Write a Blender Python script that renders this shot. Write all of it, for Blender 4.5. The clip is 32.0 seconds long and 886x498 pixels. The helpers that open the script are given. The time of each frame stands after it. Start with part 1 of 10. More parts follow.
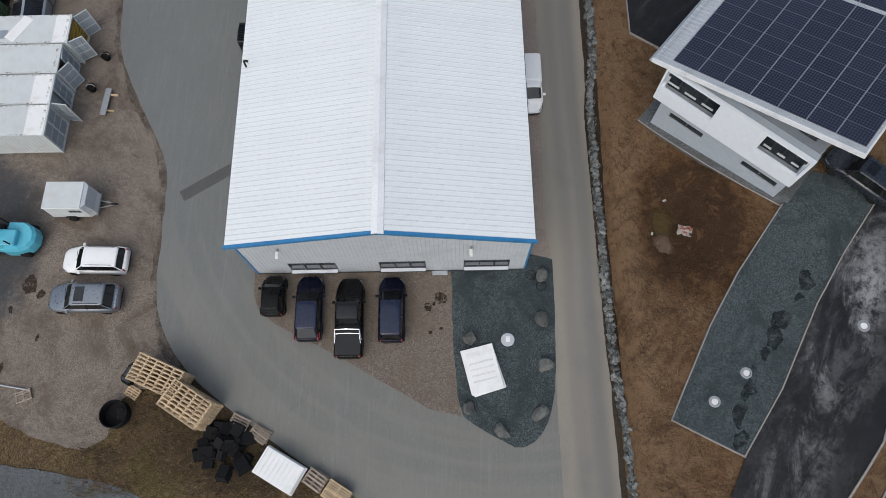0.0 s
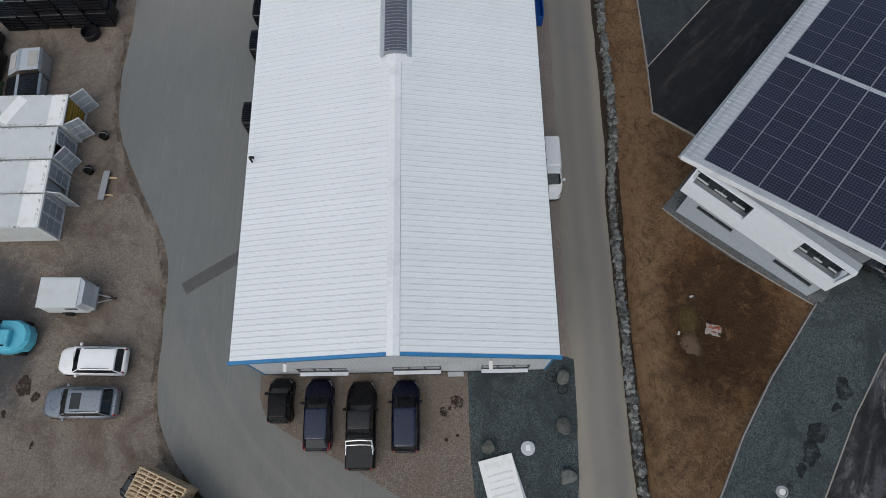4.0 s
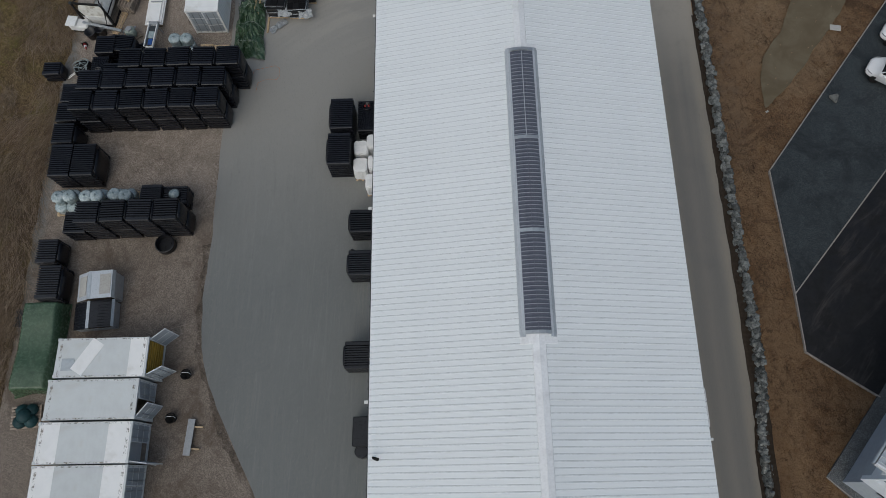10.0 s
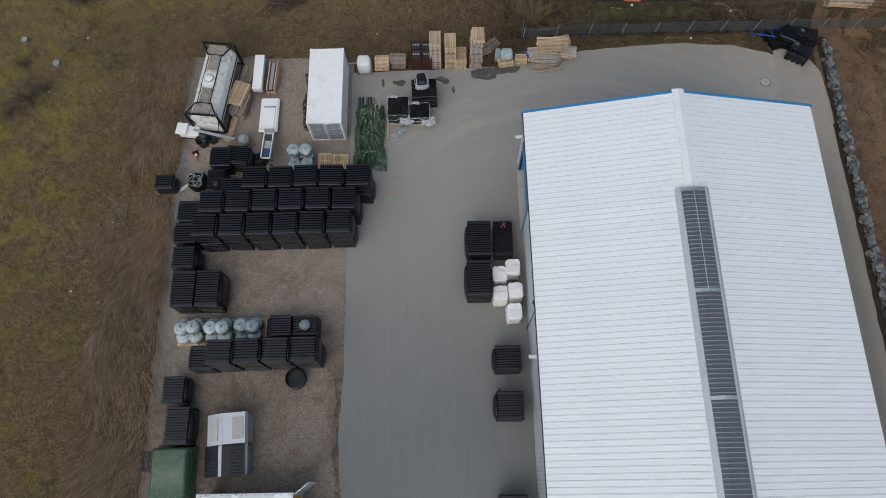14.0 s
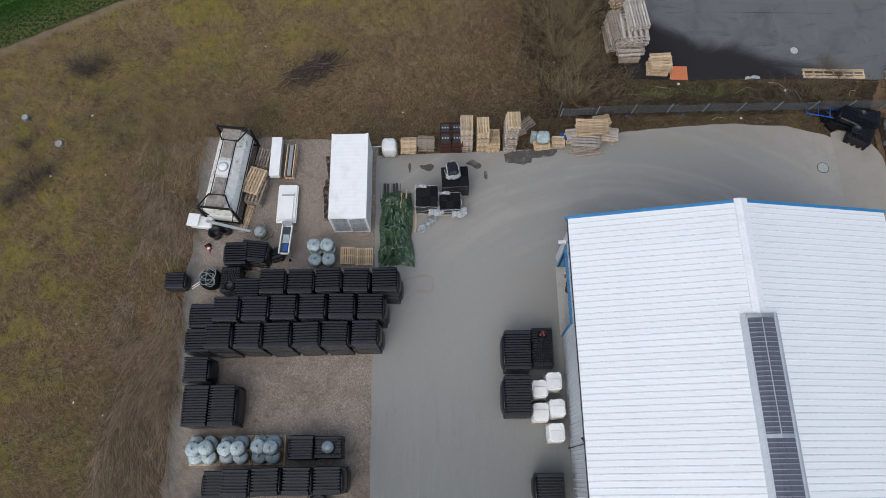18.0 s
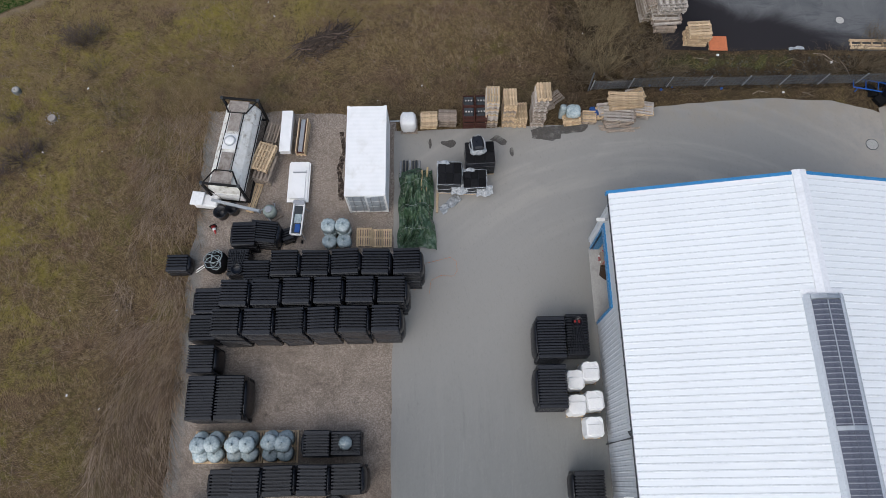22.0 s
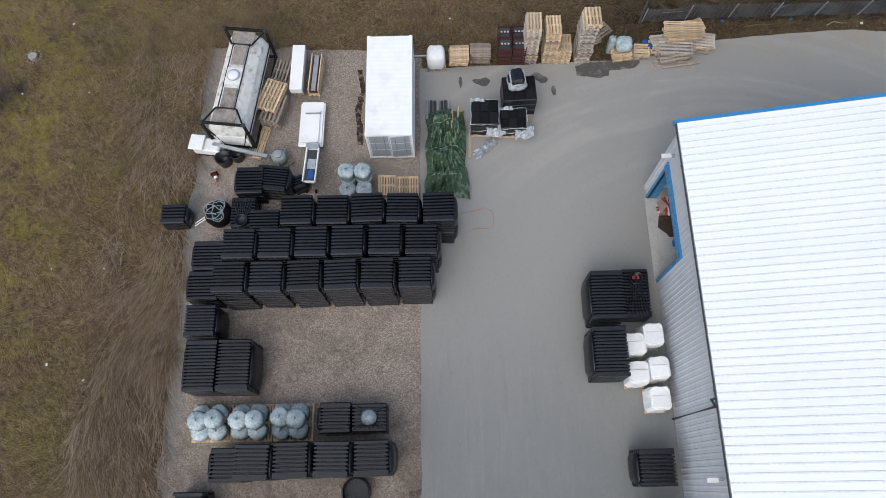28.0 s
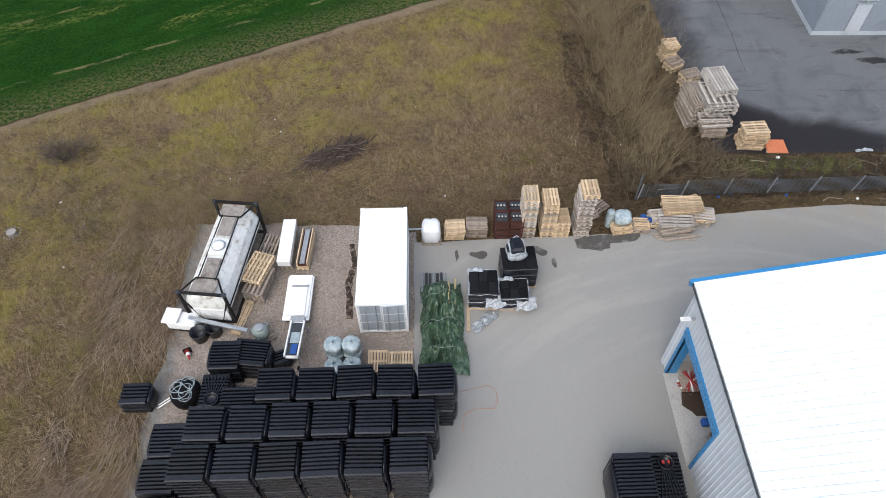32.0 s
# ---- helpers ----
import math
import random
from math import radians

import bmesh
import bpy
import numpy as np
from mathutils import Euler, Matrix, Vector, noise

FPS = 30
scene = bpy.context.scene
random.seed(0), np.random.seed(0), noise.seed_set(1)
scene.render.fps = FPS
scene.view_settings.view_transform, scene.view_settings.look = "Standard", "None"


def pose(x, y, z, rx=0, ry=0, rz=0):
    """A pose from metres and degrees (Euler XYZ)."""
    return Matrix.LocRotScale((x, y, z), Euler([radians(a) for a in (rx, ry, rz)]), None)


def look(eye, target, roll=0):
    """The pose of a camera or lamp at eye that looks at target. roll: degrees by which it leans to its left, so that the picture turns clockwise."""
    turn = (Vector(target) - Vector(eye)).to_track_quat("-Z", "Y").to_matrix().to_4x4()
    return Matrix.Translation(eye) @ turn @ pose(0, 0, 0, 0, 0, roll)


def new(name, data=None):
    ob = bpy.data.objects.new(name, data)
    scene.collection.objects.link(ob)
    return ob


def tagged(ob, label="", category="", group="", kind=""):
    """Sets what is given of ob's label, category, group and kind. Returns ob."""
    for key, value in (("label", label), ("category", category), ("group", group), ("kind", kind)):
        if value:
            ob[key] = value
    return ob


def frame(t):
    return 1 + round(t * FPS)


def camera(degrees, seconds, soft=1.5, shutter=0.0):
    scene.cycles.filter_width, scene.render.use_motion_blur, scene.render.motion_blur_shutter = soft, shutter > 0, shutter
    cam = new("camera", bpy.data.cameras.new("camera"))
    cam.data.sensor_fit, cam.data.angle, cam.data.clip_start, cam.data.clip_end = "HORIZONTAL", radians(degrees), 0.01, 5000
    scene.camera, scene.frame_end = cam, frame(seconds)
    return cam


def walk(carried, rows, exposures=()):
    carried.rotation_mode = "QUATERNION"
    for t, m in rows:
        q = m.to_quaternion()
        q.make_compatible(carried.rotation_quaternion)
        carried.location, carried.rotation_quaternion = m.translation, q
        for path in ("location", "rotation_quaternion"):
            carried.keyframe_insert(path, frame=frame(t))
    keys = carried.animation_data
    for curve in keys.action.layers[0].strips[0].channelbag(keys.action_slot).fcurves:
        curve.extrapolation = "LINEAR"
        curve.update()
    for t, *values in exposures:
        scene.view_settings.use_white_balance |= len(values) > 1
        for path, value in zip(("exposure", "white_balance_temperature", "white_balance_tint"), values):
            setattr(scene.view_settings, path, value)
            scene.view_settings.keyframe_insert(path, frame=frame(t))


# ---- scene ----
cam = camera(66.89, 32.0, soft=0.85)
# seconds, x, y, z of the drone, then its yaw, pitch and roll in degrees
ROWS = [
    (0.0, 3.980, -12.929, 42.597, 1.970, -70.919, -2.938),
    (0.5, 4.052, -12.341, 42.624, 2.254, -70.982, -3.170),
    (1.0, 3.956, -11.546, 42.620, 1.986, -70.941, -2.921),
    (1.5, 3.995, -10.555, 42.566, 2.065, -70.907, -3.038),
    (2.0, 4.035, -9.406, 42.581, 2.137, -70.896, -3.116),
    (2.5, 3.971, -8.746, 42.551, 1.685, -70.844, -2.731),
    (4.5, 2.325, -5.199, 42.591, 1.617, -70.916, -2.652),
    (5.0, 1.480, -4.042, 42.620, 1.447, -70.991, -2.496),
    (5.5, 0.582, -2.826, 42.638, 1.437, -71.088, -2.487),
    (6.0, -0.378, -1.572, 42.643, 1.434, -71.093, -2.499),
    (6.5, -1.172, -0.105, 42.749, 1.463, -71.243, -2.528),
    (7.0, -1.850, 1.438, 42.824, 1.265, -71.323, -2.349),
    (7.5, -2.300, 2.959, 42.871, 1.524, -71.290, -2.645),
    (8.0, -2.721, 4.498, 42.864, 1.508, -71.198, -2.618),
    (8.5, -2.996, 6.198, 42.936, 1.769, -71.274, -2.885),
    (9.0, -3.157, 7.761, 42.978, 2.310, -71.042, -3.368),
    (9.5, -3.654, 9.528, 43.033, 2.492, -71.189, -3.564),
    (10.0, -4.408, 11.023, 43.044, 2.464, -71.238, -3.587),
    (10.5, -5.376, 12.364, 43.152, 2.181, -71.226, -3.415),
    (11.0, -6.607, 13.537, 43.224, 1.636, -71.174, -2.903),
    (11.5, -7.853, 14.662, 43.331, 1.521, -71.207, -2.759),
    (12.0, -9.260, 15.593, 43.312, 1.304, -71.098, -2.544),
    (12.5, -10.691, 16.580, 43.411, 1.448, -71.235, -2.694),
    (13.0, -12.041, 17.514, 43.354, 1.284, -71.001, -2.480),
    (13.5, -13.090, 18.749, 43.432, 1.436, -71.033, -2.576),
    (14.0, -13.928, 20.055, 43.551, 1.464, -71.058, -2.579),
    (14.5, -14.547, 21.374, 43.540, 1.754, -70.901, -2.819),
    (15.0, -14.977, 22.659, 43.561, 2.065, -70.721, -3.076),
    (15.5, -15.218, 23.876, 43.617, 2.304, -70.873, -3.281),
    (17.5, -15.755, 27.197, 42.743, 2.113, -70.977, -3.108),
    (18.0, -15.730, 27.668, 42.347, 2.382, -71.028, -3.291),
    (18.5, -15.804, 27.982, 41.958, 2.191, -70.930, -3.072),
    (19.0, -15.807, 28.097, 41.566, 2.116, -70.946, -3.007),
    (19.5, -15.855, 28.008, 41.112, 1.785, -70.942, -2.644),
    (20.0, -15.863, 27.825, 40.636, 1.642, -70.815, -2.496),
    (20.5, -16.136, 27.735, 40.218, 1.323, -70.827, -2.212),
    (21.0, -16.513, 27.540, 39.741, 1.285, -70.665, -2.171),
    (21.5, -17.160, 27.461, 39.287, 1.167, -70.653, -2.104),
    (22.0, -17.610, 27.446, 38.887, 0.978, -70.771, -1.920),
    (22.5, -17.717, 27.348, 38.389, 0.911, -70.675, -1.872),
    (23.0, -17.711, 27.387, 37.921, 0.988, -70.778, -2.061),
    (23.5, -17.704, 27.376, 37.434, 0.888, -70.763, -1.956),
    (24.0, -17.685, 27.268, 36.947, 0.951, -70.669, -2.026),
    (24.5, -17.794, 27.190, 36.455, 0.544, -70.652, -1.680),
    (25.0, -17.847, 27.224, 36.009, 0.660, -70.833, -1.832),
    (25.5, -18.079, 27.051, 35.556, 0.285, -70.664, -1.467),
    (27.5, -19.100, 26.692, 33.539, 2.563, -70.642, -3.518),
    (28.0, -19.300, 26.669, 33.107, 2.130, -70.809, -3.171),
    (28.5, -19.413, 26.449, 32.622, 1.604, -70.659, -2.751),
    (29.0, -19.483, 26.434, 32.217, 1.207, -70.890, -2.472),
    (29.5, -19.514, 26.387, 31.792, 0.915, -70.900, -2.217),
    (29.8, -19.473, 26.535, 31.547, 0.983, -70.991, -2.359),
    (29.9, -19.460, 26.584, 31.465, 1.005, -70.760, -2.406),
    (30.0, -19.446, 26.634, 31.383, 1.028, -69.769, -2.453),
    (30.1, -19.536, 26.540, 31.254, 0.550, -67.398, -2.096),
    (30.2, -19.625, 26.446, 31.126, 0.073, -64.589, -1.739),
    (30.3, -19.714, 26.351, 30.997, -0.404, -61.816, -1.382),
    (30.4, -19.803, 26.257, 30.868, -0.881, -58.855, -1.025),
    (30.5, -19.892, 26.163, 30.740, -1.358, -56.243, -0.668),
    (30.6, -19.861, 26.178, 30.652, -1.300, -54.634, -0.705),
    (30.7, -19.830, 26.192, 30.565, -1.241, -53.459, -0.741),
    (30.8, -19.799, 26.207, 30.478, -1.183, -52.763, -0.778),
    (30.9, -19.768, 26.222, 30.391, -1.124, -52.548, -0.814),
    (31.0, -19.737, 26.236, 30.303, -1.066, -52.630, -0.851),
    (31.5, -19.770, 26.092, 29.777, -1.164, -52.287, -0.653),
    (32.0, -19.762, 26.131, 29.324, -1.136, -52.380, -0.619),
]
EXPOSURES = [(0.0, 0.06, 6250, 7.0), (1.0, 0.0, 6250, 7.0), (2.5, -0.14, 6250, 7.0), (5.0, -0.3, 6150, 5.0), (7.0, -0.52, 6150, 4.0), (9.0, -0.52, 6150, 4.0), (11.0, -0.42, 6150, 5.0), (13.0, -0.28, 6120, 6.0), (15.0, -0.04, 6100, 7.0), (18.0, 0.12, 6050, 7.5), (22.0, 0.19, 6050, 8.5), (25.0, 0.22, 6050, 9.0), (28.5, 0.38, 6010, 8.0), (30.1, 0.41, 6000, 8.0), (30.6, 0.57, 6000, 8.0), (31.0, 0.64, 6030, 8.0), (32.0, 0.73, 6030, 8.0)]
walk(cam, [(t, pose(x, y, z, 0, 0, yaw) @ pose(0, 0, 0, 90 + pitch, 0, 0) @ pose(0, 0, 0, 0, 0, roll)) for t, x, y, z, yaw, pitch, roll in ROWS], EXPOSURES)

# ---- sky and sun: a bright, overcast winter day ----
world = bpy.data.worlds.new("overcast_sky")
scene.world = world
world.use_nodes = True
wn, wl = world.node_tree.nodes, world.node_tree.links
sky = wn.new("ShaderNodeTexSky")
sky.sky_type = "NISHITA"
sky.sun_disc = False
sky.sun_elevation, sky.sun_rotation = radians(52), radians(205)
sky.air_density, sky.dust_density, sky.ozone_density = 1.0, 4.0, 0.6
wn["Background"].inputs["Strength"].default_value = 0.12
wl.new(sky.outputs["Color"], wn["Background"].inputs["Color"])
sun = new("sun", bpy.data.lights.new("sun", "SUN"))
sun.data.energy, sun.data.angle, sun.data.color = 1.4, radians(110), (1.0, 0.965, 0.91)
sun.matrix_world = look((0, 0, 60), (0 + 20 * 0.42, 0 + 20 * 0.9, 60 - 20 * 1.28))


# ---- materials ----
def rgba(c):
    return (c[0], c[1], c[2], 1.0) if not isinstance(c, (int, float)) else (c, c, c, 1.0)


class Nodes:
    """A short hand for the nodes of one material."""

    def __init__(self, name, rough=0.8, metal=0.0):
        self.mat = bpy.data.materials.new(name)
        self.mat.use_nodes = True
        self.n, self.l = self.mat.node_tree.nodes, self.mat.node_tree.links
        self.bsdf = self.n["Principled BSDF"]
        self.bsdf.inputs["Roughness"].default_value, self.bsdf.inputs["Metallic"].default_value = rough, metal
        if rough > 0.42 and metal < 0.05:
            self.bsdf.inputs["Specular IOR Level"].default_value = 0.22
        self.coord = self.n.new("ShaderNodeTexCoord").outputs["Object"]

    def scaled(self, sx, sy, sz=1.0, rot=0.0):
        m = self.n.new("ShaderNodeMapping")
        m.vector_type = "TEXTURE"
        m.inputs["Scale"].default_value, m.inputs["Rotation"].default_value = (1 / sx, 1 / sy, 1 / sz), (0, 0, rot)
        self.l.new(self.coord, m.inputs["Vector"])
        return m.outputs["Vector"]

    def noise(self, scale, detail=5, rough=0.55, vec=None, warp=0.0):
        t = self.n.new("ShaderNodeTexNoise")
        t.inputs["Scale"].default_value, t.inputs["Detail"].default_value = scale, detail
        t.inputs["Roughness"].default_value, t.inputs["Distortion"].default_value = rough, warp
        self.l.new(vec or self.coord, t.inputs["Vector"])
        return t.outputs["Fac"]

    def cells(self, scale, output="Color", vec=None, feature="F1"):
        t = self.n.new("ShaderNodeTexVoronoi")
        t.feature = feature
        t.inputs["Scale"].default_value = scale
        self.l.new(vec or self.coord, t.inputs["Vector"])
        return t.outputs[output]

    def span(self, value, a, b, lo=0.0, hi=1.0):
        m = self.n.new("ShaderNodeMapRange")
        m.interpolation_type = "SMOOTHSTEP"
        for k, v in zip(("From Min", "From Max", "To Min", "To Max"), (a, b, lo, hi)):
            m.inputs[k].default_value = v
        self.l.new(value, m.inputs["Value"])
        return m.outputs["Result"]

    def mix(self, fac, a, b, mode="MIX"):
        m = self.n.new("ShaderNodeMix")
        m.data_type, m.blend_type = "RGBA", mode
        for sock, v in ((m.inputs[0], fac), (m.inputs[6], a), (m.inputs[7], b)):
            if hasattr(v, "links"):
                self.l.new(v, sock)
            else:
                sock.default_value = v if sock is m.inputs[0] else rgba(v)
        return m.outputs[2]

    def maths(self, op, a, b=0.0):
        m = self.n.new("ShaderNodeMath")
        m.operation = op
        for sock, v in zip(m.inputs, (a, b)):
            if hasattr(v, "links"):
                self.l.new(v, sock)
            else:
                sock.default_value = v
        return m.outputs[0]

    def axis(self, name, vec=None):
        s = self.n.new("ShaderNodeSeparateXYZ")
        self.l.new(vec or self.coord, s.inputs[0])
        return s.outputs[name]

    def each(self, by="object"):
        if by == "object":
            return self.n.new("ShaderNodeObjectInfo").outputs["Random"]
        return self.n.new("ShaderNodeNewGeometry").outputs["Random Per Island"]

    def bump(self, height, strength=0.3, distance=0.02):
        b = self.n.new("ShaderNodeBump")
        b.inputs["Strength"].default_value, b.inputs["Distance"].default_value = strength, distance
        self.l.new(height, b.inputs["Height"])
        self.l.new(b.outputs["Normal"], self.bsdf.inputs["Normal"])
        return self

    def rough(self, value):
        self.l.new(value, self.bsdf.inputs["Roughness"])
        return self

    def done(self, colour):
        if hasattr(colour, "links"):
            self.l.new(colour, self.bsdf.inputs["Base Color"])
        else:
            self.bsdf.inputs["Base Color"].default_value = rgba(colour)
        return self.mat


def shade(name, c, c2=None, c3=None, rough=0.7, metal=0.0, grain=8.0, wide=0.7, bump=0.15, bscale=60.0, by="object", vary=0.12, dirt=0.5):
    """A painted or plain surface: grain from c to c2, wide stains of c3, and a small change from piece to piece."""
    k = Nodes(name, rough, metal)
    c2 = c2 or tuple(v * 0.82 for v in c)
    c3 = c3 or tuple(v * 0.65 for v in c)
    col = k.mix(k.span(k.noise(grain, 6, 0.65), 0.35, 0.7), c, c2)
    col = k.mix(k.span(k.noise(wide, 4, 0.6, warp=0.6), 0.5, 0.75, 0.0, dirt), col, c3)
    if vary:
        v = k.span(k.each(by), 0, 1, 1 - vary, 1 + vary)
        h = k.n.new("ShaderNodeHueSaturation")
        k.l.new(v, h.inputs["Value"])
        k.l.new(col, h.inputs["Color"])
        col = h.outputs["Color"]
    if max(c) < 0.02:
        k.bsdf.inputs["Specular IOR Level"].default_value = 0.14 if rough > 0.6 else 0.42
    k.rough(k.span(k.noise(grain * 2, 4), 0.3, 0.7, max(0.03, rough - 0.1), min(1.0, rough + 0.08)))
    if bump:
        k.bump(k.noise(bscale, 4), bump, 0.01)
    return k.done(col)


def stony(name, a, b, c, stain, size=20.0, rough=0.9, bump=0.5, stain_amount=0.6, churn=0.5, fade=None, dark=None):
    """Loose chippings: each stone of its own tone between a and b, a few of c, with soft damp patches."""
    k = Nodes(name, rough)
    tone = k.n.new("ShaderNodeSeparateColor")
    k.l.new(k.cells(size * 1.8), tone.inputs[0])
    col = k.mix(k.span(tone.outputs[0], 0.1, 0.9), a, b)
    col = k.mix(k.span(tone.outputs[1], 0.8, 0.97, 0.0, 0.55), col, c)
    col = k.mix(k.span(tone.outputs[2], 0.88, 0.98, 0.0, 0.6), col, tuple(min(0.8, v * 1.4) for v in b))
    if fade:
        chips = k.mix(k.span(tone.outputs[0], 0.1, 0.9), tuple(v * 1.28 for v in a), tuple(v * 1.42 for v in b))
        col = k.mix(k.span(k.axis("Y"), 22.0, 34.0), col, chips)
        rim = k.maths("ADD", k.axis("X"), k.maths("MULTIPLY", k.maths("SUBTRACT", k.noise(0.8, 7, 0.75), 0.5), 1.6))
        col = k.mix(k.maths("MULTIPLY", k.span(rim, -32.3, -33.1, 0.0, 0.75), k.span(k.axis("Y"), 20.0, 26.0)), col, (0.19, 0.205, 0.2))
    # raked and trodden unevenness, a hand to a stride across
    col = k.mix(k.span(k.noise(15, 4, 0.8), 0.4, 0.62, 0.0, 0.46), col, tuple(v * 0.62 for v in a))
    col = k.mix(k.span(k.noise(4.5, 6, 0.75), 0.42, 0.72, 0.0, 0.35), col, tuple(v * 0.74 for v in a))
    wide, small = k.span(k.noise(0.3, 8, 0.74, warp=0.8), 0.43, 0.66, 0.0, stain_amount), k.span(k.noise(1.5, 8, 0.78, warp=0.5), 0.56, 0.7, 0.0, churn)
    if fade:
        f = k.span(k.axis("Y"), fade[0], fade[1], 1.0, 0.5)
        wide, small = k.maths("MULTIPLY", wide, f), k.maths("MULTIPLY", small, f)
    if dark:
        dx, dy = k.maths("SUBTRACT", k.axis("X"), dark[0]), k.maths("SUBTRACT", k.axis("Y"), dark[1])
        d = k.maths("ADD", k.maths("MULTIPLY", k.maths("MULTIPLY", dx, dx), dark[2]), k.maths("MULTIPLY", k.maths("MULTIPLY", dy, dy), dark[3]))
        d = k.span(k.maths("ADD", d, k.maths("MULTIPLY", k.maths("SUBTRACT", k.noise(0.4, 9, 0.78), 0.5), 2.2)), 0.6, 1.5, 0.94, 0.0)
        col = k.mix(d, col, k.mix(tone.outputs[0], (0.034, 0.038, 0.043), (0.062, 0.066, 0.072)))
    col = k.mix(wide, col, stain)
    col = k.mix(small, col, tuple(v * 0.6 for v in stain))
    col = k.mix(k.span(k.noise(0.7, 6, 0.7), 0.56, 0.75, 0.0, 0.4), col, b)
    k.bump(k.cells(size, "Distance"), bump, 0.02)
    return k.done(col)


def asphalt_old():
    k = Nodes("worn_grey_asphalt", 0.85)
    col = k.mix(k.span(k.noise(90, 3, 0.7), 0.3, 0.75), (0.138, 0.145, 0.141), (0.186, 0.193, 0.187))
    col = k.mix(k.span(k.noise(0.13, 5, 0.6, warp=1.0), 0.4, 0.7), col, (0.150, 0.157, 0.154))
    col = k.mix(k.maths("MULTIPLY", k.span(k.axis("Y"), 3.0, -7.0), k.span(k.noise(0.25, 6, 0.7), 0.3, 0.6, 0.45, 0.9)), col, (0.168, 0.167, 0.151))
    # tyre sweeps and dust, drawn out along the lanes
    col = k.mix(k.span(k.noise(1.0, 6, 0.7, k.scaled(1.6, 0.12), 1.2), 0.5, 0.8, 0.0, 0.45), col, (0.22, 0.216, 0.2))
    col = k.mix(k.span(k.noise(0.8, 6, 0.75, k.scaled(0.25, 0.9, 1, 0.5), 2.0), 0.55, 0.8, 0.0, 0.4), col, (0.12, 0.121, 0.116))
    # pale loop swept by turning lorries round the hall's north end
    y = k.axis("Y")
    mx, my = k.maths("ADD", k.axis("X"), 5.0), k.maths("SUBTRACT", y, 31.0)
    ring = k.maths("SQRT", k.maths("ADD", k.maths("MULTIPLY", mx, mx), k.maths("MULTIPLY", k.maths("MULTIPLY", my, my), 1.1)))
    comb = k.n.new("ShaderNodeCombineXYZ")
    k.l.new(ring, comb.inputs[0])
    k.l.new(k.maths("MULTIPLY", k.noise(0.15, 2), 3.0), comb.inputs[1])
    north = k.span(y, 22.0, 40.0)
    col = k.mix(k.maths("MULTIPLY", north, 0.88), col, (0.285, 0.275, 0.254))
    arcs = k.span(k.noise(0.8, 6, 0.6, comb.outputs[0]), 0.45, 0.7)
    col = k.mix(k.maths("MULTIPLY", k.maths("MULTIPLY", arcs, k.span(y, 39.0, 46.0)), 0.6), col, (0.36, 0.338, 0.3))
    # the same sweeps where the drive bends south of the hall
    sx, sy = k.maths("SUBTRACT", k.axis("X"), 8.0), k.maths("SUBTRACT", y, 10.0)
    ring = k.maths("SQRT", k.maths("ADD", k.maths("MULTIPLY", sx, sx), k.maths("MULTIPLY", sy, sy)))
    comb = k.n.new("ShaderNodeCombineXYZ")
    k.l.new(ring, comb.inputs[0])
    k.l.new(k.maths("MULTIPLY", k.noise(0.12, 2), 2.5), comb.inputs[1])
    arcs = k.maths("MULTIPLY", k.span(k.noise(0.5, 5, 0.52, comb.outputs[0]), 0.45, 0.58), k.span(y, 8.0, -2.0))
    col = k.mix(k.maths("MULTIPLY", arcs, 0.45), col, (0.225, 0.216, 0.19))
    corner = k.maths("MULTIPLY", k.span(k.axis("X"), 4.0, 11.0), k.maths("MULTIPLY", k.span(y, 43.0, 47.0), k.span(k.noise(0.5, 7, 0.75), 0.3, 0.6)))
    col = k.mix(k.maths("MULTIPLY", corner, 0.7), col, (0.38, 0.34, 0.285))
    dust = k.maths("MULTIPLY", k.span(y, 48.0, 50.6), k.span(k.noise(0.7, 6, 0.7), 0.35, 0.6))
    dust = k.maths("MULTIPLY", dust, k.span(k.axis("X"), -4.5, -2.0))
    col = k.mix(k.maths("MULTIPLY", dust, 0.6), col, (0.3, 0.265, 0.215))
    col = k.mix(k.span(k.cells(0.75, "Distance"), 0.02, 0.035, 0.6, 0.0), col, (0.3, 0.3, 0.29))
    lines = k.span(k.noise(1.0, 8, 0.72, k.scaled(3.5, 0.16, 1, -0.05), 1.5), 0.5, 0.7, 0.0, 0.3)
    col = k.mix(k.maths("MULTIPLY", lines, k.span(y, 30.0, 38.0, 1.0, 0.0)), col, (0.245, 0.25, 0.24))
    lines = k.span(k.noise(1.0, 8, 0.72, k.scaled(2.6, 0.2, 1, 0.09), 1.5), 0.52, 0.72, 0.0, 0.22)
    col = k.mix(k.maths("MULTIPLY", lines, k.span(y, 30.0, 38.0, 1.0, 0.0)), col, (0.098, 0.103, 0.102))
    scuff = k.noise(7, 8, 0.8, k.scaled(0.5, 1.6, 1, 0.9), 1.5)
    col = k.mix(k.span(scuff, 0.5, 0.68, 0.0, 0.35), col, (0.29, 0.285, 0.272))
    col = k.mix(k.span(k.noise(9, 8, 0.8, k.scaled(1.5, 0.4, 1, 0.3), 1.2), 0.52, 0.7, 0.0, 0.35), col, (0.09, 0.09, 0.088))
    k.bump(k.noise(140, 3), 0.2, 0.006)
    k.rough(k.span(k.noise(0.5, 4), 0.3, 0.7, 0.75, 0.92))
    return k.done(col)


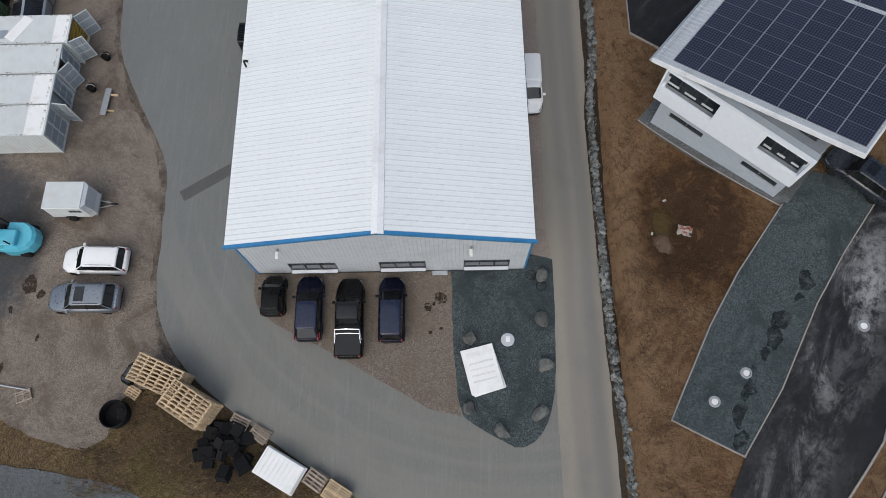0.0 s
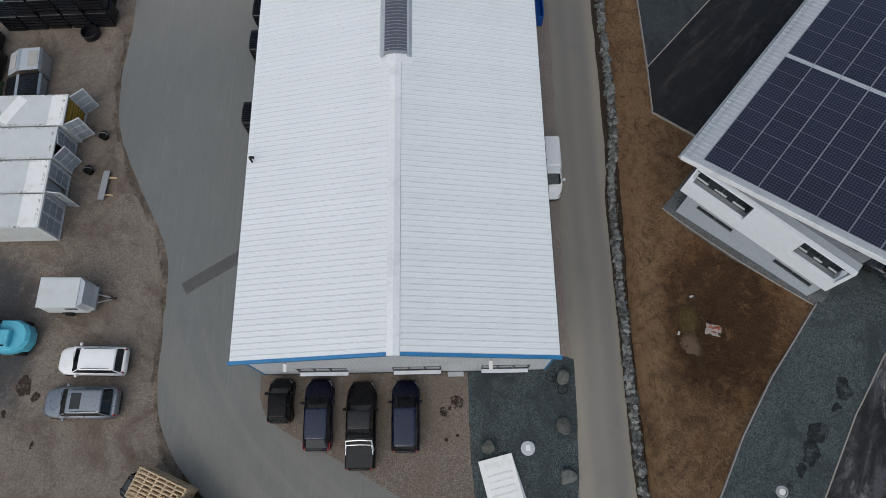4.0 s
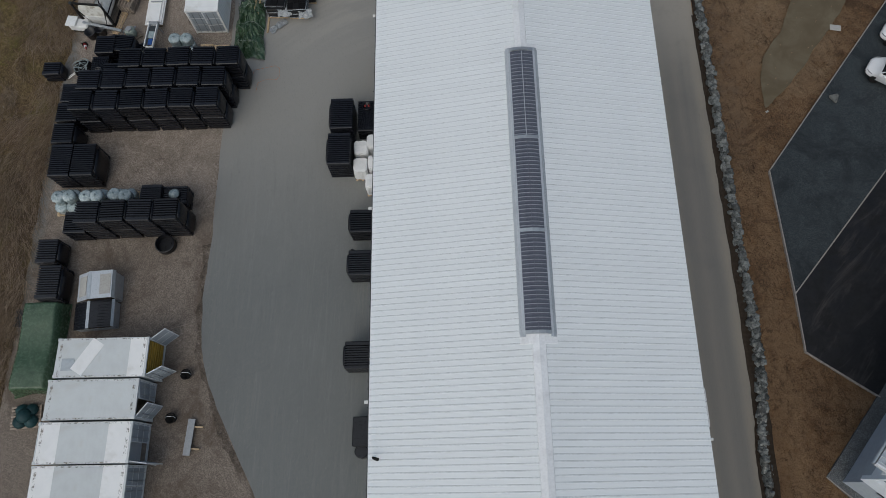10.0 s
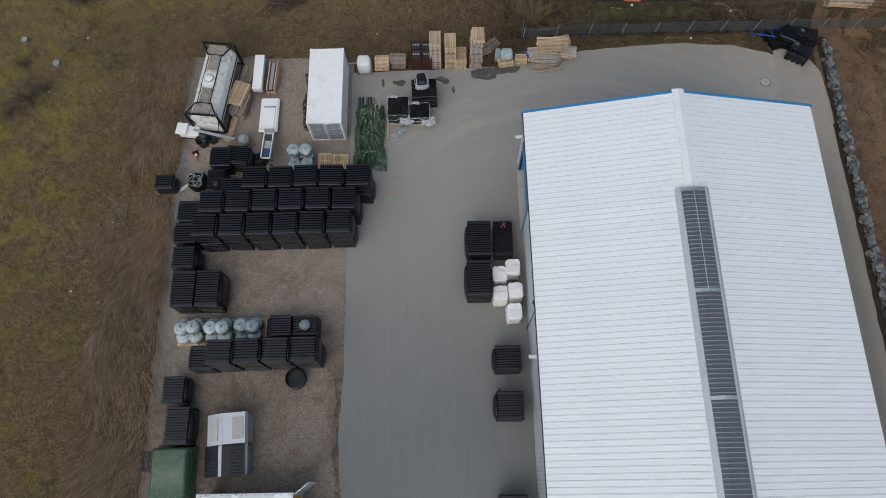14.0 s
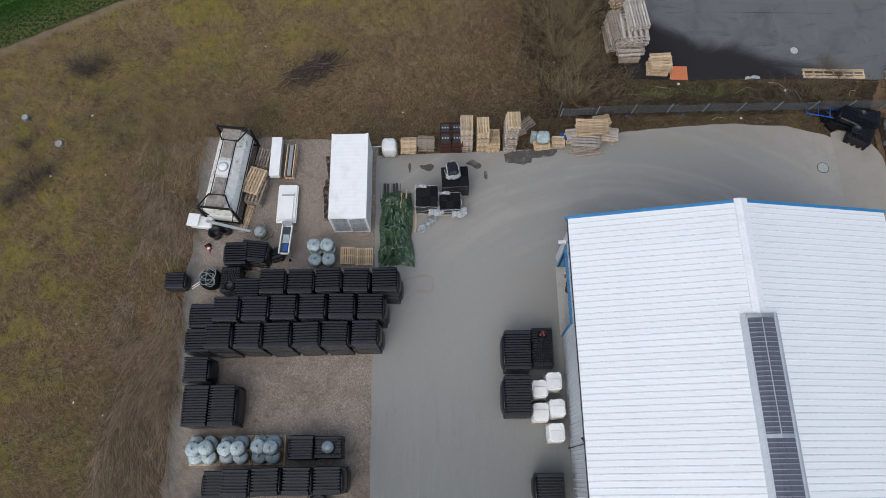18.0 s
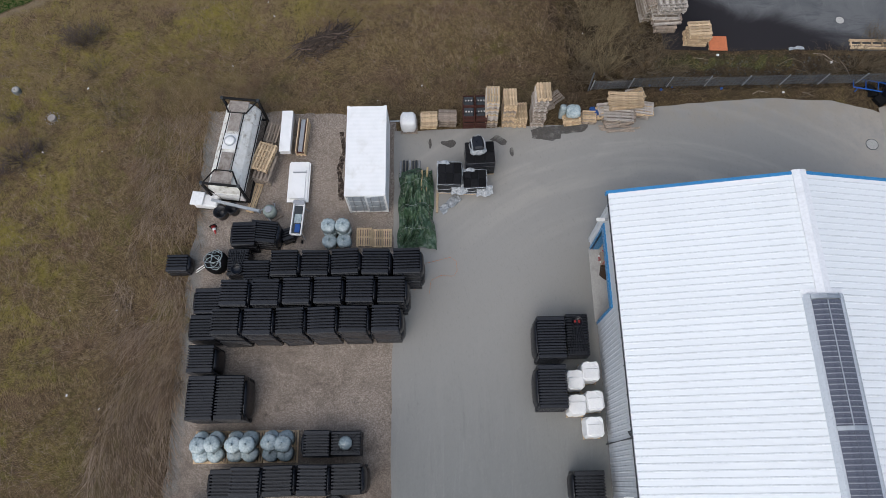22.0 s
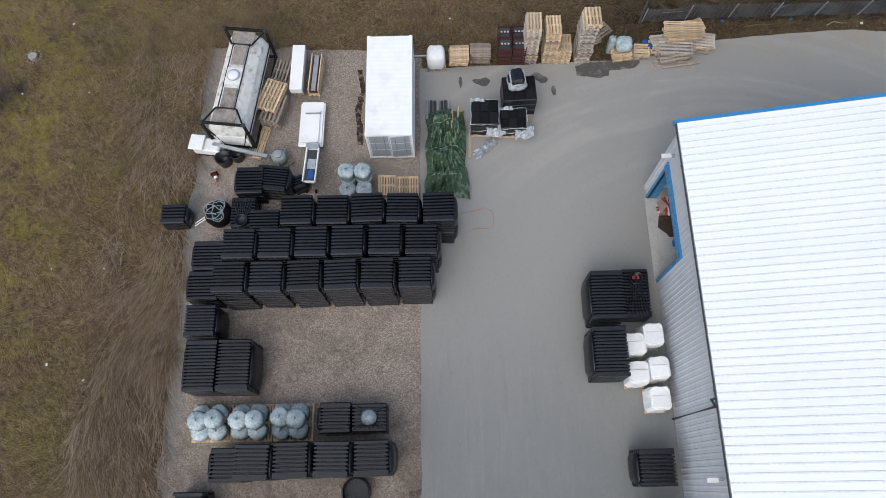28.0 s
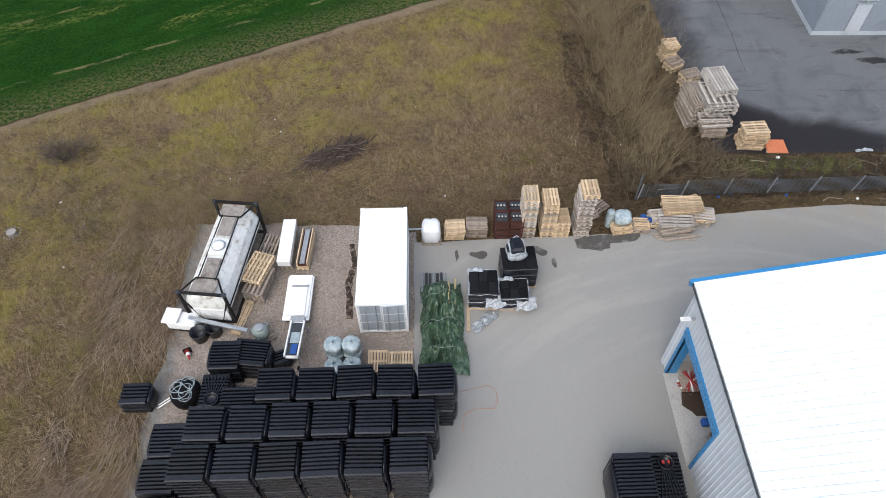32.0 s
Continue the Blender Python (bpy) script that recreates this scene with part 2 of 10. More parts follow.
def lane():
    """The lane along the bank: dusty beige edges, darker wheel tracks along y."""
    k = Nodes("dusty_lane_asphalt", 0.88)
    x = k.axis("X")
    wob = k.maths("ADD", x, k.maths("MULTIPLY", k.maths("SUBTRACT", k.noise(0.06, 3), 0.5), 1.0))
    col = k.mix(k.span(k.noise(80, 3, 0.7), 0.3, 0.75), (0.205, 0.19, 0.167), (0.24, 0.223, 0.197))
    for centre, wide, amount in ((13.0, 0.9, 0.5), (11.8, 0.7, 0.22)):
        d = k.maths("ABSOLUTE", k.maths("SUBTRACT", wob, centre))
        col = k.mix(k.span(d, 0.08, wide, amount, 0.0), col, (0.135, 0.134, 0.131))
    col = k.mix(k.span(k.noise(0.6, 6, 0.7, k.scaled(1.6, 0.06), 0.5), 0.45, 0.8, 0.0, 0.4), col, (0.245, 0.225, 0.192))
    col = k.mix(k.span(k.noise(0.2, 4, 0.6), 0.5, 0.75, 0.0, 0.35), col, (0.13, 0.13, 0.128))
    side = k.span(k.maths("ABSOLUTE", k.maths("SUBTRACT", wob, 12.45)), 0.75, 1.5)
    col = k.mix(k.maths("MULTIPLY", side, k.span(k.noise(0.5, 7, 0.75, k.scaled(1.5, 0.3)), 0.3, 0.6, 0.2, 0.75)), col, (0.265, 0.242, 0.2))
    col = k.mix(k.span(k.noise(8, 8, 0.8, k.scaled(1.6, 0.3), 0.8), 0.52, 0.7, 0.0, 0.3), col, (0.1, 0.1, 0.1))
    end = k.maths("MULTIPLY", k.span(k.axis("Y"), 36.0, 45.0), k.span(k.noise(0.5, 7, 0.75), 0.25, 0.55, 0.5, 1.0))
    col = k.mix(end, col, (0.3, 0.275, 0.238))
    k.bump(k.noise(140, 3), 0.2, 0.006)
    return k.done(col)


def wet_asphalt():
    k = Nodes("wet_black_asphalt", 0.5)
    k.bsdf.inputs["Specular IOR Level"].default_value = 0.25
    col = k.mix(k.span(k.noise(60, 3, 0.7), 0.3, 0.7), (0.009, 0.009, 0.010), (0.017, 0.017, 0.018))
    x, y = k.axis("X"), k.axis("Y")
    south = k.span(y, 6.0, 14.0, 1.0, 0.25)
    along = k.scaled(1.5, 0.45, 1, -0.56)
    dry = k.maths("MULTIPLY", k.span(k.noise(0.55, 10, 0.76, along, 0.5), 0.46, 0.62), k.span(k.noise(5, 8, 0.8), 0.3, 0.6, 0.45, 1.0))
    # the crown of the street has dried, its edges are wet
    crown = k.maths("SUBTRACT", k.maths("MULTIPLY", k.maths("SUBTRACT", x, 26.9), 0.85), k.maths("MULTIPLY", k.maths("ADD", y, 6.2), 0.53))
    crown = k.maths("ABSOLUTE", k.maths("ADD", crown, k.maths("MULTIPLY", k.maths("SUBTRACT", k.noise(0.3, 7, 0.72), 0.5), 4.5)))
    reach = k.maths("ADD", k.maths("MULTIPLY", k.maths("SUBTRACT", x, 28.4), 0.53), k.maths("MULTIPLY", k.maths("ADD", y, 3.6), 0.85))
    crown = k.maths("MULTIPLY", k.span(crown, 0.3, 2.2, 1.0, 0.16), k.maths("MULTIPLY", south, k.span(k.maths("ABSOLUTE", reach), 2.5, 6.5, 1.0, 0.42)))
    col = k.mix(k.maths("MULTIPLY", dry, k.maths("MULTIPLY", crown, 0.85)), col, (0.088, 0.089, 0.096))
    pale = k.maths("MULTIPLY", k.span(k.noise(0.28, 9, 0.74, along, 0.8), 0.45, 0.57), k.span(k.noise(1.3, 9, 0.78), 0.36, 0.58))
    col = k.mix(k.maths("MULTIPLY", pale, k.maths("MULTIPLY", crown, 0.95)), col, (0.27, 0.27, 0.27))
    col = k.mix(k.span(k.noise(1.2, 9, 0.8, along, 0.6), 0.56, 0.68, 0.0, 0.6), col, (0.009, 0.009, 0.011))
    drawn = k.scaled(1.6, 0.3, 1, -0.74)
    sweep = k.maths("MULTIPLY", k.span(k.noise(0.5, 10, 0.78, drawn, 1.0), 0.5, 0.68), k.span(y, 8.0, 16.0))
    col = k.mix(k.maths("MULTIPLY", sweep, 0.8), col, (0.06, 0.054, 0.052))
    k.rough(k.span(k.noise(0.8, 5, 0.6), 0.4, 0.65, 0.42, 0.8))
    k.bump(k.noise(120, 3), 0.3, 0.01)
    return k.done(col)


def earth():
    """Bare soil: sandy where machines have run, dark and wet in the hollow, cracked and cloddy."""
    k = Nodes("bare_brown_earth", 0.95)
    col = k.mix(k.span(k.noise(1.1, 10, 0.75, warp=0.5), 0.35, 0.66), (0.08, 0.041, 0.019), (0.205, 0.115, 0.054))
    x, y = k.axis("X"), k.axis("Y")
    wob = k.maths("MULTIPLY", k.maths("SUBTRACT", k.noise(0.25, 6, 0.7), 0.5), 3.4)
    run = k.span(k.maths("ABSOLUTE", k.maths("SUBTRACT", k.maths("ADD", x, wob), k.span(y, 10.0, 24.0, 15.5, 16.5))), 0.2, 1.4, 1.0, 0.0)
    col = k.mix(k.maths("MULTIPLY", run, k.span(k.noise(1.6, 8, 0.75), 0.32, 0.55, 0.3, 0.95)), col, (0.285, 0.182, 0.1))
    pale = k.maths("MULTIPLY", k.span(k.noise(0.3, 7, 0.72, warp=0.9), 0.5, 0.62), k.span(k.noise(2.2, 8, 0.75), 0.35, 0.6))
    col = k.mix(k.maths("MULTIPLY", pale, 0.85), col, (0.205, 0.122, 0.062))
    sx, sy = k.maths("SUBTRACT", x, 20.6), k.maths("SUBTRACT", y, 43.4)
    clay = k.maths("ADD", k.maths("MULTIPLY", k.maths("MULTIPLY", sx, sx), 0.06), k.maths("MULTIPLY", k.maths("MULTIPLY", sy, sy), 0.022))
    clay = k.span(k.maths("ADD", clay, k.maths("MULTIPLY", k.maths("SUBTRACT", k.noise(0.6, 8, 0.75), 0.5), 2.4)), 0.3, 1.5, 0.85, 0.0)
    col = k.mix(clay, col, (0.34, 0.245, 0.15))
    grey = k.maths("MULTIPLY", k.span(x, 17.6, 16.0), k.span(y, 26.0, 36.0))
    col = k.mix(k.maths("MULTIPLY", grey, k.span(k.noise(0.8, 8, 0.75), 0.3, 0.6, 0.4, 0.9)), col, (0.16, 0.122, 0.09))
    hx, hy = k.maths("SUBTRACT", x, 20.0), k.maths("SUBTRACT", y, 3.0)
    hollow = k.maths("ADD", k.maths("MULTIPLY", k.maths("MULTIPLY", hx, hx), 0.11), k.maths("MULTIPLY", k.maths("MULTIPLY", hy, hy), 0.055))
    rim = k.maths("ADD", hollow, k.maths("MULTIPLY", k.maths("SUBTRACT", k.noise(0.5, 8, 0.75), 0.5), 2.6))
    col = k.mix(k.maths("MULTIPLY", k.span(rim, 1.2, 2.4), k.span(k.noise(0.9, 9, 0.78, warp=0.6), 0.36, 0.58, 0.15, 0.8)), col, (0.265, 0.17, 0.096))
    wet = k.span(k.maths("ADD", hollow, k.maths("MULTIPLY", k.maths("SUBTRACT", k.noise(0.6, 8, 0.75), 0.5), 3.0)), 0.6, 1.5, 0.8, 0.0)
    col = k.mix(wet, col, (0.045, 0.024, 0.012))
    col = k.mix(k.span(k.noise(0.22, 7, 0.7, warp=1.2), 0.52, 0.66, 0.0, 0.65), col, (0.06, 0.034, 0.019))
    col = k.mix(k.span(k.noise(0.8, 10, 0.8, warp=0.8), 0.53, 0.62, 0.0, 0.6), col, (0.2, 0.115, 0.055))
    col = k.mix(k.span(k.noise(1.5, 10, 0.8, warp=0.8), 0.54, 0.62, 0.0, 0.6), col, (0.052, 0.028, 0.014))
    # grooves left by tracks and buckets, clods and cracks
    col = k.mix(k.span(k.noise(2.2, 8, 0.78, k.scaled(2.4, 0.35, 1, 0.2), 1.0), 0.52, 0.66, 0.0, 0.5), col, (0.05, 0.03, 0.017))
    col = k.mix(k.span(k.noise(9, 8, 0.8), 0.52, 0.72, 0.0, 0.55), col, (0.04, 0.024, 0.014))
    col = k.mix(k.span(k.noise(6, 8, 0.8, warp=0.4), 0.56, 0.75, 0.0, 0.5), col, (0.19, 0.135, 0.08))
    for scale, width, amount in ((0.9, 0.016, 0.6), (2.3, 0.03, 0.4)):
        crack = k.maths("ABSOLUTE", k.maths("SUBTRACT", k.noise(scale, 9, 0.7, None, 0.5), 0.5))
        crack = k.maths("MULTIPLY", k.span(crack, 0.0, width, amount, 0.0), k.span(k.noise(0.5, 5, 0.7), 0.42, 0.56))
        col = k.mix(crack, col, (0.02, 0.011, 0.006))
    col = k.mix(k.span(k.noise(16, 6, 0.8), 0.54, 0.7, 0.0, 0.5), col, (0.18, 0.115, 0.06))
    col = k.mix(k.span(k.cells(1.9, "Distance"), 0.03, 0.05, 0.6, 0.0), col, (0.3, 0.26, 0.2))
    k.bump(k.noise(4, 12, 0.8), 1.0, 0.3)
    return k.done(col)


def meadow_patches(k, col, moss=1.0):
    """Moss, thatch and damp hollows of the meadow, the same for the ground and the blades on it."""
    x, y = k.axis("X"), k.axis("Y")
    belt = k.maths("SUBTRACT", y, k.maths("MULTIPLY", x, 0.463))
    patch = k.span(k.noise(0.25, 9, 0.78, warp=1.0), 0.44, 0.6)
    near = k.maths("MULTIPLY", k.span(belt, 66.0, 75.0), k.span(belt, 79.5, 81.0, 1.0, 0.0))
    west = k.span(x, -44.0, -37.0, 0.95, 0.0)
    # drier, paler grass on the rise towards the crop
    col = k.mix(k.maths("MULTIPLY", k.span(belt, 58.0, 74.0, 0.0, 0.5), k.span(k.noise(0.4, 8, 0.75), 0.3, 0.6)), col, (0.33, 0.25, 0.11))
    col = k.mix(k.span(k.noise(0.16, 9, 0.78, warp=1.0), 0.5, 0.6, 0.0, 0.55 * moss), col, (0.128, 0.114, 0.034))
    col = k.mix(k.maths("MULTIPLY", k.span(k.noise(0.3, 9, 0.8, k.scaled(1.3, 0.8), 1.2), 0.56, 0.63), 0.7 * moss), col, (0.17, 0.158, 0.03))
    col = k.mix(k.maths("MULTIPLY", k.maths("MULTIPLY", k.maths("MAXIMUM", near, west), patch), 0.8 * moss), col, (0.27, 0.235, 0.04))
    col = k.mix(k.span(k.noise(0.33, 9, 0.8, warp=0.8), 0.48, 0.6, 0.0, 0.75), col, (0.165, 0.108, 0.07))
    col = k.mix(k.span(k.noise(0.5, 9, 0.8, warp=0.8), 0.53, 0.64, 0.0, 0.65), col, (0.062, 0.043, 0.033))
    yard = k.maths("MULTIPLY", k.maths("MULTIPLY", k.span(x, -38.5, -35.5), k.span(y, 31.0, 37.0, 1.0, 0.0)), k.span(k.noise(0.7, 7, 0.75), 0.3, 0.55, 0.1, 0.55))
    col = k.mix(k.maths("MULTIPLY", yard, k.span(x, -33.0, -30.0, 1.0, 0.0)), col, (0.06, 0.042, 0.03))
    brown = k.maths("MULTIPLY", k.span(x, -16.0, -7.0), k.span(k.noise(0.5, 8, 0.75), 0.3, 0.55, 0.2, 0.85))
    return k.mix(brown, col, (0.058, 0.041, 0.027))


def meadow():
    """Dead winter grass: brown thatch, olive patches, and a yellow-green belt below the crop field."""
    k = Nodes("winter_meadow", 0.95)
    k.bsdf.inputs["Specular IOR Level"].default_value = 0.06
    col = k.mix(k.span(k.noise(4.5, 10, 0.84), 0.34, 0.66), (0.085, 0.056, 0.029), (0.24, 0.174, 0.093))
    col = meadow_patches(k, col)
    # matted straw lying in swathes, each swathe combed its own way
    swathe = k.span(k.noise(0.5, 3, 0.6), 0.46, 0.54)
    combed = k.mix(swathe, k.noise(26, 4, 0.8, k.scaled(1, 0.16, 1, 0.5), 0.5), k.noise(26, 4, 0.8, k.scaled(0.16, 1, 1, 0.35), 0.5))
    col = k.mix(k.span(k.noise(1.6, 9, 0.85), 0.5, 0.62, 0.0, 0.6), col, (0.05, 0.034, 0.019))
    col = k.mix(k.span(k.noise(2.1, 9, 0.85, warp=0.5), 0.52, 0.64, 0.0, 0.5), col, (0.33, 0.25, 0.135))
    col = k.mix(k.span(combed, 0.5, 0.66, 0.0, 0.75), col, (0.36, 0.275, 0.155))
    col = k.mix(k.span(combed, 0.5, 0.36, 0.0, 0.8), col, (0.03, 0.02, 0.011))
    col = k.mix(k.span(k.noise(7, 8, 0.9), 0.54, 0.68, 0.0, 0.85), col, (0.024, 0.017, 0.01))
    col = k.mix(k.span(k.noise(11, 8, 0.9, warp=0.4), 0.54, 0.66, 0.0, 0.6), col, (0.34, 0.26, 0.145))
    # trodden strip of bare earth beside the crop
    belt = k.maths("SUBTRACT", k.axis("Y"), k.maths("MULTIPLY", k.axis("X"), 0.463))
    belt = k.maths("ADD", belt, k.maths("MULTIPLY", k.maths("SUBTRACT", k.noise(0.6, 8, 0.75), 0.5), 1.6))
    strip = k.maths("MULTIPLY", k.span(belt, 80.9, 81.7), k.span(k.noise(3.0, 7, 0.8), 0.32, 0.58, 0.2, 0.85))
    col = k.mix(strip, col, (0.27, 0.21, 0.145))
    k.bump(k.noise(22, 6, 0.8), 1.0, 0.15)
    return k.done(col)


def crop_field():
    """Young green cereal: fine tufts in drill rows, thin pale patches, tramlines, sparse along its border."""
    k = Nodes("green_winter_crop", 0.95)
    k.bsdf.inputs["Specular IOR Level"].default_value = 0.03
    col = k.mix(k.span(k.noise(5.0, 9, 0.85), 0.36, 0.64), (0.004, 0.019, 0.003), (0.021, 0.066, 0.01))
    col = k.mix(k.span(k.noise(0.5, 6, 0.7, k.scaled(0.6, 1.6, 1, 0.435)), 0.4, 0.7, 0.0, 0.5), col, (0.026, 0.075, 0.01))
    thin = k.noise(0.12, 8, 0.75, k.scaled(0.5, 1.8, 1, 0.435), 0.6)
    col = k.mix(k.maths("MULTIPLY", k.span(thin, 0.53, 0.68), k.span(k.noise(3, 7, 0.8), 0.42, 0.62)), col, (0.17, 0.19, 0.045))
    # pale tramlines left by the drill
    across = k.axis("Y", k.scaled(1, 1, 1, 0.435))
    f = k.maths("ABSOLUTE", k.maths("SUBTRACT", k.maths("FRACT", k.maths("MULTIPLY", k.maths("ADD", across, k.noise(0.1, 2)), 1 / 7.5)), 0.5))
    f = k.maths("MULTIPLY", k.span(f, 0.008, 0.028, 1.0, 0.0), k.span(k.noise(0.7, 8, 0.78, k.scaled(0.5, 1, 1, 0.435)), 0.48, 0.6))
    col = k.mix(k.maths("MULTIPLY", f, 0.7), col, (0.2, 0.175, 0.08))
    belt = k.maths("SUBTRACT", k.axis("Y"), k.maths("MULTIPLY", k.axis("X"), 0.463))
    border = k.maths("MULTIPLY", k.span(belt, 82.0, 86.5, 0.8, 0.0), k.span(k.noise(4, 7, 0.8), 0.42, 0.6))
    col = k.mix(border, col, (0.15, 0.125, 0.06))
    col = k.mix(k.span(k.noise(14, 5, 0.85), 0.5, 0.68, 0.0, 0.7), col, (0.003, 0.014, 0.002))
    k.bump(k.noise(14, 5, 0.8), 0.9, 0.1)
    return k.done(col)


def soaked(name, c, amount, scale=1.6, lo=0.42, hi=0.58):
    """A damp or oily stain that soaks away unevenly towards nothing."""
    k = Nodes(name, 0.75)
    k.l.new(k.span(k.noise(scale, 8, 0.75), lo, hi, 0.0, amount), k.bsdf.inputs["Alpha"])
    return k.done(k.mix(k.noise(9, 5, 0.7), c, tuple(v * 0.7 for v in c)))


def glass(name, c=(0.02, 0.025, 0.03), rough=0.06):
    k = Nodes(name, rough)
    k.bsdf.inputs["Specular IOR Level"].default_value = 0.5
    return k.done(k.mix(k.span(k.noise(1.5, 3), 0.3, 0.7), c, tuple(v * 1.6 + 0.01 for v in c)))


def paint(name, c, rough=0.25, metal=0.0, coat=0.8):
    k = Nodes(name, rough, metal)
    k.bsdf.inputs["Coat Weight"].default_value, k.bsdf.inputs["Coat Roughness"].default_value = coat, 0.06
    k.bsdf.inputs["Specular IOR Level"].default_value = 0.3 if max(c) > 0.015 else 0.16
    col = k.mix(k.span(k.noise(1.3, 5, 0.6), 0.45, 0.8, 0.0, 0.35), c, tuple(v * 0.8 + 0.02 * min(1.0, max(c) * 30) for v in c))
    k.rough(k.span(k.noise(6, 5), 0.3, 0.7, rough - 0.05, rough + 0.15))
    return k.done(col)


def solar_cells():
    """Dark blue cells in a pale grid, 10 by 6 to a module, in an aluminium rim."""
    k = Nodes("solar_cells", 0.3)
    k.bsdf.inputs["Coat Weight"].default_value, k.bsdf.inputs["Coat Roughness"].default_value = 0.25, 0.12
    line = rim = None
    for axis, n, size in (("X", 10, 1.60), ("Y", 6, 1.02)):
        f = k.maths("FRACT", k.maths("MULTIPLY", k.axis(axis), n / size))
        d = k.maths("ABSOLUTE", k.maths("SUBTRACT", f, 0.5))
        e = k.span(d, 0.38, 0.46)
        line = e if line is None else k.maths("MAXIMUM", line, e)
        g = k.span(k.maths("ABSOLUTE", k.maths("SUBTRACT", k.axis(axis), size / 2)), size / 2 - 0.035, size / 2 - 0.03)
        rim = g if rim is None else k.maths("MAXIMUM", rim, k.maths("MULTIPLY", g, 0.25))
    tone = k.mix(k.each(), (0.006, 0.0075, 0.017), (0.01, 0.012, 0.025))
    col = k.mix(k.maths("MULTIPLY", line, 0.7), tone, (0.095, 0.1, 0.14))
    return k.done(k.mix(k.maths("MULTIPLY", rim, 0.7), col, (0.22, 0.225, 0.26)))


def skylight_sheet():
    k = Nodes("grey_skylight_sheet", 0.5)
    k.bsdf.inputs["Specular IOR Level"].default_value = 0.3
    col = k.mix(k.span(k.noise(1.2, 5, 0.6), 0.35, 0.7), (0.082, 0.09, 0.118), (0.118, 0.126, 0.155))
    rib = k.span(k.axis("Y"), 0.0, 0.07, 0.5, 0.0)
    col = k.mix(rib, col, (0.34, 0.36, 0.4))
    return k.done(k.mix(k.span(k.noise(14, 4), 0.5, 0.75, 0.0, 0.45), col, (0.26, 0.27, 0.29)))


def shallow(name, c, c2, cx, cy, ax, ay, rough):
    """A film of muddy water that thins out to nothing at its rim."""
    k = Nodes(name, rough)
    k.bsdf.inputs["Specular IOR Level"].default_value = 0.25
    dx, dy = k.maths("MULTIPLY", k.maths("SUBTRACT", k.axis("X"), cx), 1 / ax), k.maths("MULTIPLY", k.maths("SUBTRACT", k.axis("Y"), cy), 1 / ay)
    d = k.maths("SQRT", k.maths("ADD", k.maths("MULTIPLY", dx, dx), k.maths("MULTIPLY", dy, dy)))
    d = k.maths("ADD", d, k.maths("MULTIPLY", k.maths("SUBTRACT", k.noise(1.3, 7, 0.7), 0.5), 0.9))
    k.l.new(k.span(d, 0.45, 1.05, 0.8, 0.0), k.bsdf.inputs["Alpha"])
    return k.done(k.mix(k.span(k.noise(2.5, 7, 0.7), 0.35, 0.7), c, c2))


def tan_water():
    k = Nodes("tan_muddy_water", 0.2)
    k.bsdf.inputs["Specular IOR Level"].default_value = 0.3
    return k.done(k.mix(k.span(k.noise(0.5, 5, warp=0.6), 0.35, 0.7), (0.115, 0.09, 0.054), (0.155, 0.127, 0.082)))


def north_asphalt():
    """Asphalt that is wet and dark near its southern and western edge and dry grey further in."""
    k = Nodes("half_wet_asphalt", 0.6)
    y = k.axis("Y")
    edge = k.maths("ADD", y, k.maths("MULTIPLY", k.maths("SUBTRACT", k.noise(0.22, 6, 0.65, k.scaled(0.5, 1.0), 0.8), 0.5), 5.0))
    west = k.maths("ADD", k.axis("X"), k.maths("MULTIPLY", k.maths("SUBTRACT", k.noise(0.4, 7, 0.72), 0.5), 4.0))
    dry = k.maths("MULTIPLY", k.span(k.maths("ADD", edge, k.maths("MULTIPLY", k.axis("X"), 0.42)), 57.2, 59.2), k.span(west, -3.2, -0.6, 0.25, 1.0))
    k.bsdf.inputs["Specular IOR Level"].default_value = 0.08
    col = k.mix(k.span(k.noise(70, 3, 0.7), 0.3, 0.7), (0.115, 0.119, 0.123), (0.145, 0.148, 0.15))
    col = k.mix(k.span(k.noise(0.35, 6, 0.65, warp=1.0), 0.45, 0.7, 0.0, 0.6), col, (0.085, 0.09, 0.095))
    col = k.mix(k.span(k.noise(0.5, 8, 0.75, k.scaled(0.5, 1.6, 1, 0.1), 0.8), 0.52, 0.68, 0.0, 0.7), col, (0.07, 0.073, 0.078))
    col = k.mix(k.span(k.noise(0.9, 7, 0.72, k.scaled(1.4, 0.3), 0.8), 0.56, 0.72, 0.0, 0.5), col, (0.17, 0.172, 0.172))
    col = k.mix(dry, (0.026, 0.024, 0.026), col)
    k.rough(k.span(dry, 0, 1, 0.5, 0.9))
    return k.done(col)


def grass_blades(name, a, b, c):
    k = Nodes(name, 0.9)
    r = k.each("island")
    col = k.mix(k.span(r, 0.0, 0.6), a, b)
    col = k.mix(k.span(r, 0.6, 1.0), col, c)
    straw = k.span(r, 0.82, 1.0)
    col = meadow_patches(k, col)
    return k.done(k.mix(k.maths("MULTIPLY", straw, 0.6), col, c))


